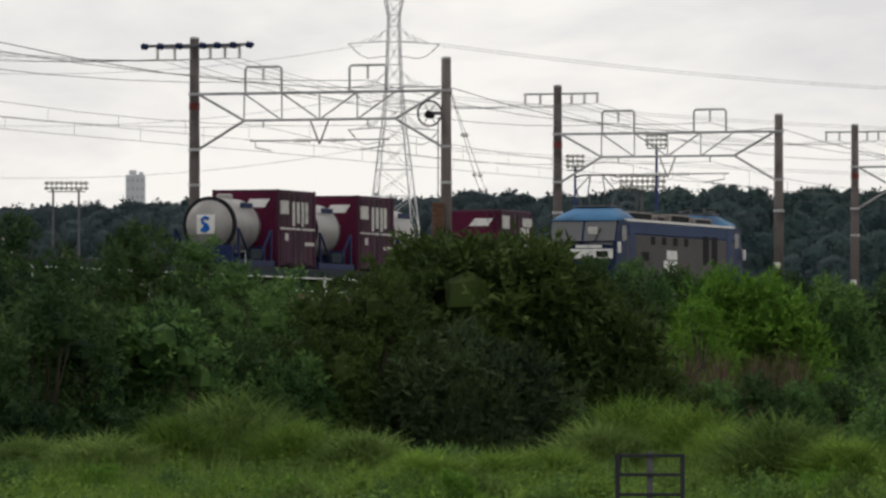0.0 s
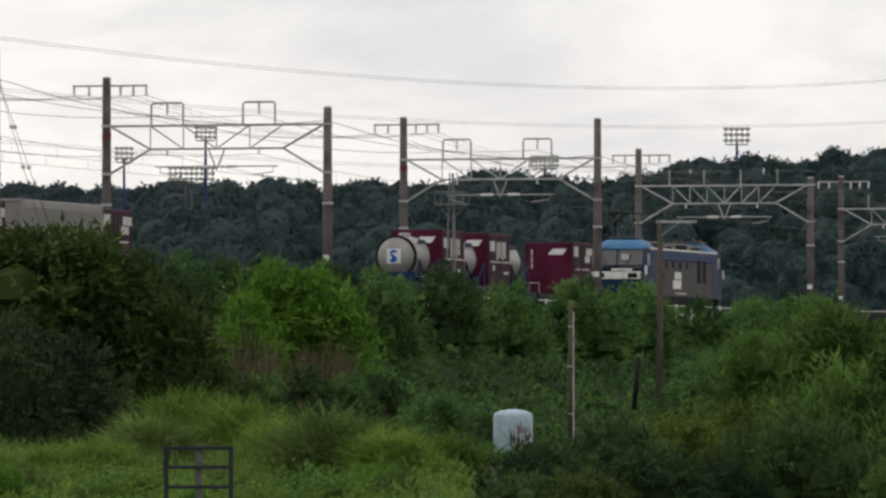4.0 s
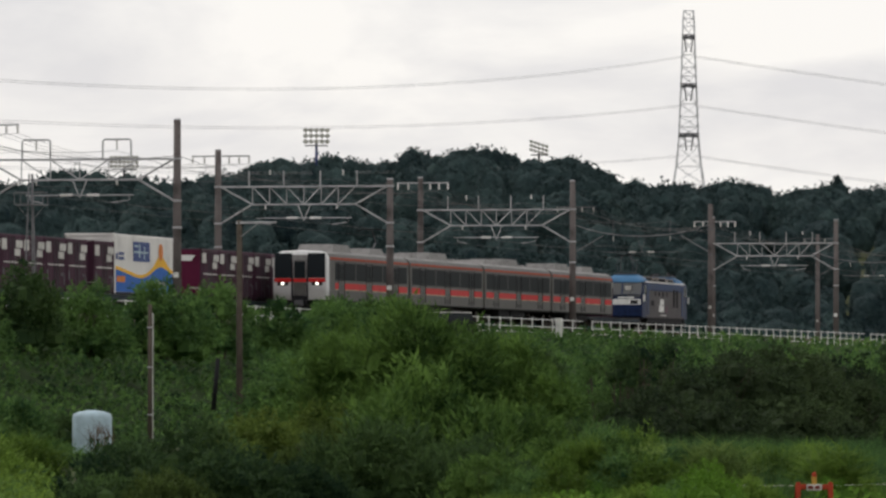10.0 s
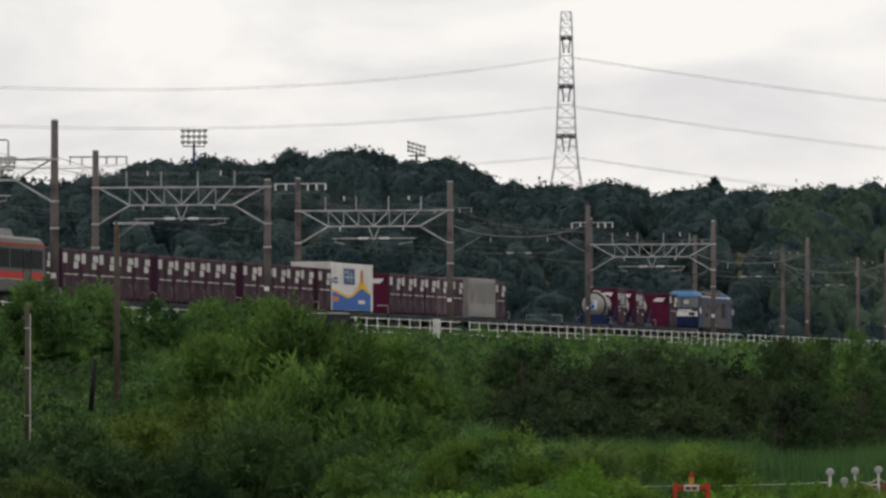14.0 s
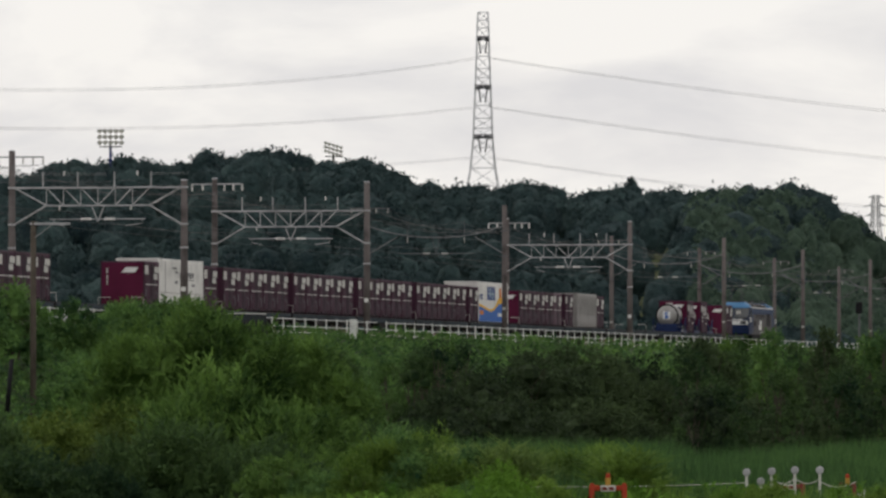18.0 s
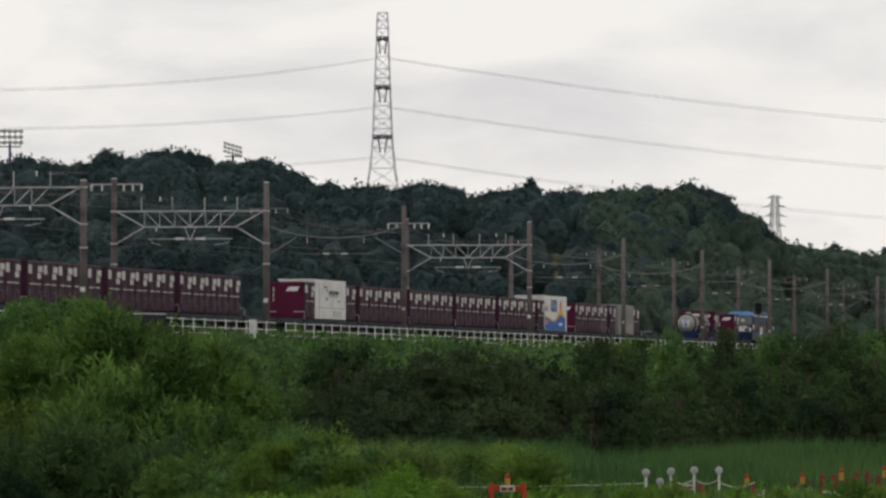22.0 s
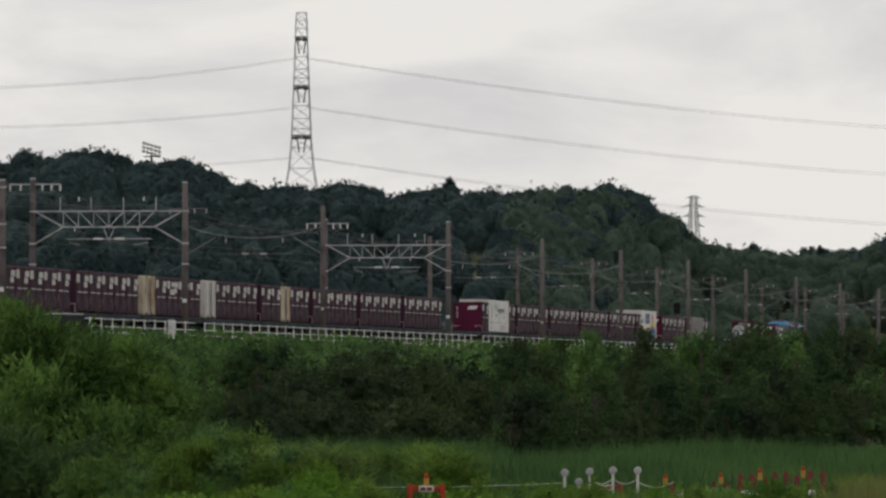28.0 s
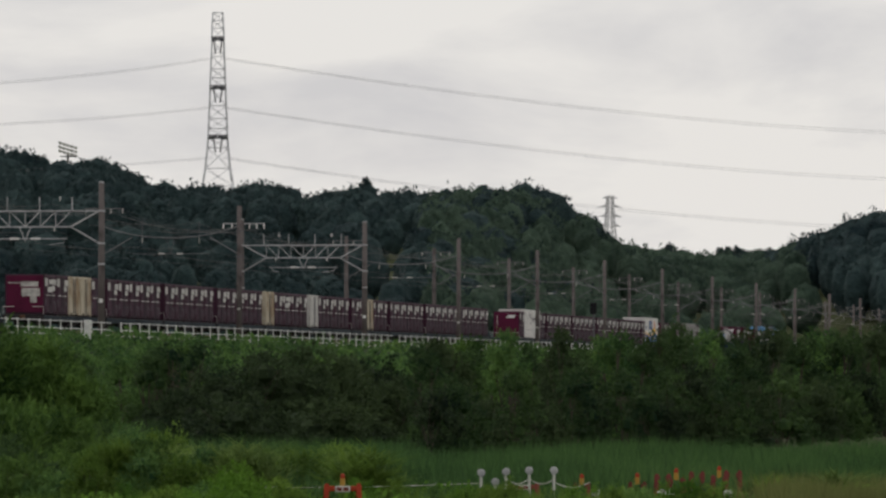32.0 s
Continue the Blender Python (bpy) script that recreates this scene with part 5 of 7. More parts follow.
def flat_wagon():
    root = thing("container_wagon", Matrix.Identity(4), "dirty dark steel flat wagon for containers", "wagon", "wagons of the freight train")
    l2 = 9.85
    part("deck", Shape().box(-1.3, -l2, 0.86, 1.3, l2, 1.0, 0.02), WAGON, root)
    for s in (-1, 1):
        part("side_sill", Shape().box(s * 1.2, -l2, 0.66, s * 1.33, l2, 0.95, 0.02), WAGON_BLUE, root)
        part("end_beam", Shape().box(-1.3, s * l2 - 0.08, 0.6, 1.3, s * l2 + 0.12, 1.04, 0.02), WAGON, root)
        part("coupler", Shape().box(-0.14, s * l2, 0.76, 0.14, s * (l2 + 0.37), 0.98, 0.03), RUST, root)
        part("handrail", Shape().path([(s * 1.28, -l2, 1.0), (s * 1.28, -l2, 1.5), (s * 0.6, -l2, 1.5)], 0.02, 4), WHITE_WORN, root)
        bogie(root, s * 7.05)
    part("centre_sill", Shape().box(-0.3, -l2, 0.5, 0.3, l2, 0.88, 0.02), WAGON, root)
    part("brake_gear", Shape().box(0.5, -1.6, 0.35, 1.15, 0.2, 0.72, 0.05).tube((0.8, 0.7, 0.55), (0.8, 2.2, 0.55), 0.2, 10), WAGON, root)
    return root


def locomotive():
    root = thing("electric_locomotive", Matrix.Identity(4), "blue and grey electric freight locomotive with a pale blue cab roof", "locomotive")
    L, w = 17.5, 1.44
    part("body", Shape().box(-w, 1.5, 1.12, w, L - 1.5, 2.98, 0.03), LOCO_GREY, root)
    part("blue_band", Shape().box(-w - 0.003, 1.5, 2.98, w + 0.003, L - 1.5, 3.52, 0.05), LOCO_BLUE, root)
    part("roof", Shape().loft([[(-w + 0.06, y, 3.5), (-1.05, y, 3.64), (1.05, y, 3.64), (w - 0.06, y, 3.5)] for y in (1.4, L - 1.4)]), ROOF_GREY, root)
    for s in (-1, 1):
        part("roof_edge", Shape().box(s * (w - 0.10), 1.4, 3.50, s * (w + 0.03), L - 1.4, 3.60, 0.015), WHITE, root, "white roof edge strip")
        part("underframe", Shape().box(s * 1.15, 2.0, 0.62, s * (w - 0.02), L - 2.0, 1.13, 0.03), BLACK, root)
    for end in (0, 1):
        def Y(y):
            return y if end == 0 else L - y
        ring = lambda y, z0, z1, hw: [(-hw, Y(y), z0), (hw, Y(y), z0), (hw, Y(y), z1), (-hw, Y(y), z1)]
        cab = part("cab", Shape().loft([ring(0.12, 1.15, 2.70, 1.33), ring(0.0, 1.22, 2.66, 1.30), ring(0.12, 1.12, 2.70, 1.40), ring(0.42, 1.10, 3.52, 1.42), ring(1.55, 1.10, 3.55, w)]), LOCO_NAVY, root)
        part("navy_front", Shape().box(-1.28, Y(-0.02), 1.22, 1.28, Y(0.02), 1.98, 0.01), LOCO_NAVY, cab)
        part("white_band", Shape().box(-1.31, Y(-0.035), 1.98, 1.31, Y(0.02), 2.36, 0.012), WHITE, cab)
        for s in (-1, 1):
            part("headlamp", Shape().box(s * 0.62, Y(-0.055), 2.04, s * 1.12, Y(-0.03), 2.28, 0.008), BLACK, cab)
            part("windscreen", Shape().add([(s * 0.05, Y(0.055), 2.62), (s * 1.32, Y(0.055), 2.50), (s * 1.37, Y(0.36), 3.50), (s * 0.05, Y(0.36), 3.46),
                                            (s * 0.05, Y(0.10), 2.62), (s * 1.26, Y(0.10), 2.62), (s * 1.30, Y(0.41), 3.46), (s * 0.05, Y(0.41), 3.46)],
                                           [(0, 1, 2, 3), (4, 7, 6, 5), (0, 4, 5, 1), (1, 5, 6, 2), (2, 6, 7, 3), (3, 7, 4, 0)]), PANE_CAB, cab)
            part("wiper", Shape().tube((s * 0.5, Y(0.03), 2.62), (s * 0.75, Y(0.2), 3.2), 0.018, 4), BLACK, cab)
            part("cab_window", Shape().box(s * w, Y(0.75), 2.7, s * (w + 0.012), Y(1.35), 3.3, 0.01), PANE_CAB, cab)
            part("cab_door", Shape().box(s * w, Y(1.75), 1.3, s * (w + 0.014), Y(2.45), 3.35, 0.01), LOCO_BLUE, cab)
            part("mirror", Shape().box(s * (w + 0.02), Y(0.15), 2.2, s * (w + 0.14), Y(0.25), 2.65, 0.01), WHITE, cab)
        part("number_bars", Shape().box(-0.25, Y(-0.05), 2.40, 0.3, Y(0.0), 2.52, 0.004).box(0.34, Y(-0.05), 2.40, 0.85, Y(0.0), 2.52, 0.004), WHITE, cab)
        part("destination_card", Shape().box(0.22, Y(0.13), 2.95, 0.62, Y(0.20), 3.25, 0.005), WHITE_WORN, cab)
        part("cab_roof", Shape().loft([[(-1.42, Y(y), 3.5), (-1.2, Y(y), z * 0.55 + 3.5 * 0.45), (-0.75, Y(y), z), (0.75, Y(y), z), (1.2, Y(y), z * 0.55 + 3.5 * 0.45), (1.42, Y(y), 3.5)]
                                       for y, z in ((0.30, 3.58), (0.75, 3.92), (1.6, 4.06), (2.5, 4.06), (2.75, 3.8))]), LOCO_ROOF, root, "pale blue domed cab roof", True)
        part("skirt", Shape().box(-1.25, Y(0.05), 0.55, 1.25, Y(0.5), 1.15, 0.05), BLACK, cab)
        part("step", Shape().box(0.9, Y(0.0), 0.35, 1.3, Y(0.25), 0.42).box(0.9, Y(0.0), 0.75, 1.3, Y(0.25), 0.80), WHITE_WORN, cab)
        part("coupler", Shape().box(-0.15, Y(-0.42), 0.76, 0.15, Y(0.1), 1.0, 0.03), RUST, root)
    for y in (3.3, 8.75, 14.2):
        bogie(root, y)
    for k, y in enumerate((4.6, 6.1, 7.6, 9.1)):
        part("vent_window", Shape().box(w, y, 2.62, w + 0.012, y + 0.55, 2.95, 0.01), BLACK, root)
    for y in (11.7, 12.9):
        part("louvre", Shape().box(w, y, 1.9, w + 0.014, y + 0.8, 3.1, 0.01), BLACK, root)
    part("louvre", Shape().box(w, 3.3, 1.95, w + 0.014, 4.3, 2.3, 0.01), BLACK, root)
    x = w + 0.004
    part("white_emblem", Shape().box(x, 6.7, 2.05, x + 0.012, 8.1, 2.42, 0.003).box(x, 6.3, 1.55, x + 0.012, 8.1, 2.0, 0.003), WHITE, root)
    part("emblem", Shape().box(x, 8.7, 1.5, x + 0.012, 9.5, 1.95, 0.003), MAROON_DULL, root)
    part("side_lettering", Shape().box(x, 6.8, 1.28, x + 0.01, 9.3, 1.36, 0.003), WHITE_WORN, root)
    for y0, y1, z in ((2.9, 6.4, 3.95), (6.8, 8.2, 3.85), (8.6, 11.6, 3.95), (12.0, 14.6, 3.88)):
        part("roof_box", Shape().box(-0.95, y0, 3.62, 0.95, y1, z, 0.05), ROOF_GREY, root)
        part("roof_grille", Shape().box(0.55, y0 + 0.3, 3.66, 0.97, y1 - 0.3, z - 0.06, 0.02), BLACK, root)
    for yb, up in ((1.9, 1.25), (15.6, 0.18)):
        pan = part("pantograph", Shape().box(-0.8, yb - 0.6, 4.08, 0.8, yb + 0.6, 4.14, 0.01), GALV_OLD, root)
        top = 4.12 + up
        for s in (-1, 1):
            part("arm", Shape().tube((s * 0.45, yb - 0.55, 4.12), (s * 0.6, yb - 0.75 if up > 0.5 else yb - 0.9, 4.12 + up * 0.5), 0.03, 5)
                 .tube((s * 0.6, yb - 0.75 if up > 0.5 else yb - 0.9, 4.12 + up * 0.5), (s * 0.25, yb, top), 0.025, 5)
                 .tube((s * 0.45, yb + 0.55, 4.12), (s * 0.6, yb + 0.75, 4.12 + up * 0.5), 0.03, 5)
                 .tube((s * 0.6, yb + 0.75, 4.12 + up * 0.5), (s * 0.25, yb, top), 0.025, 5), GALV_OLD, pan)
        part("shoe", Shape().path([(-0.95, yb, top - 0.1), (-0.65, yb, top), (0.65, yb, top), (0.95, yb, top - 0.1)], 0.035, 5), BLACK, pan)
    return root


def rail_car(role):
    """One 20 m commuter car; role: 'front' has a cab at its -y end, 'back' at its +y end, 'mid' none."""
    root = thing("commuter_train_car", Matrix.Identity(4), "stainless commuter train car with orange bands" + (" and a white cab front" if role == "front" else ""),
                 "train car", "cars of the commuter train")
    w, L = 1.46, 19.55
    sec = [(-w, 1.02), (-w - 0.01, 1.6), (-w, 3.2), (-w + 0.10, 3.42), (-1.05, 3.56), (0, 3.62), (1.05, 3.56), (w - 0.10, 3.42), (w, 3.2), (w + 0.01, 1.6), (w, 1.02)]
    y0 = 0.45 if role == "front" else 0.0
    part("body", Shape().loft([[(x, y, z) for x, z in sec] for y in (y0, L)]), STAINLESS, root)
    part("roof", Shape().loft([[(x * 1.001, y, z + 0.012) for x, z in sec[3:8]] for y in (y0 + 0.02, L - 0.02)]), CAR_ROOF, root)
    x = w + 0.012
    doors = (2.6, 9.1, 15.6)
    spans = [(0.35 if role != "front" else 1.7, doors[0])] + [(a + 1.35, b) for a, b in zip(doors, doors[1:])] + [(doors[2] + 1.35, L - 0.3)]
    for a, b in spans:
        if b - a < 0.3:
            continue
        part("window_strip", Shape().box(x, a + 0.12, 2.08, x + 0.010, b - 0.12, 2.98, 0.01), PANE, root)
        n = max(1, round((b - a) / 2.2))
        for k in range(1, n):
            u = a + (b - a) * k / n
            part("window_post", Shape().box(x + 0.004, u - 0.06, 2.06, x + 0.018, u + 0.09, 3.0, 0.003), STAINLESS, root)
    for a, b in spans:
        if b - a > 0.3:
            part("lower_band", Shape().box(x + 0.004, a + 0.06, 1.60, x + 0.012, b - 0.06, 1.92, 0.002), ORANGE, root, "red-orange band")
            part("pale_line", Shape().box(x + 0.004, a + 0.06, 1.545, x + 0.011, b - 0.06, 1.59, 0.002), CREAM, root, "thin pale line")
    part("upper_band", Shape().box(x - 0.004, y0 + 0.1, 3.12, x + 0.006, L - 0.02, 3.25, 0.002), RED_ORANGE, root, "orange band")
    for d in doors:
        door = part("door", Shape().box(x - 0.03, d, 1.1, x - 0.006, d + 1.35, 3.02, 0.004), TRAIN_DOOR, root)
        for k in (0, 1):
            part("door_window", Shape().box(x - 0.004, d + 0.12 + k * 0.62, 2.05, x + 0.003, d + 0.6 + k * 0.62, 2.9, 0.01), PANE, door)
        # Black strips paint in the shade of the recessed door edges.
        for u in (d - 0.05, d + 1.35):
            part("door_edge", Shape().box(x - 0.002, u - 0.05, 1.1, x + 0.014, u + 0.05, 3.04, 0.004), BLACK, door)
        part("door_seam", Shape().box(x - 0.004, d + 0.665, 1.1, x + 0.002, d + 0.685, 3.02), BLACK, door)
    for a, b, z in ((3.5, 7.6, 3.98), (12.2, 15.6, 3.92)) if role != "mid" else ((2.5, 4.2, 3.85), (7.2, 12.0, 3.98)):
        part("roof_unit", Shape().loft([[(-1.0, y, 3.56), (-0.92, y, h), (0.92, y, h), (1.0, y, 3.56)] for y, h in ((a, 3.6), (a + 0.3, z), (b - 0.3, z), (b, 3.6))]), CAR_ROOF, root)
    for y in (5.6, 10.4, 16.9):
        part("roof_vent", Shape().box(-0.3, y, 3.6, 0.3, y + 0.45, 3.76, 0.04), CAR_ROOF, root)
    part("underfloor_gear", Shape().box(-1.25, 5.2, 0.42, 1.25, 8.2, 1.02, 0.05).box(-1.2, 8.8, 0.5, 1.2, 12.6, 1.02, 0.05), BLACK, root)
    part("skirting", Shape().box(-w + 0.02, y0 + 0.3, 0.94, w - 0.02, L - 0.2, 1.03, 0.01), BLACK, root)
    for y in (3.0, 16.6):
        bogie(root, y)
    if role != "back":
        part("gangway", Shape().box(-0.6, L, 1.1, 0.6, L + 0.45, 3.3, 0.05), BLACK, root)
    if role == "front":
        front = part("cab_front", Shape().loft([[(x * k, y, 1.02 + (z - 1.02) * q) for x, z in sec] for y, k, q in ((0.46, 1.0, 1.0), (0.12, 0.985, 0.985), (0.0, 0.95, 0.965))]), FRONT_WHITE, root, "white cab front", True)
        part("orange_band", Shape().box(-1.37, -0.02, 1.94, 1.37, 0.03, 2.14, 0.01), ORANGE, front)
        for s in (-1, 1):
            part("windscreen", Shape().box(s * 0.42, -0.03, 2.16, s * 1.36, 0.03, 3.44, 0.02), PANE_FRONT, front)
            part("headlamp", Shape().spin([(0, 0.08), (1, 0.065)], (s * 0.92, 0.0, 1.86), (s * 0.92, -0.05, 1.86), 14), LAMP, front, "lit white headlamp")
            part("lamp_case", Shape().box(s * 0.62, -0.025, 1.76, s * 1.2, 0.02, 1.95, 0.01), BLACK, front)
            part("frame_post", Shape().box(s * 0.36, -0.05, 1.05, s * 0.45, 0.03, 3.35, 0.01), BLACK, front)
        part("cab_door", Shape().box(-0.33, -0.035, 1.25, 0.33, 0.02, 3.15, 0.02), STAINLESS, front, "grey gangway door")
        part("door_window", Shape().box(-0.28, -0.045, 2.15, 0.28, -0.03, 3.0, 0.02), PANE, front)
        part("destination_sign", Shape().box(-0.42, -0.06, 3.06, 0.42, 0.02, 3.36, 0.02), CAR_ROOF, front)
        part("door_band", Shape().box(-0.33, -0.042, 1.94, 0.33, -0.03, 2.12, 0.005), ORANGE, front)
        part("step_well", Shape().box(-0.4, -0.02, 0.8, 0.4, 0.25, 1.24, 0.02), BLACK, front)
        part("coupler", Shape().box(-0.2, -0.45, 0.7, 0.2, 0.2, 1.0, 0.04), GALV_OLD, front)
        part("snowplough", Shape().box(-1.2, 0.1, 0.25, 1.2, 0.35, 0.75, 0.03), BLACK, front)
    pan = role == "front"
    if pan:
        pg = part("pantograph", Shape().box(-0.7, 16.4, 3.66, 0.7, 17.6, 3.72, 0.01), GALV_OLD, root)
        part("arm", Shape().tube((0, 16.5, 3.72), (0, 18.0, 4.35), 0.04, 5).tube((0, 18.0, 4.35), (0, 17.0, 5.0), 0.03, 5), GALV_OLD, pg)
        part("shoe", Shape().path([(-0.8, 17.0, 4.94), (-0.55, 17.0, 5.04), (0.55, 17.0, 5.04), (0.8, 17.0, 4.94)], 0.035, 5), BLACK, pg)
    return root


PITCH = 20.4


def freight_place(t):
    """Where the freight locomotive's tail stands along the line."""
    return 258.8 + 19.8 * t - 0.01 * t * t


moving_freight, moving_commuter = [], []


def ride(ob, along, z=0.0):
    ob.matrix_world = Matrix.Translation((FAR_TRACK, freight_place(0) + along, RAIL + z))
    moving_freight.append((ob, along, z))
    return ob


ride(locomotive(), -0.25)
stock = {"wagon": flat_wagon(), "plain": container12(MAROON, MAROON, "maroon freight container with white marks on its side"),
         "end": container12(MAROON, MAROON_END, "maroon freight container with a white emblem on its end", 2.5, "end"),
         "dull": container12(MAROON_DULL, MAROON_DULL, "faded greyish maroon freight container with white marks"),
         "tall": container12(MAROON, MAROON_END, "tall maroon freight container with white bar emblem", 2.72, "tall"),
         "first": container12(MAROON, MAROON_END, "purple maroon freight container alone on its wagon", 2.6, "end"),
         "panels": container12(MAROON, MAROON_END, "maroon freight container with white notice panels", 2.5, "panels"),
         "cream": container12(CREAM, CREAM, "stained cream freight container without marks", 2.5, "none"),
         "white": container12(WHITE_WORN, WHITE_WORN, "worn white freight container without marks", 2.5, "none"),
         "tan": container12(CREAM, CREAM, "greyish tan freight container without marks", 2.5, "none"),
         "tank": tank_container(), "grey31": container_long(9.4, 2.62, "grey"), "art40": container_long(11.9, 2.9, "art"), "white37": container_long(11.3, 2.72, "white")}
used = set()


def put(kind, along, z=1.0):
    if kind not in used:
        used.add(kind)
        return ride(stock[kind], along, z)
    return ride(copy_thing(stock[kind], Matrix.Identity(4)), along, z)


SLOT = 3.76
LOADS = {1: ((-0.35, "first"),), 2: ((-2.3, "tank"), (-1.25, "tall"), (-0.18, "tank"), (0.9, "tall"), (1.95, "tank")), 3: (), 4: (), 13: (),
         5: ((2, "plain"), (0.25, "grey31"), (-2, "plain")), 6: ((2, "dull"), (1, "plain"), (0, "plain"), (-1, "plain"), (-2, "end")),
         7: ((0.0, "art40"), (-2.12, "plain")), 12: ((2.03, "plain"), (-0.02, "white37"), (-2.03, "end")),
         17: ((2, "plain"), (1, "plain"), (0, "tan"), (-1, "plain"), (-2, "plain")), 18: ((2, "plain"), (1, "plain"), (0, "plain"), (-1, "plain"), (-2, "white")),
         19: ((2, "plain"), (1, "plain"), (0, "panels"), (-1, "plain"), (-2, "cream")), 23: ((2, "plain"), (1, "cream"), (0, "cream"), (-1, "plain"), (-2, "panels"))}
for k in range(1, 24):
    middle = -0.4 - PITCH * (k - 0.5)
    put("wagon", middle, 0.0)
    load = LOADS.get(k, tuple((i, "plain") for i in (2, 1, 0, -1, -2)))
    for slot, kind in load:
        put(kind, middle + slot * SLOT)


def commuter_place(t):
    return 428.8 - 28.2 * (t - 7.0)


cars = [rail_car("front"), rail_car("mid"), rail_car("mid"), rail_car("back")]
for i, c in enumerate(cars):
    c.matrix_world = Matrix.Translation((NEAR_TRACK, commuter_place(0) + 20.0 * i, RAIL))
    moving_commuter.append((c, 20.0 * i))


# ---- planting ----
def bank_height(x):
    return np.interp(x, [-98, -96, -91.3, -88.6, -76.4, -76.0, -73.5, -69.8, -66.5, -65], [0, 0.1, 5.1, 5.2, 5.2, 5.1, 3.7, 1.5, 0.05, 0])


def at_line(b, x):
    """Distance at which bearing b crosses the line x metres east of the tracks' axis through the eye."""
    return -x / math.sin((784 + AHEAD - b) / STEP)


serial = 0
LEAF_SCALE = 0.86


def shrub(b, x, wide, e_top, label, material, leaf=0.16, fill=1.0, lobes=10, name="bush", category="bush", slim=0.5, ragged=0.09, depth=0.8, most=10000, plume=1.0, each=6, rise=0.3):
    global serial
    serial += 1
    d = at_line(b, x)
    px, py, top = sight(b, d, e_top)
    base = float(bank_height(px)) - 0.1
    w, h = wide * d / STEP, max(0.5, top - base)
    return bush(name, (px, py, base), w, h, label, material, leaf * LEAF_SCALE, fill, lobes, serial, w * depth, 5, slim, category, ragged, each=each, most=most, plume=plume, rise=rise)


# overgrown slope: vines over everything, thicker near the field
def cover(name, y0, y1, density, leaf, material, label, x0=-76.6, x1=-65.0, swellness=0.55):
    n = int((y1 - y0) * (x1 - x0) * density / 3)
    x, y = rng.uniform(x0, x1, n), rng.uniform(y0, y1, n)
    bump = np.sin(x * 1.3 + y * 0.37) * np.cos(y * 0.53 - x * 0.8) + 0.6 * np.sin(x * 2.7 - y * 1.1) + 0.5 * np.sin(y * 2.3 + x * 0.5)
    z = bank_height(x) + swellness * (0.55 + 0.42 * bump) + rng.uniform(-0.15, 0.1, n)
    place = np.stack([x, y, z], 1)
    return stuff(name, quads(name, leaf_sprays(place, np.tile(np.array([0.45, -0.45, 0.3]), (n, 1)), leaf * 0.75, 5, 0.75, 0.1), material), label, "vines")


cover("slope_vines", 120, 330, 26, 0.22, LEAF_VINE, "green climbing vines covering the embankment slope")
cover("slope_vines", 330, 460, 26, 0.26, LEAF_VINE, "green climbing vines covering the embankment slope", swellness=0.4)
cover("slope_grass", 460, 800, 7, 0.42, LEAF_VINE, "green weeds on the far embankment slope", swellness=0.35)
# A darker leaf colour here puts shadow on the lower slope.
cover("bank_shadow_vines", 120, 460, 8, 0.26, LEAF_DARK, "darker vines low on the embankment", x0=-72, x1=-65)

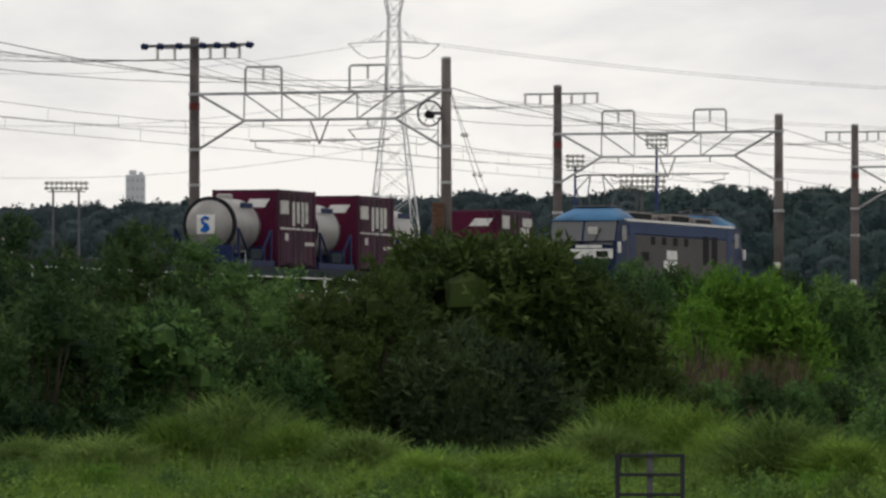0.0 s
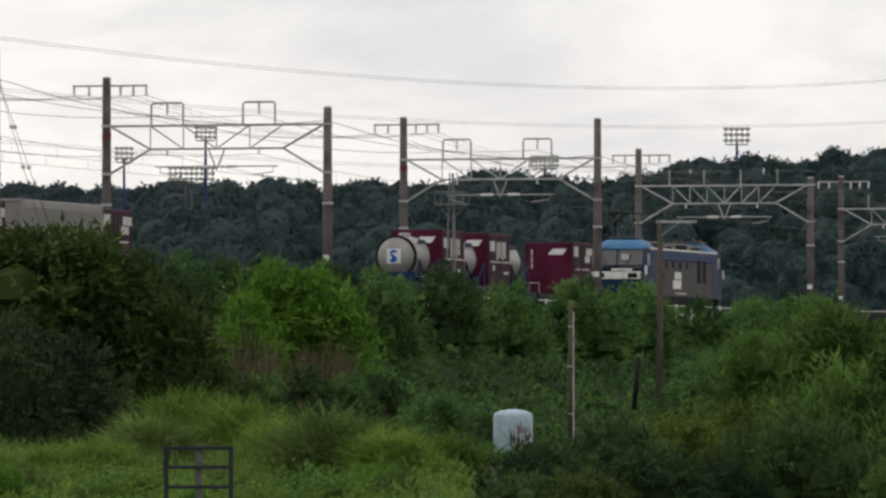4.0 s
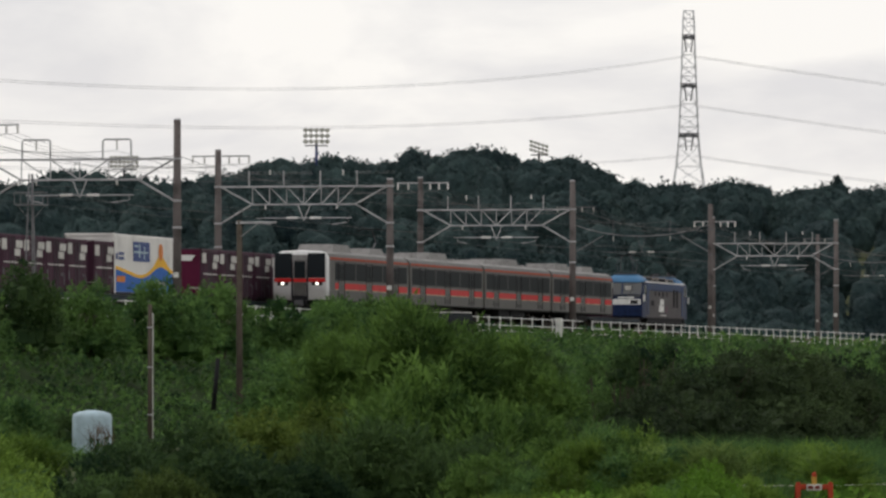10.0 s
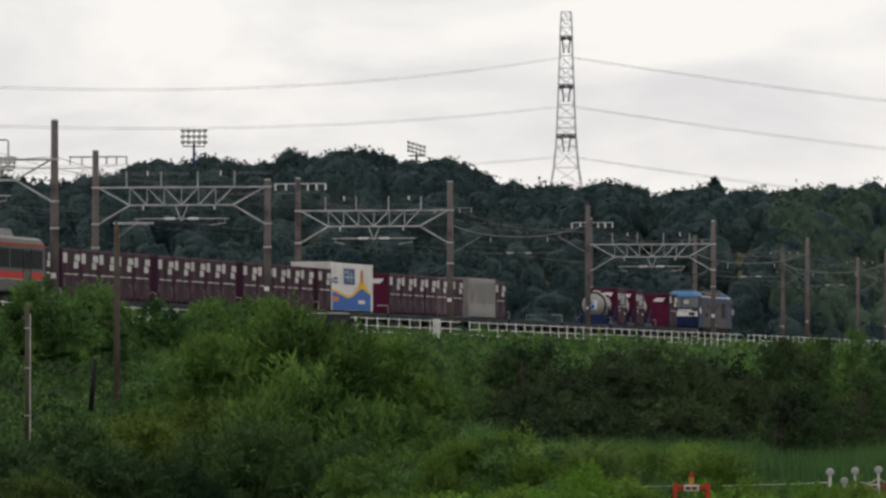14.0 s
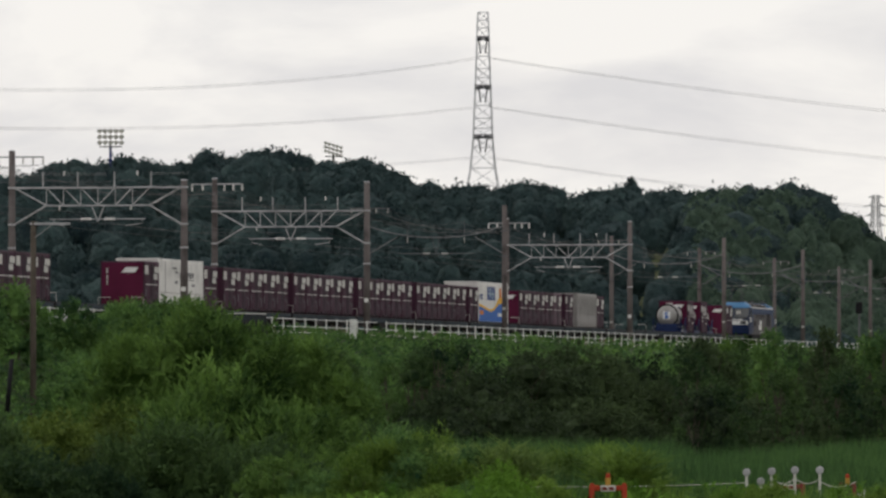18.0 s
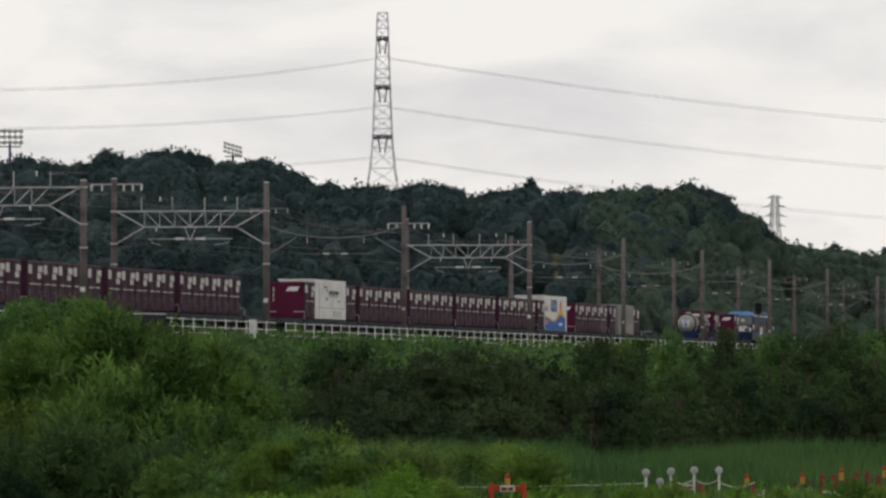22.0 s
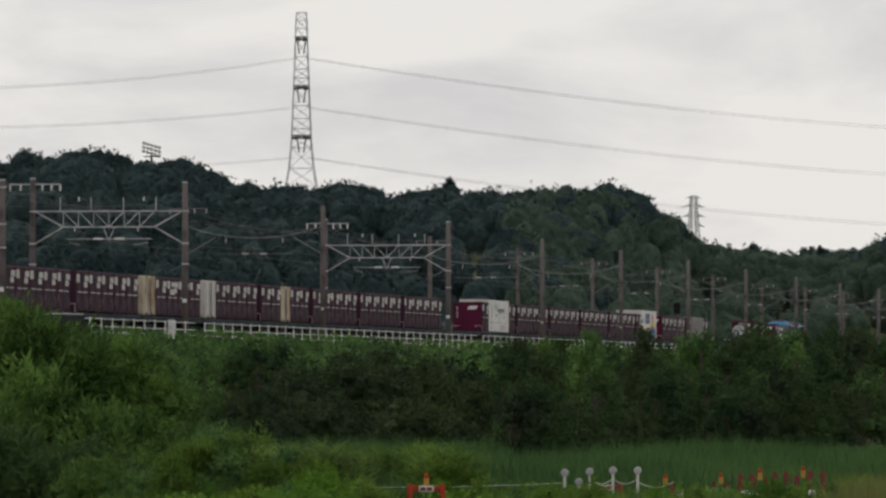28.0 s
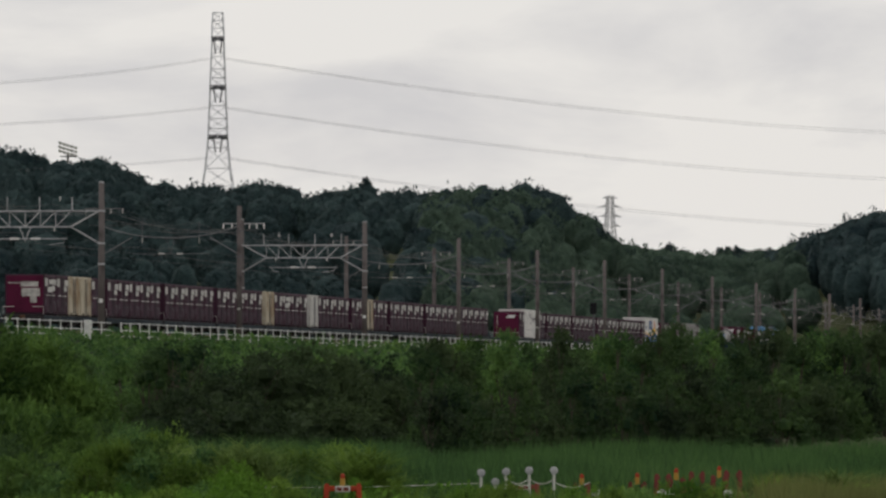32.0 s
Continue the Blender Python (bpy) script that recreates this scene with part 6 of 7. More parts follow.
D, O, BR, V, WI, YE, BN, NI = LEAF_DARK, LEAF_OLIVE, LEAF_BRIGHT, LEAF_VINE, LEAF_WILLOW, LEAF_YELLOW, LEAF_BROWN, LEAF_NIGHT
DARK_L, VINE_L = "dense dark green shrub on the embankment", "vine-covered green shrub on the embankment"
for b, x, w, e, m, leaf, lab in (
        (-60, -68, 220, 366, D, 0.16, DARK_L), (20, -68.5, 150, 384, D, 0.16, DARK_L), (110, -68, 160, 448, D, 0.16, DARK_L), (205, -68, 140, 416, D, 0.16, DARK_L), (268, -67.5, 170, 404, D, 0.16, DARK_L), (345, -68, 150, 422, V, 0.16, VINE_L),
        (420, -69, 150, 466, V, 0.18, VINE_L), (150, -64, 240, 474, D, 0.16, DARK_L), (330, -64, 220, 486, D, 0.16, DARK_L), (20, -64, 220, 470, D, 0.16, DARK_L), (480, -65, 180, 520, V, 0.16, VINE_L), (510, -69, 170, 476, V, 0.18, VINE_L), (90, -62, 300, 520, D, 0.16, DARK_L), (290, -62, 260, 545, V, 0.18, VINE_L),
        (440, -63, 200, 585, D, 0.16, DARK_L), (-60, -62, 260, 560, D, 0.16, DARK_L), (520, -61, 200, 640, V, 0.17, VINE_L),
        (1480, -73, 150, 492, V, 0.2, VINE_L), (1580, -73.5, 170, 496, D, 0.18, DARK_L), (1700, -73, 140, 520, V, 0.2, VINE_L), (1830, -73, 170, 508, V, 0.2, VINE_L),
        (1930, -73, 130, 512, V, 0.2, VINE_L), (2040, -73, 130, 552, V, 0.2, VINE_L), (2130, -73.5, 150, 548, V, 0.2, VINE_L), (2220, -74, 150, 552, V, 0.2, VINE_L), (2290, -74, 110, 578, V, 0.2, VINE_L),
        (1060, -72, 130, 464, D, 0.18, DARK_L), (1130, -73, 130, 466, V, 0.18, VINE_L), (1200, -73.5, 130, 472, D, 0.18, DARK_L), (1290, -74, 120, 474, V, 0.18, VINE_L), (1390, -74, 120, 488, D, 0.18, DARK_L),
        (1450, -74, 100, 498, V, 0.18, VINE_L), (310, -74.3, 90, 488, V, 0.18, VINE_L), (370, -74.4, 90, 490, D, 0.18, DARK_L), (425, -74.4, 70, 492, V, 0.18, VINE_L),
        (2120, -75, 110, 549, V, 0.18, VINE_L), (2190, -75, 100, 551, D, 0.18, DARK_L), (2235, -75, 110, 554, V, 0.18, VINE_L), (2300, -74.2, 90, 580, V, 0.18, VINE_L),
        (1110, -72, 160, 484, D, 0.18, DARK_L)):
    shrub(b, x, w, e - 12, lab, m, leaf)
shrub(845, -61, 620, 398, "large round olive-green willow bush in front of the railway", O, 0.11, 1.0, 19, slim=0.5, ragged=0.08, most=130000, each=11, rise=0.1)
shrub(660, -60, 250, 478, "olive-green side of a willow bush", O, 0.11, 1.0, 7, slim=0.45, ragged=0.1, most=22000, rise=0.1)
shrub(560, -61, 230, 492, "olive-green side of a willow bush", O, 0.11, 1.0, 7, slim=0.45, ragged=0.1, most=22000, rise=0.1)
shrub(1040, -60, 260, 470, "olive-green side of a willow bush", O, 0.11, 1.0, 7, slim=0.45, ragged=0.1, most=22000, rise=0.1)
# The evergreen leaf colour paints the deep shade below the willow.
shrub(820, -58, 480, 590, "low willow growth darkened in leaf colour for shade under a large bush", NI, 0.11, 0.8, 12, slim=0.4, ragged=0.14, most=36000, each=9)
shrub(1305, -68, 350, 484, "bright yellow-green broadleaf bush on the slope", BR, 0.13, 1.2, 11, most=30000, rise=0.15, each=9)
shrub(1235, -66, 150, 512, "bright yellow-green broadleaf bush on the slope", BR, 0.13, 1.1, 5, rise=0.15)


def dead_shrub(b, x, wide, e_top, n=420, low=0.35):
    """Bare dry stems and twigs standing close together."""
    d = at_line(b, x)
    px, py, top = sight(b, d, e_top)
    base = float(bank_height(px)) - 0.05
    w, h = wide * d / STEP, top - base
    root = thing("dead_shrub", Matrix.Translation((px, py, base)), "dry brown dead shrub among green growth", "shrub")
    k = np.clip(rng.normal(0, 0.42, (n, 2)), -1, 1)
    up = h * (1 - 0.35 * np.abs(k[:, 0])) * rng.uniform(0.1, 0.75, n)
    foot = np.stack([k[:, 0] * w * 0.5, k[:, 1] * w * 0.4, up], 1)
    part("brushwood", blades("brushwood", foot, h * rng.uniform(low * 0.5, low, n), np.full(n, 0.035), BN, 0.4), None, root)
    stems = Shape()
    for i in range(7):
        u = (i - 3) / 3 * w * 0.42
        stems.tube((u * 0.6, 0, 0), (u, 0.1 * math.sin(i * 2.1), h * 0.82), 0.022, 5, 0.008)
    part("stem_cluster", stems, BN, root)
    return root


for b, x, w, e in ((1120, -64, 70, 512), (1150, -64, 60, 535), (1220, -65, 80, 596), (1270, -65, 80, 590), (1345, -65, 90, 584), (1400, -65, 80, 590)):
    dead_shrub(b, x, w, e)
for b, w, e, m in ((1190, 120, 648, D), (1265, 120, 660, V), (1340, 120, 652, D), (1410, 120, 664, V), (1470, 110, 668, D)):
    shrub(b, -63.4, w, e, "low green weeds before dry shrubs", m, 0.16)
# growth round the water tank and before the slope
for b, x, w, e, m, leaf, lab in (
        (1560, -58, 170, 718, V, 0.2, "low green weeds at the foot of the slope"), (1640, -60, 150, 740, D, 0.18, "low dark weeds at the foot of the slope"),
        (2060, -52, 190, 632, V, 0.17, "leafy green bush beside an old pole"), (2150, -48, 150, 655, D, 0.16, "leafy dark bush beside an old pole"),
        (1760, -33, 230, 792, D, 0.15, "large-leaved vine thicket in front of the slope"), (1880, -34, 260, 752, D, 0.15, "large-leaved vine thicket in front of the slope"), (1990, -35, 220, 735, YE, 0.13, "yellow-green shrub with pale young leaves"),
        (2110, -36, 180, 722, YE, 0.13, "yellow-green shrub with pale young leaves"), (1960, -31, 260, 800, D, 0.15, "dark leafy thicket in front of the slope"), (2120, -32, 260, 775, O, 0.13, "olive leafy thicket in front of the slope"),
        (1720, -30, 200, 838, D, 0.15, "dark leafy thicket in front of the slope"), (1830, -29, 200, 842, O, 0.14, "olive leafy thicket in front of the slope")):
    shrub(b, x, w, e, lab, m, leaf)
WIL = "feathery light green willow thicket in the field"
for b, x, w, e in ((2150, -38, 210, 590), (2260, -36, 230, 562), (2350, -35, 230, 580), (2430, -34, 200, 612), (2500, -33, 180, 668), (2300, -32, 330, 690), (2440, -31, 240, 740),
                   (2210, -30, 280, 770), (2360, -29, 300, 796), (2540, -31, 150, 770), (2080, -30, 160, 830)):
    # Lower growth takes a darker leaf than the willows above.
    shrub(b, x, w, e, WIL if e < 765 else "lower willow thicket in a darker leaf green", WI if e < 765 else D, 0.12, 1.1, 9, slim=0.3, ragged=0.26, plume=1.7, rise=0.9, most=14000)
shrub(2784, -17.3, 190, 834, "round bright green grassy bush beside reeds", BR, 0.10, 1.0, 6, slim=0.3)
for b, x, w, e, m in ((2400, -26, 200, 812, WI), (2480, -25, 180, 832, V), (2560, -33, 200, 742, V), (2650, -33, 190, 752, D), (2500, -29, 220, 800, WI), (2640, -28, 200, 826, GRASS)):
    shrub(b, x, w, e, "mixed green weeds and brambles before the reeds", m, 0.12, 0.9, 7, slim=0.4, ragged=0.22)
for k in range(44):
    b, d = -40 + k * 37 + random.uniform(-20, 20), (114, 130, 146, 162)[k % 4] + random.uniform(-6, 6)
    e = 675 + (EYE[2] - random.uniform(0.7, 1.0) * (0.8, 0.9, 1.0, 1.1)[k % 4]) * STEP / d
    shrub(b, d * math.sin((b - 784 - AHEAD) / STEP), random.uniform(110, 210), e, "rounded clump of leafy weeds standing in the meadow", (WI, GRASS, BR, V, GRASS, WI, GRASS)[(k * 5) % 7], 0.15, 1.0, 6, slim=0.34, ragged=0.22, most=5200, plume=1.25)
for k in range(8):
    b, d = 2540 + k * 27 + random.uniform(-15, 15), (118, 128, 138)[k % 3]
    e = (812, 786, 764)[k % 3] + random.uniform(-12, 14) + max(0, b - 2900) * 0.12
    shrub(b, d * math.sin((b - 784 - AHEAD) / STEP), random.uniform(90, 150), e, "rough clump of brambles and weeds beside the reeds", (GRASS, V, WI, GRASS, V)[(k * 3) % 5], 0.13, 1.0, 6, slim=0.34, ragged=0.22, most=5200, plume=1.4)
for k in range(20):
    b = 2600 + k * 66 + random.uniform(-22, 22)
    shrub(b, 103 * math.sin((b - 784 - AHEAD) / STEP), random.uniform(60, 120), random.uniform(850, 872), "small leafy yellow-green weeds at the field's edge", (BR, GRASS, V)[k % 3], 0.09, 1.0, 5, slim=0.4, ragged=0.22, most=3500, plume=1.3)
for k in range(9):
    b = 3392 + k * 39 + random.uniform(-12, 12)
    shrub(b, 107 * math.sin((b - 784 - AHEAD) / STEP), random.uniform(40, 70), random.uniform(852, 866), "leafy green weeds round faded barricades", (V, BR, WI)[k % 3], 0.08, 0.9, 4, slim=0.4, ragged=0.24, most=2500, plume=1.5)
for k in range(26):
    b, d = -30 + k * 64 + random.uniform(-28, 28), random.uniform(108, 134)
    e = 675 + (EYE[2] - random.uniform(0.75, 1.05)) * STEP / d
    shrub(b, d * math.sin((b - 784 - AHEAD) / STEP), random.uniform(70, 150), e, "low leafy clump of weeds in the meadow", (GRASS, V, GRASS, BR, GRASS_PALE)[k % 5], 0.11, 1.0, 6, slim=0.36, ragged=0.24, most=4200, plume=1.5)
# shrubs along the far slope, dark clump and tree line
for k in range(26):
    b = 2330 + k * 62 + random.uniform(-20, 20)
    shrub(b, -62 + random.uniform(-3, 3), random.uniform(80, 150), 628 + random.uniform(-18, 26) - (12 if k > 12 else 0),
          "mixed green shrub at the foot of the embankment", (V, D, WI, D)[k % 4], 0.2, 0.8, 6, most=5000)
for b, x, w, e in ((2680, -44, 90, 604), (2720, -43, 80, 612), (2640, -45, 120, 640)):
    shrub(b, x, w, e, "small dark upright tree by the slope", D, 0.18, 1.0, 5, name="tree", category="tree")
for b, x, w, e in ((2760, -37, 190, 648), (2850, -36, 230, 622), (2940, -35, 220, 610), (3030, -35, 190, 622), (2700, -36, 170, 690), (2800, -33, 260, 706), (2960, -32, 260, 700), (3080, -33, 160, 668)):
    shrub(b, x, w, e, "spreading dark evergreen tree with flat layers", NI, 0.15, 1.0, 10, name="tree", category="tree", ragged=0.12, plume=0.4, most=16000, rise=-0.15, each=8)
for k in range(19):
    b = 3120 + k * 47 + random.uniform(-12, 12)
    e = 602 + random.uniform(-18, 18) + (10 if k < 3 else 0) - (10 if k > 8 else 0)
    shrub(b, -27 + random.uniform(-1.5, 1.5), random.uniform(80, 135), e, "dark green tree in a row at the field's edge", (D, NI, D, V)[k % 4], 0.12, 0.85, 7, most=8000, name="tree", category="tree", ragged=0.22, plume=1.5)
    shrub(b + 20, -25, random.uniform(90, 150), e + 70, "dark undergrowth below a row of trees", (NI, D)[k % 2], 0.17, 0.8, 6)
for b, w, e in ((3490, 70, 598), (3545, 60, 590), (3590, 80, 600), (3640, 60, 584), (3700, 90, 592), (3760, 100, 596), (3830, 110, 594), (3900, 100, 590), (3960, 110, 594)):
    shrub(b, -30, w, e, "slim dark green tree behind a row of trees", D, 0.19, 0.9, 6, most=7000, name="tree", category="tree", ragged=0.22, plume=1.7)


def sward(name, b0, b1, d0, d1, n, low, high, width, material, label, lean=0.22, patch=0.25):
    """Grass over a stretch of field, in uneven drifts."""
    b = rng.uniform(b0, b1, n)
    d = np.sqrt(rng.uniform(d0 * d0, d1 * d1, n))
    a = (b - 784 - AHEAD) / STEP
    x, y = d * np.sin(a), d * np.cos(a)
    keep = x > -67
    x, y, b = x[keep], y[keep], b[keep]
    drift = 0.5 + 0.5 * np.sin(x * patch + 1.7 * np.sin(y * patch * 0.6)) * np.cos(y * patch * 1.2 + x * 0.05)
    h = low + (high - low) * drift * rng.uniform(0.5, 1.0, len(x)) + rng.uniform(0, 0.12, len(x))
    return stuff(name, blades(name, np.stack([x, y, np.full(len(x), -0.05)], 1), h, width * rng.uniform(0.6, 1.5, len(x)), material, lean), label, "grass")


sward("meadow_grass", -80, 1640, 104, 205, 42000, 0.35, 0.85, 0.05, GRASS, "tall uneven green meadow grass")
sward("tall_meadow_grass", -80, 1560, 140, 190, 12000, 0.4, 1.6, 0.055, GRASS_PALE, "tall waving pale green grass before the bushes", 0.3, 0.5)
sward("rough_meadow_grass", -80, 1600, 116, 150, 22000, 0.35, 1.2, 0.05, GRASS, "rough green grass standing in drifts", 0.3, 0.62)
sward("meadow_seed_heads", -80, 700, 104, 130, 2500, 0.5, 1.0, 0.04, SEED, "dry pale seed heads in the meadow", 0.3)
sward("reed_bed", 2600, 4000, 128, 200, 60000, 0.55, 1.2, 0.055, REED, "dense green reeds in a wet field", 0.26, 0.8)
sward("tall_reed_weeds", 2560, 3120, 140, 185, 12000, 0.6, 1.35, 0.06, REED, "tall green grassy weeds beside the reeds", 0.22, 0.5)
sward("front_weeds", 2380, 4000, 92, 112, 25000, 0.55, 1.02, 0.05, GRASS, "low yellowish weeds in front of the reeds")
sward("dry_grass", 3730, 4000, 92, 115, 7000, 0.9, 1.4, 0.035, SEED, "dry pale grass at the field's edge")


def weeds(name, b0, b1, d0, d1, n, z0, z1, leaf, material, label):
    b, d = rng.uniform(b0, b1, n), np.sqrt(rng.uniform(d0 * d0, d1 * d1, n))
    a = (b - 784 - AHEAD) / STEP
    x, y = d * np.sin(a), d * np.cos(a)
    clump = 0.5 + 0.5 * np.sin(x * 0.9) * np.cos(y * 0.7 + x * 0.3)
    z = z0 + (z1 - z0) * clump * rng.uniform(0.3, 1, n)
    return stuff(name, flakes(name, np.stack([x, y, z], 1), np.tile(np.array([0, -0.6, 0.8]), (n, 1)), leaf * rng.uniform(0.6, 1.4, n), material, 0.45), label, "weeds")


weeds("meadow_weeds", -80, 1640, 104, 185, 16000, 0.3, 1.15, 0.12, WI, "leafy green weeds in the meadow")
weeds("yellow_meadow_weeds", -80, 1640, 104, 150, 8000, 0.3, 1.2, 0.10, GRASS, "leafy yellow-green weeds in the meadow")
weeds("field_weeds", 2500, 4000, 92, 112, 14000, 0.3, 1.0, 0.10, BR, "leafy bright green weeds at the field's edge")


def tuft(b, d, wide, e_top, label, material, n=2600):
    px, py, tall = sight(b, d, e_top)
    tall = max(0.5, tall * 1.06)
    w = wide * d / STEP
    k = rng.normal(0, 1, (n, 2))
    k = k / np.maximum(1, np.linalg.norm(k, axis=1, keepdims=True)) * np.sqrt(rng.uniform(0, 1, (n, 1)))
    base = np.concatenate([k * w * 0.36, np.full((n, 1), -0.05)], 1)
    h = tall * (1 - 0.45 * (k ** 2).sum(1)) * rng.uniform(0.35, 1.08, n)
    a = rng.uniform(0, 6.28, n)
    side = np.stack([np.cos(a), np.sin(a), np.zeros(n)], 1) * 0.024
    bow = base + np.stack([k[:, 0] * h * 0.25 + rng.normal(0, 0.08, n), k[:, 1] * h * 0.25 + rng.normal(0, 0.08, n), h * 0.8], 1)
    tip = base + np.stack([k[:, 0] * h * 0.62 + rng.normal(0, 0.3, n), k[:, 1] * h * 0.62 + rng.normal(0, 0.3, n), h * rng.uniform(0.75, 1.02, n)], 1)
    v = np.concatenate([np.stack([base - side, base + side, bow], 1), np.stack([bow - side, bow + side, tip], 1)])
    ob = new("grass_tuft", quads("grass_tuft", v, material))
    ob.location = (px, py, 0)
    return tagged(ob, label, "grass tuft")


MOUND = "grassy mound of tall arching pampas blades in the meadow"
for b, d, w, e, m in ((415, 160, 300, 678, GRASS_PALE), (310, 157, 190, 722, GRASS), (525, 156, 230, 726, GRASS), (640, 150, 190, 744, GRASS_PALE), (1130, 166, 250, 684, GRASS), (1060, 150, 210, 730, GRASS_PALE),
                      (1225, 164, 210, 700, GRASS), (1385, 140, 270, 718, GRASS_PALE), (1290, 150, 210, 738, GRASS), (1490, 138, 170, 756, GRASS), (1580, 145, 170, 764, GRASS), (60, 152, 260, 756, GRASS_PALE), (185, 150, 240, 750, GRASS_PALE),
                      (750, 140, 200, 782, GRASS), (880, 140, 220, 786, GRASS), (980, 142, 200, 776, GRASS)):
    tuft(b, d, w, e, MOUND, m, 4000)
for k in range(17):
    b = 2590 + k * 31 + random.uniform(-10, 10)
    tuft(b, 128 + 7 * (k * 5 % 7), random.uniform(90, 150), 772 + 5 * (k * 3 % 7) + max(0, b - 2950) * 0.1, "clump of tall green grassy weeds before the reeds", (GRASS, GRASS_PALE)[k % 2], 1800)
for b, d, w, h, m in ((2700, 150, 90, 790, GRASS), (3480, 104, 80, 862, GRASS), (3740, 110, 110, 838, GRASS), (3860, 108, 120, 826, GRASS_PALE)):
    tuft(b, d, w, h, "rounded tuft of tall arching grass", m)

# ---- small things in the field ----
# plain frame of a board turned away
fx, fy, fz = sight(1150, 103, 793)
fr = thing("board_frame", Matrix.Translation((fx, fy, 0)) @ pose(0, 0, 0, 0, 0, 17), "bare dark metal frame of a board in the grass", "frame")
for x in (-0.49, 0.49):
    part("side_post", Shape().box(x - 0.035, -0.03, -0.1, x + 0.035, 0.03, fz, 0.006), DARK_STEEL, fr)
part("centre_post", Shape().box(-0.05, 0.03, -0.2, 0.05, 0.09, fz + 0.02, 0.008), GALV_OLD, fr, "grey square steel post")
for z in (fz - 0.03, fz - 0.32, fz - 0.62, fz - 0.9):
    part("cross_bar", Shape().box(-0.49, -0.02, z - 0.025, 0.49, 0.02, z + 0.025, 0.005), DARK_STEEL, fr)

tx, ty, tz = sight(1706, at_line(1706, -55), 729)
tank_r = 35 * at_line(1706, -55) / STEP
tk = thing("water_tank", Matrix.Translation((tx, ty, 0.0)), "pale blue plastic water tank among weeds", "water tank")
part("shell", Shape().spin([(0, tank_r * 0.96), (0.02, tank_r), (0.88, tank_r), (0.94, tank_r * 0.93), (0.985, tank_r * 0.62), (1.0, tank_r * 0.3)], (0, 0, 0), (0, 0, tz), 28), SKY_BLUE, tk, smooth=True)
part("lid", Shape().spin([(0, tank_r * 0.3), (1, tank_r * 0.28)], (0, 0, tz), (0, 0, tz + 0.02), 18), SKY_BLUE, tk)
for z in (0.3, 0.55, 0.8):
    part("hoop", Shape().spin([(0, tank_r * 1.015), (1, tank_r * 1.015)], (0, 0, z * tz), (0, 0, z * tz + 0.03), 28), SKY_BLUE, tk)
dead_shrub(1722, -53.6, 56, 738, 130, 0.3)
for b, e in ((1650, 790), (1690, 800), (1735, 796), (1780, 786)):
    shrub(b, -52.5, 90, e, "leafy green weeds round a water tank", (D, V)[b % 4 // 2], 0.15, 1.0, 5)


def old_pole(b, x, e_top, r, material, label, lean=0.0, base=None, name="utility_pole"):
    d = at_line(b, x)
    px, py, top = sight(b, d, e_top)
    z0 = float(bank_height(px)) - 0.3 if base is None else base
    root = thing(name, Matrix.Translation((px, py, z0)), label, "pole")
    part("shaft", Shape().tube((0, 0, 0), (lean, 0, top - z0), r, 10, r * 0.85), material, root, smooth=True)
    return root, top - z0


pp, hh = old_pole(1808, -60, 541, 0.085, BARK, "slim grey concrete pole with a white conduit")
part("conduit", Shape().tube((0.105, 0.0, 0), (0.105, 0.0, hh - 0.3), 0.022, 6), WHITE_WORN, pp, "white conduit")
for z in (0.3, 0.6, 0.85):
    part("clamp", Shape().spin([(0, 0.1), (1, 0.1)], (0, 0, hh * z), (0, 0, hh * z + 0.05), 10), GALV, pp)
pp, hh = old_pole(1966, -64, 392, 0.13, BARK, "tall brown wooden pole with a crossbar")
part("crossbar", Shape().box(-0.12, -0.1, hh - 0.15, 1.5, -0.02, hh - 0.06, 0.01), GALV, pp)
part("crossbar_stay", Shape().tube((0, -0.06, hh - 0.7), (0.8, -0.06, hh - 0.12), 0.02, 5), GALV, pp)
old_pole(1920, -55, 636, 0.085, BLACK, "short dark leaning post", lean=0.16, base=1.6, name="marker_post")

cb = thing("trackside_cabinet", Matrix.Translation((-75.6, 75.6 / math.tan((AHEAD + 784 - 2531) / STEP), 5.05)), "white trackside equipment cabinet by the fence", "cabinet")
part("body", Shape().box(-0.16, -0.18, 0, 0.16, 0.18, 1.05, 0.02), WHITE, cb)
part("door", Shape().box(0.162, -0.14, 0.12, 0.175, 0.14, 0.95, 0.005), WHITE_WORN, cb)
part("roof", Shape().box(-0.19, -0.21, 1.052, 0.19, 0.21, 1.1, 0.015), WHITE, cb)
cr = thing("parked_van", Matrix.Translation((-74.9, 74.9 / math.tan((AHEAD + 784 - 2340) / STEP), 4.78)) @ pose(0, 0, 0, 0, 0, -14), "small dark van half hidden by vines on the bank", "vehicle")
part("body", Shape().loft([[(-0.72, y, 0.3), (0.72, y, 0.3), (0.72, y, z), (-0.72, y, z)] for y, z in ((-1.5, 0.9), (-1.4, 1.0), (1.4, 1.0), (1.5, 0.95))]), BLACK, cr)
part("roof", Shape().box(-0.62, -0.9, 1.34, 0.62, 1.3, 1.4, 0.03), WHITE_WORN, cr)
part("windscreen", Shape().add([(-0.68, -1.3, 1.0), (0.68, -1.3, 1.0), (0.6, -0.9, 1.35), (-0.6, -0.9, 1.35), (-0.68, 1.3, 1.0), (0.68, 1.3, 1.0), (0.6, 1.28, 1.35), (-0.6, 1.28, 1.35)],
                               [(0, 1, 2, 3), (4, 7, 6, 5), (1, 5, 6, 2), (0, 3, 7, 4), (3, 2, 6, 7), (0, 4, 5, 1)]), PANE, cr)
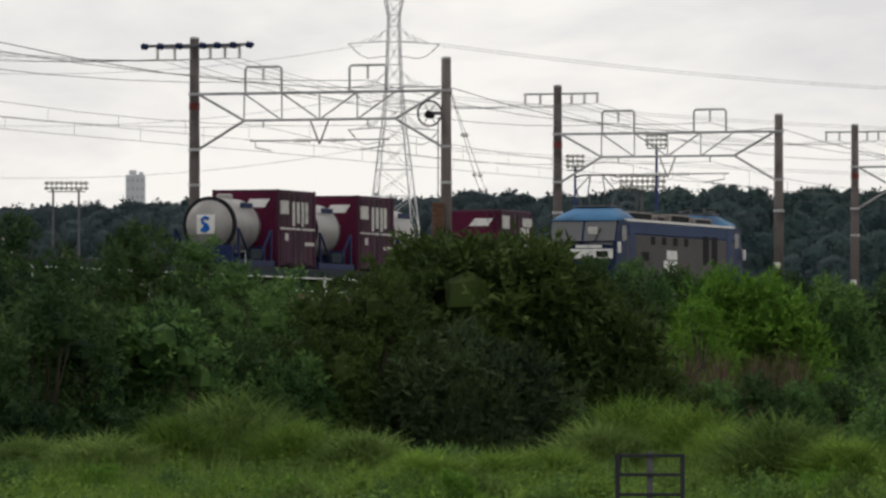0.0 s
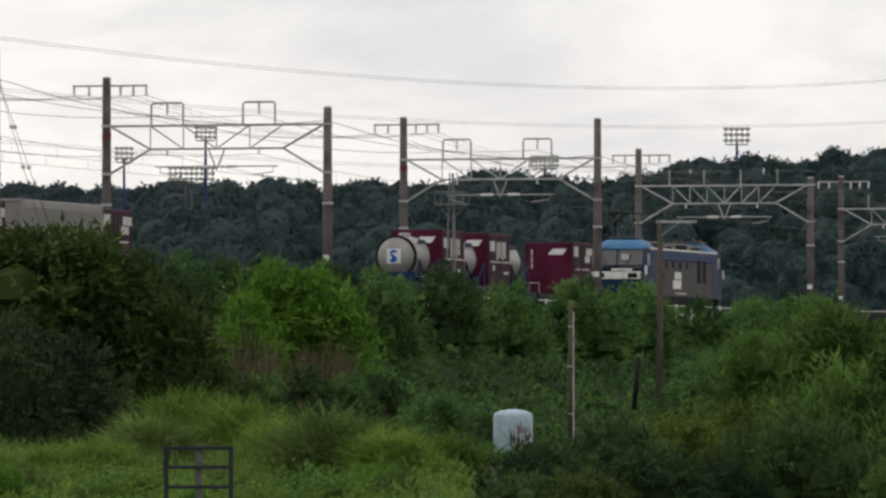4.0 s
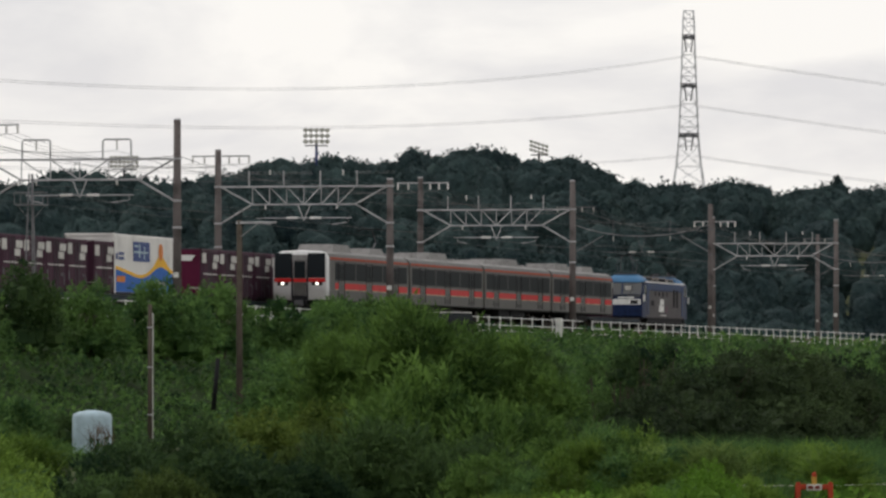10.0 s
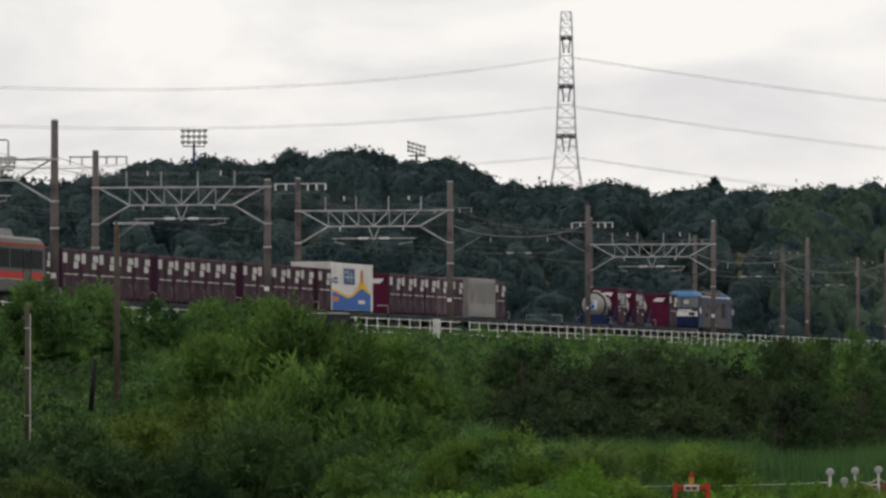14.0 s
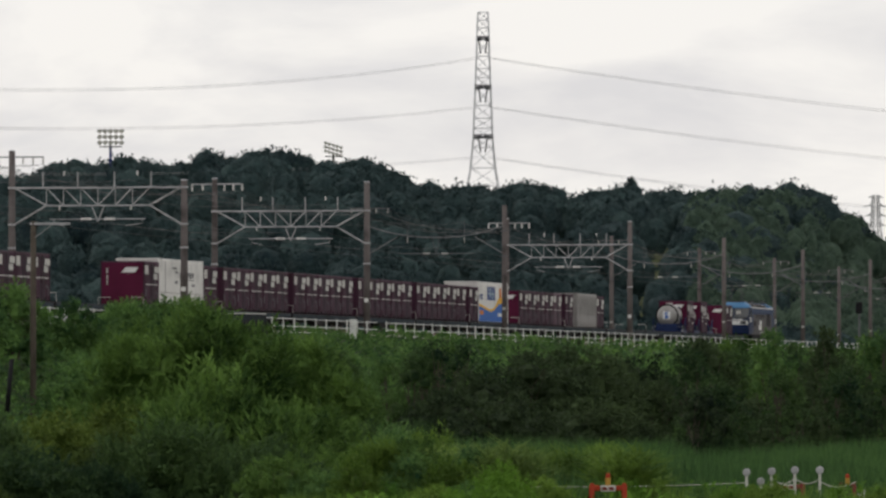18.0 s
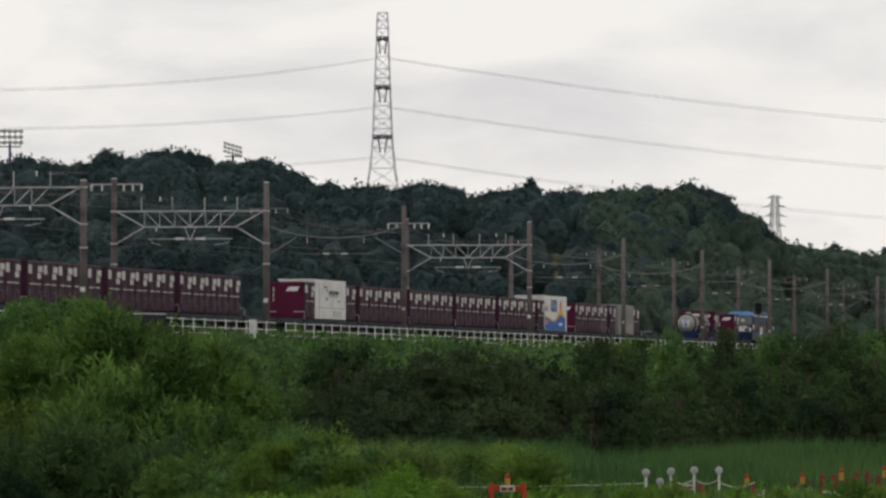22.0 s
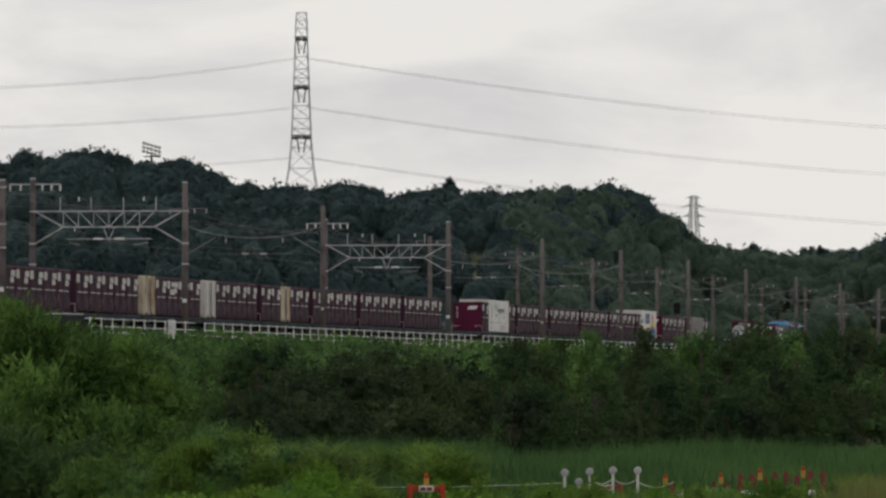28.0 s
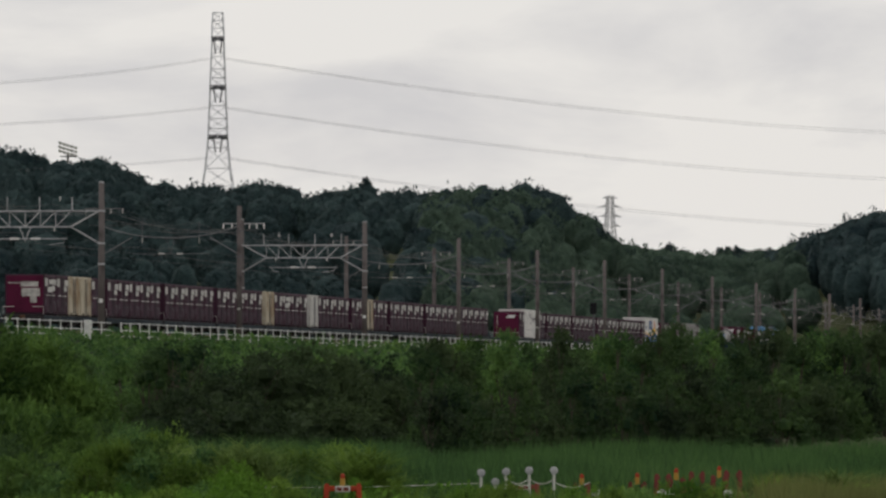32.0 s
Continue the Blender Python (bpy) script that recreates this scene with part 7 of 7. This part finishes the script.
for s in (-1, 1):
    for y in (-1.0, 1.0):
        part("wheel", Shape().spin([(0, 0.2), (0.2, 0.28), (0.8, 0.28), (1, 0.2)], (s * 0.6, y, 0.28), (s * 0.74, y, 0.28), 14), BLACK, cr)


def barricade(b, d, e_top, wide, color, label, lamp=True):
    px, py, top = sight(b, d, e_top)
    root = thing("barricade", Matrix.Translation((px, py, 0)) @ pose(0, 0, 0, 0, 0, random.uniform(5, 20)), label, "barricade", "barricades in the field")
    w = wide * d / STEP / 2
    for s in (-1, 1):
        part("leg", Shape().path([(s * w, -0.25, 0), (s * w * 0.86, -0.02, top - 0.05), (s * w, 0.25, 0)], 0.042, 6), color, root)
        part("shoulder", Shape().box(s * w * 0.42, -0.025, top - 0.13, s * w * 0.98, 0.025, top - 0.05, 0.012), color, root)
    if wide > 40:
        part("board", Shape().box(-w * 0.4, -0.04, top - 0.14, w * 0.4, 0.0, top - 0.05, 0.008), WHITE_WORN, root)
        part("lettering", Shape().box(-w * 0.34, -0.046, top - 0.12, -w * 0.05, -0.04, top - 0.07).box(w * 0.02, -0.046, top - 0.12, w * 0.3, -0.04, top - 0.07), RED_BROWN, root)
    part("lower_bar", Shape().tube((-w, 0, top * 0.5), (w, 0, top * 0.5), 0.025, 6), color, root)
    if lamp:
        lp = part("lamp_stem", Shape().tube((0, 0, top - 0.06), (0, 0, top + 0.06), 0.038, 8), AMBER, root)
        part("lamp_cap", Shape().spin([(0, 0.034), (0.5, 0.038), (1, 0.02)], (0, 0, top + 0.06), (0, 0, top + 0.13), 10), RED_ORANGE, lp)
    return root


barricade(2982, 99, 853, 66, RED_ORANGE, "orange pipe barricade with a white board")
barricade(3300, 116, 852, 60, RED_BROWN, "faded red barricade behind white markers", False)
for b, e, lampy in ((3405, 848, True), (3503, 846, True), (3548, 832, False), (3572, 838, True), (3608, 828, False), (3648, 834, True), (3672, 826, False)):
    barricade(b, 114 + random.uniform(-3, 3), e + 4, random.uniform(22, 30), RED_BROWN, "faded red barricade with a red warning lamp" if lampy else "faded red barricade in the weeds", lampy)
for b, e in ((3227, 836), (3252, 852), (3271, 834), (3312, 832), (3356, 832)):
    px, py, top = sight(b, 112, e)
    dl = thing("marker_post", Matrix.Translation((px, py, 0)), "white marker post with a round reflector", "marker", "marker posts on a chain")
    part("post", Shape().tube((0, 0, 0), (0, 0, top - 0.06), 0.022, 8), WHITE_WORN, dl)
    part("reflector", Shape().spin([(0, 0.05), (0.2, 0.064), (0.8, 0.064), (1, 0.05)], (0, -0.03, top), (0, 0.03, top), 18), GALV, dl, "pale round reflector")
for b0, b1, e in ((3271, 3312, 846), (3312, 3356, 846), (3356, 3420, 852)):
    line("chain", sight(b0, 112, e), sight(b1, 112, e), 0.09, 0.008, WHITE_WORN, "pale sagging chain between markers", 8)
line("rope", sight(2820, 120, 861), sight(3230, 113, 854), 0.03, 0.006, WHITE_WORN, "thin pale rope strung across the weeds", 10)
for b in (3430, 3545, 3560, 3600, 3662):
    px, py, _ = sight(b, 110)
    bag = thing("sandbag", Matrix.Translation((px, py, 0.0)), "white weighted bag at a barricade's foot", "bag")
    part("bag", Shape().spin([(0, 0.02), (0.15, 0.06), (0.5, 0.075), (0.85, 0.06), (1, 0.02)], (0, 0, 0.72), (0.02, 0, 0.86), 10), WHITE, bag, smooth=True)


def motions():
    times = (0.0, 4.0, 8.0, 12.0, 16.0, 20.0, 24.0, 28.0, 32.0)
    for ob, along, z in moving_freight:
        walk(ob, [(t, pose(FAR_TRACK, freight_place(t) + along, RAIL + z)) for t in times])
    for ob, along in moving_commuter:
        walk(ob, [(t, pose(NEAR_TRACK, commuter_place(t) + along, RAIL)) for t in times])


motions()
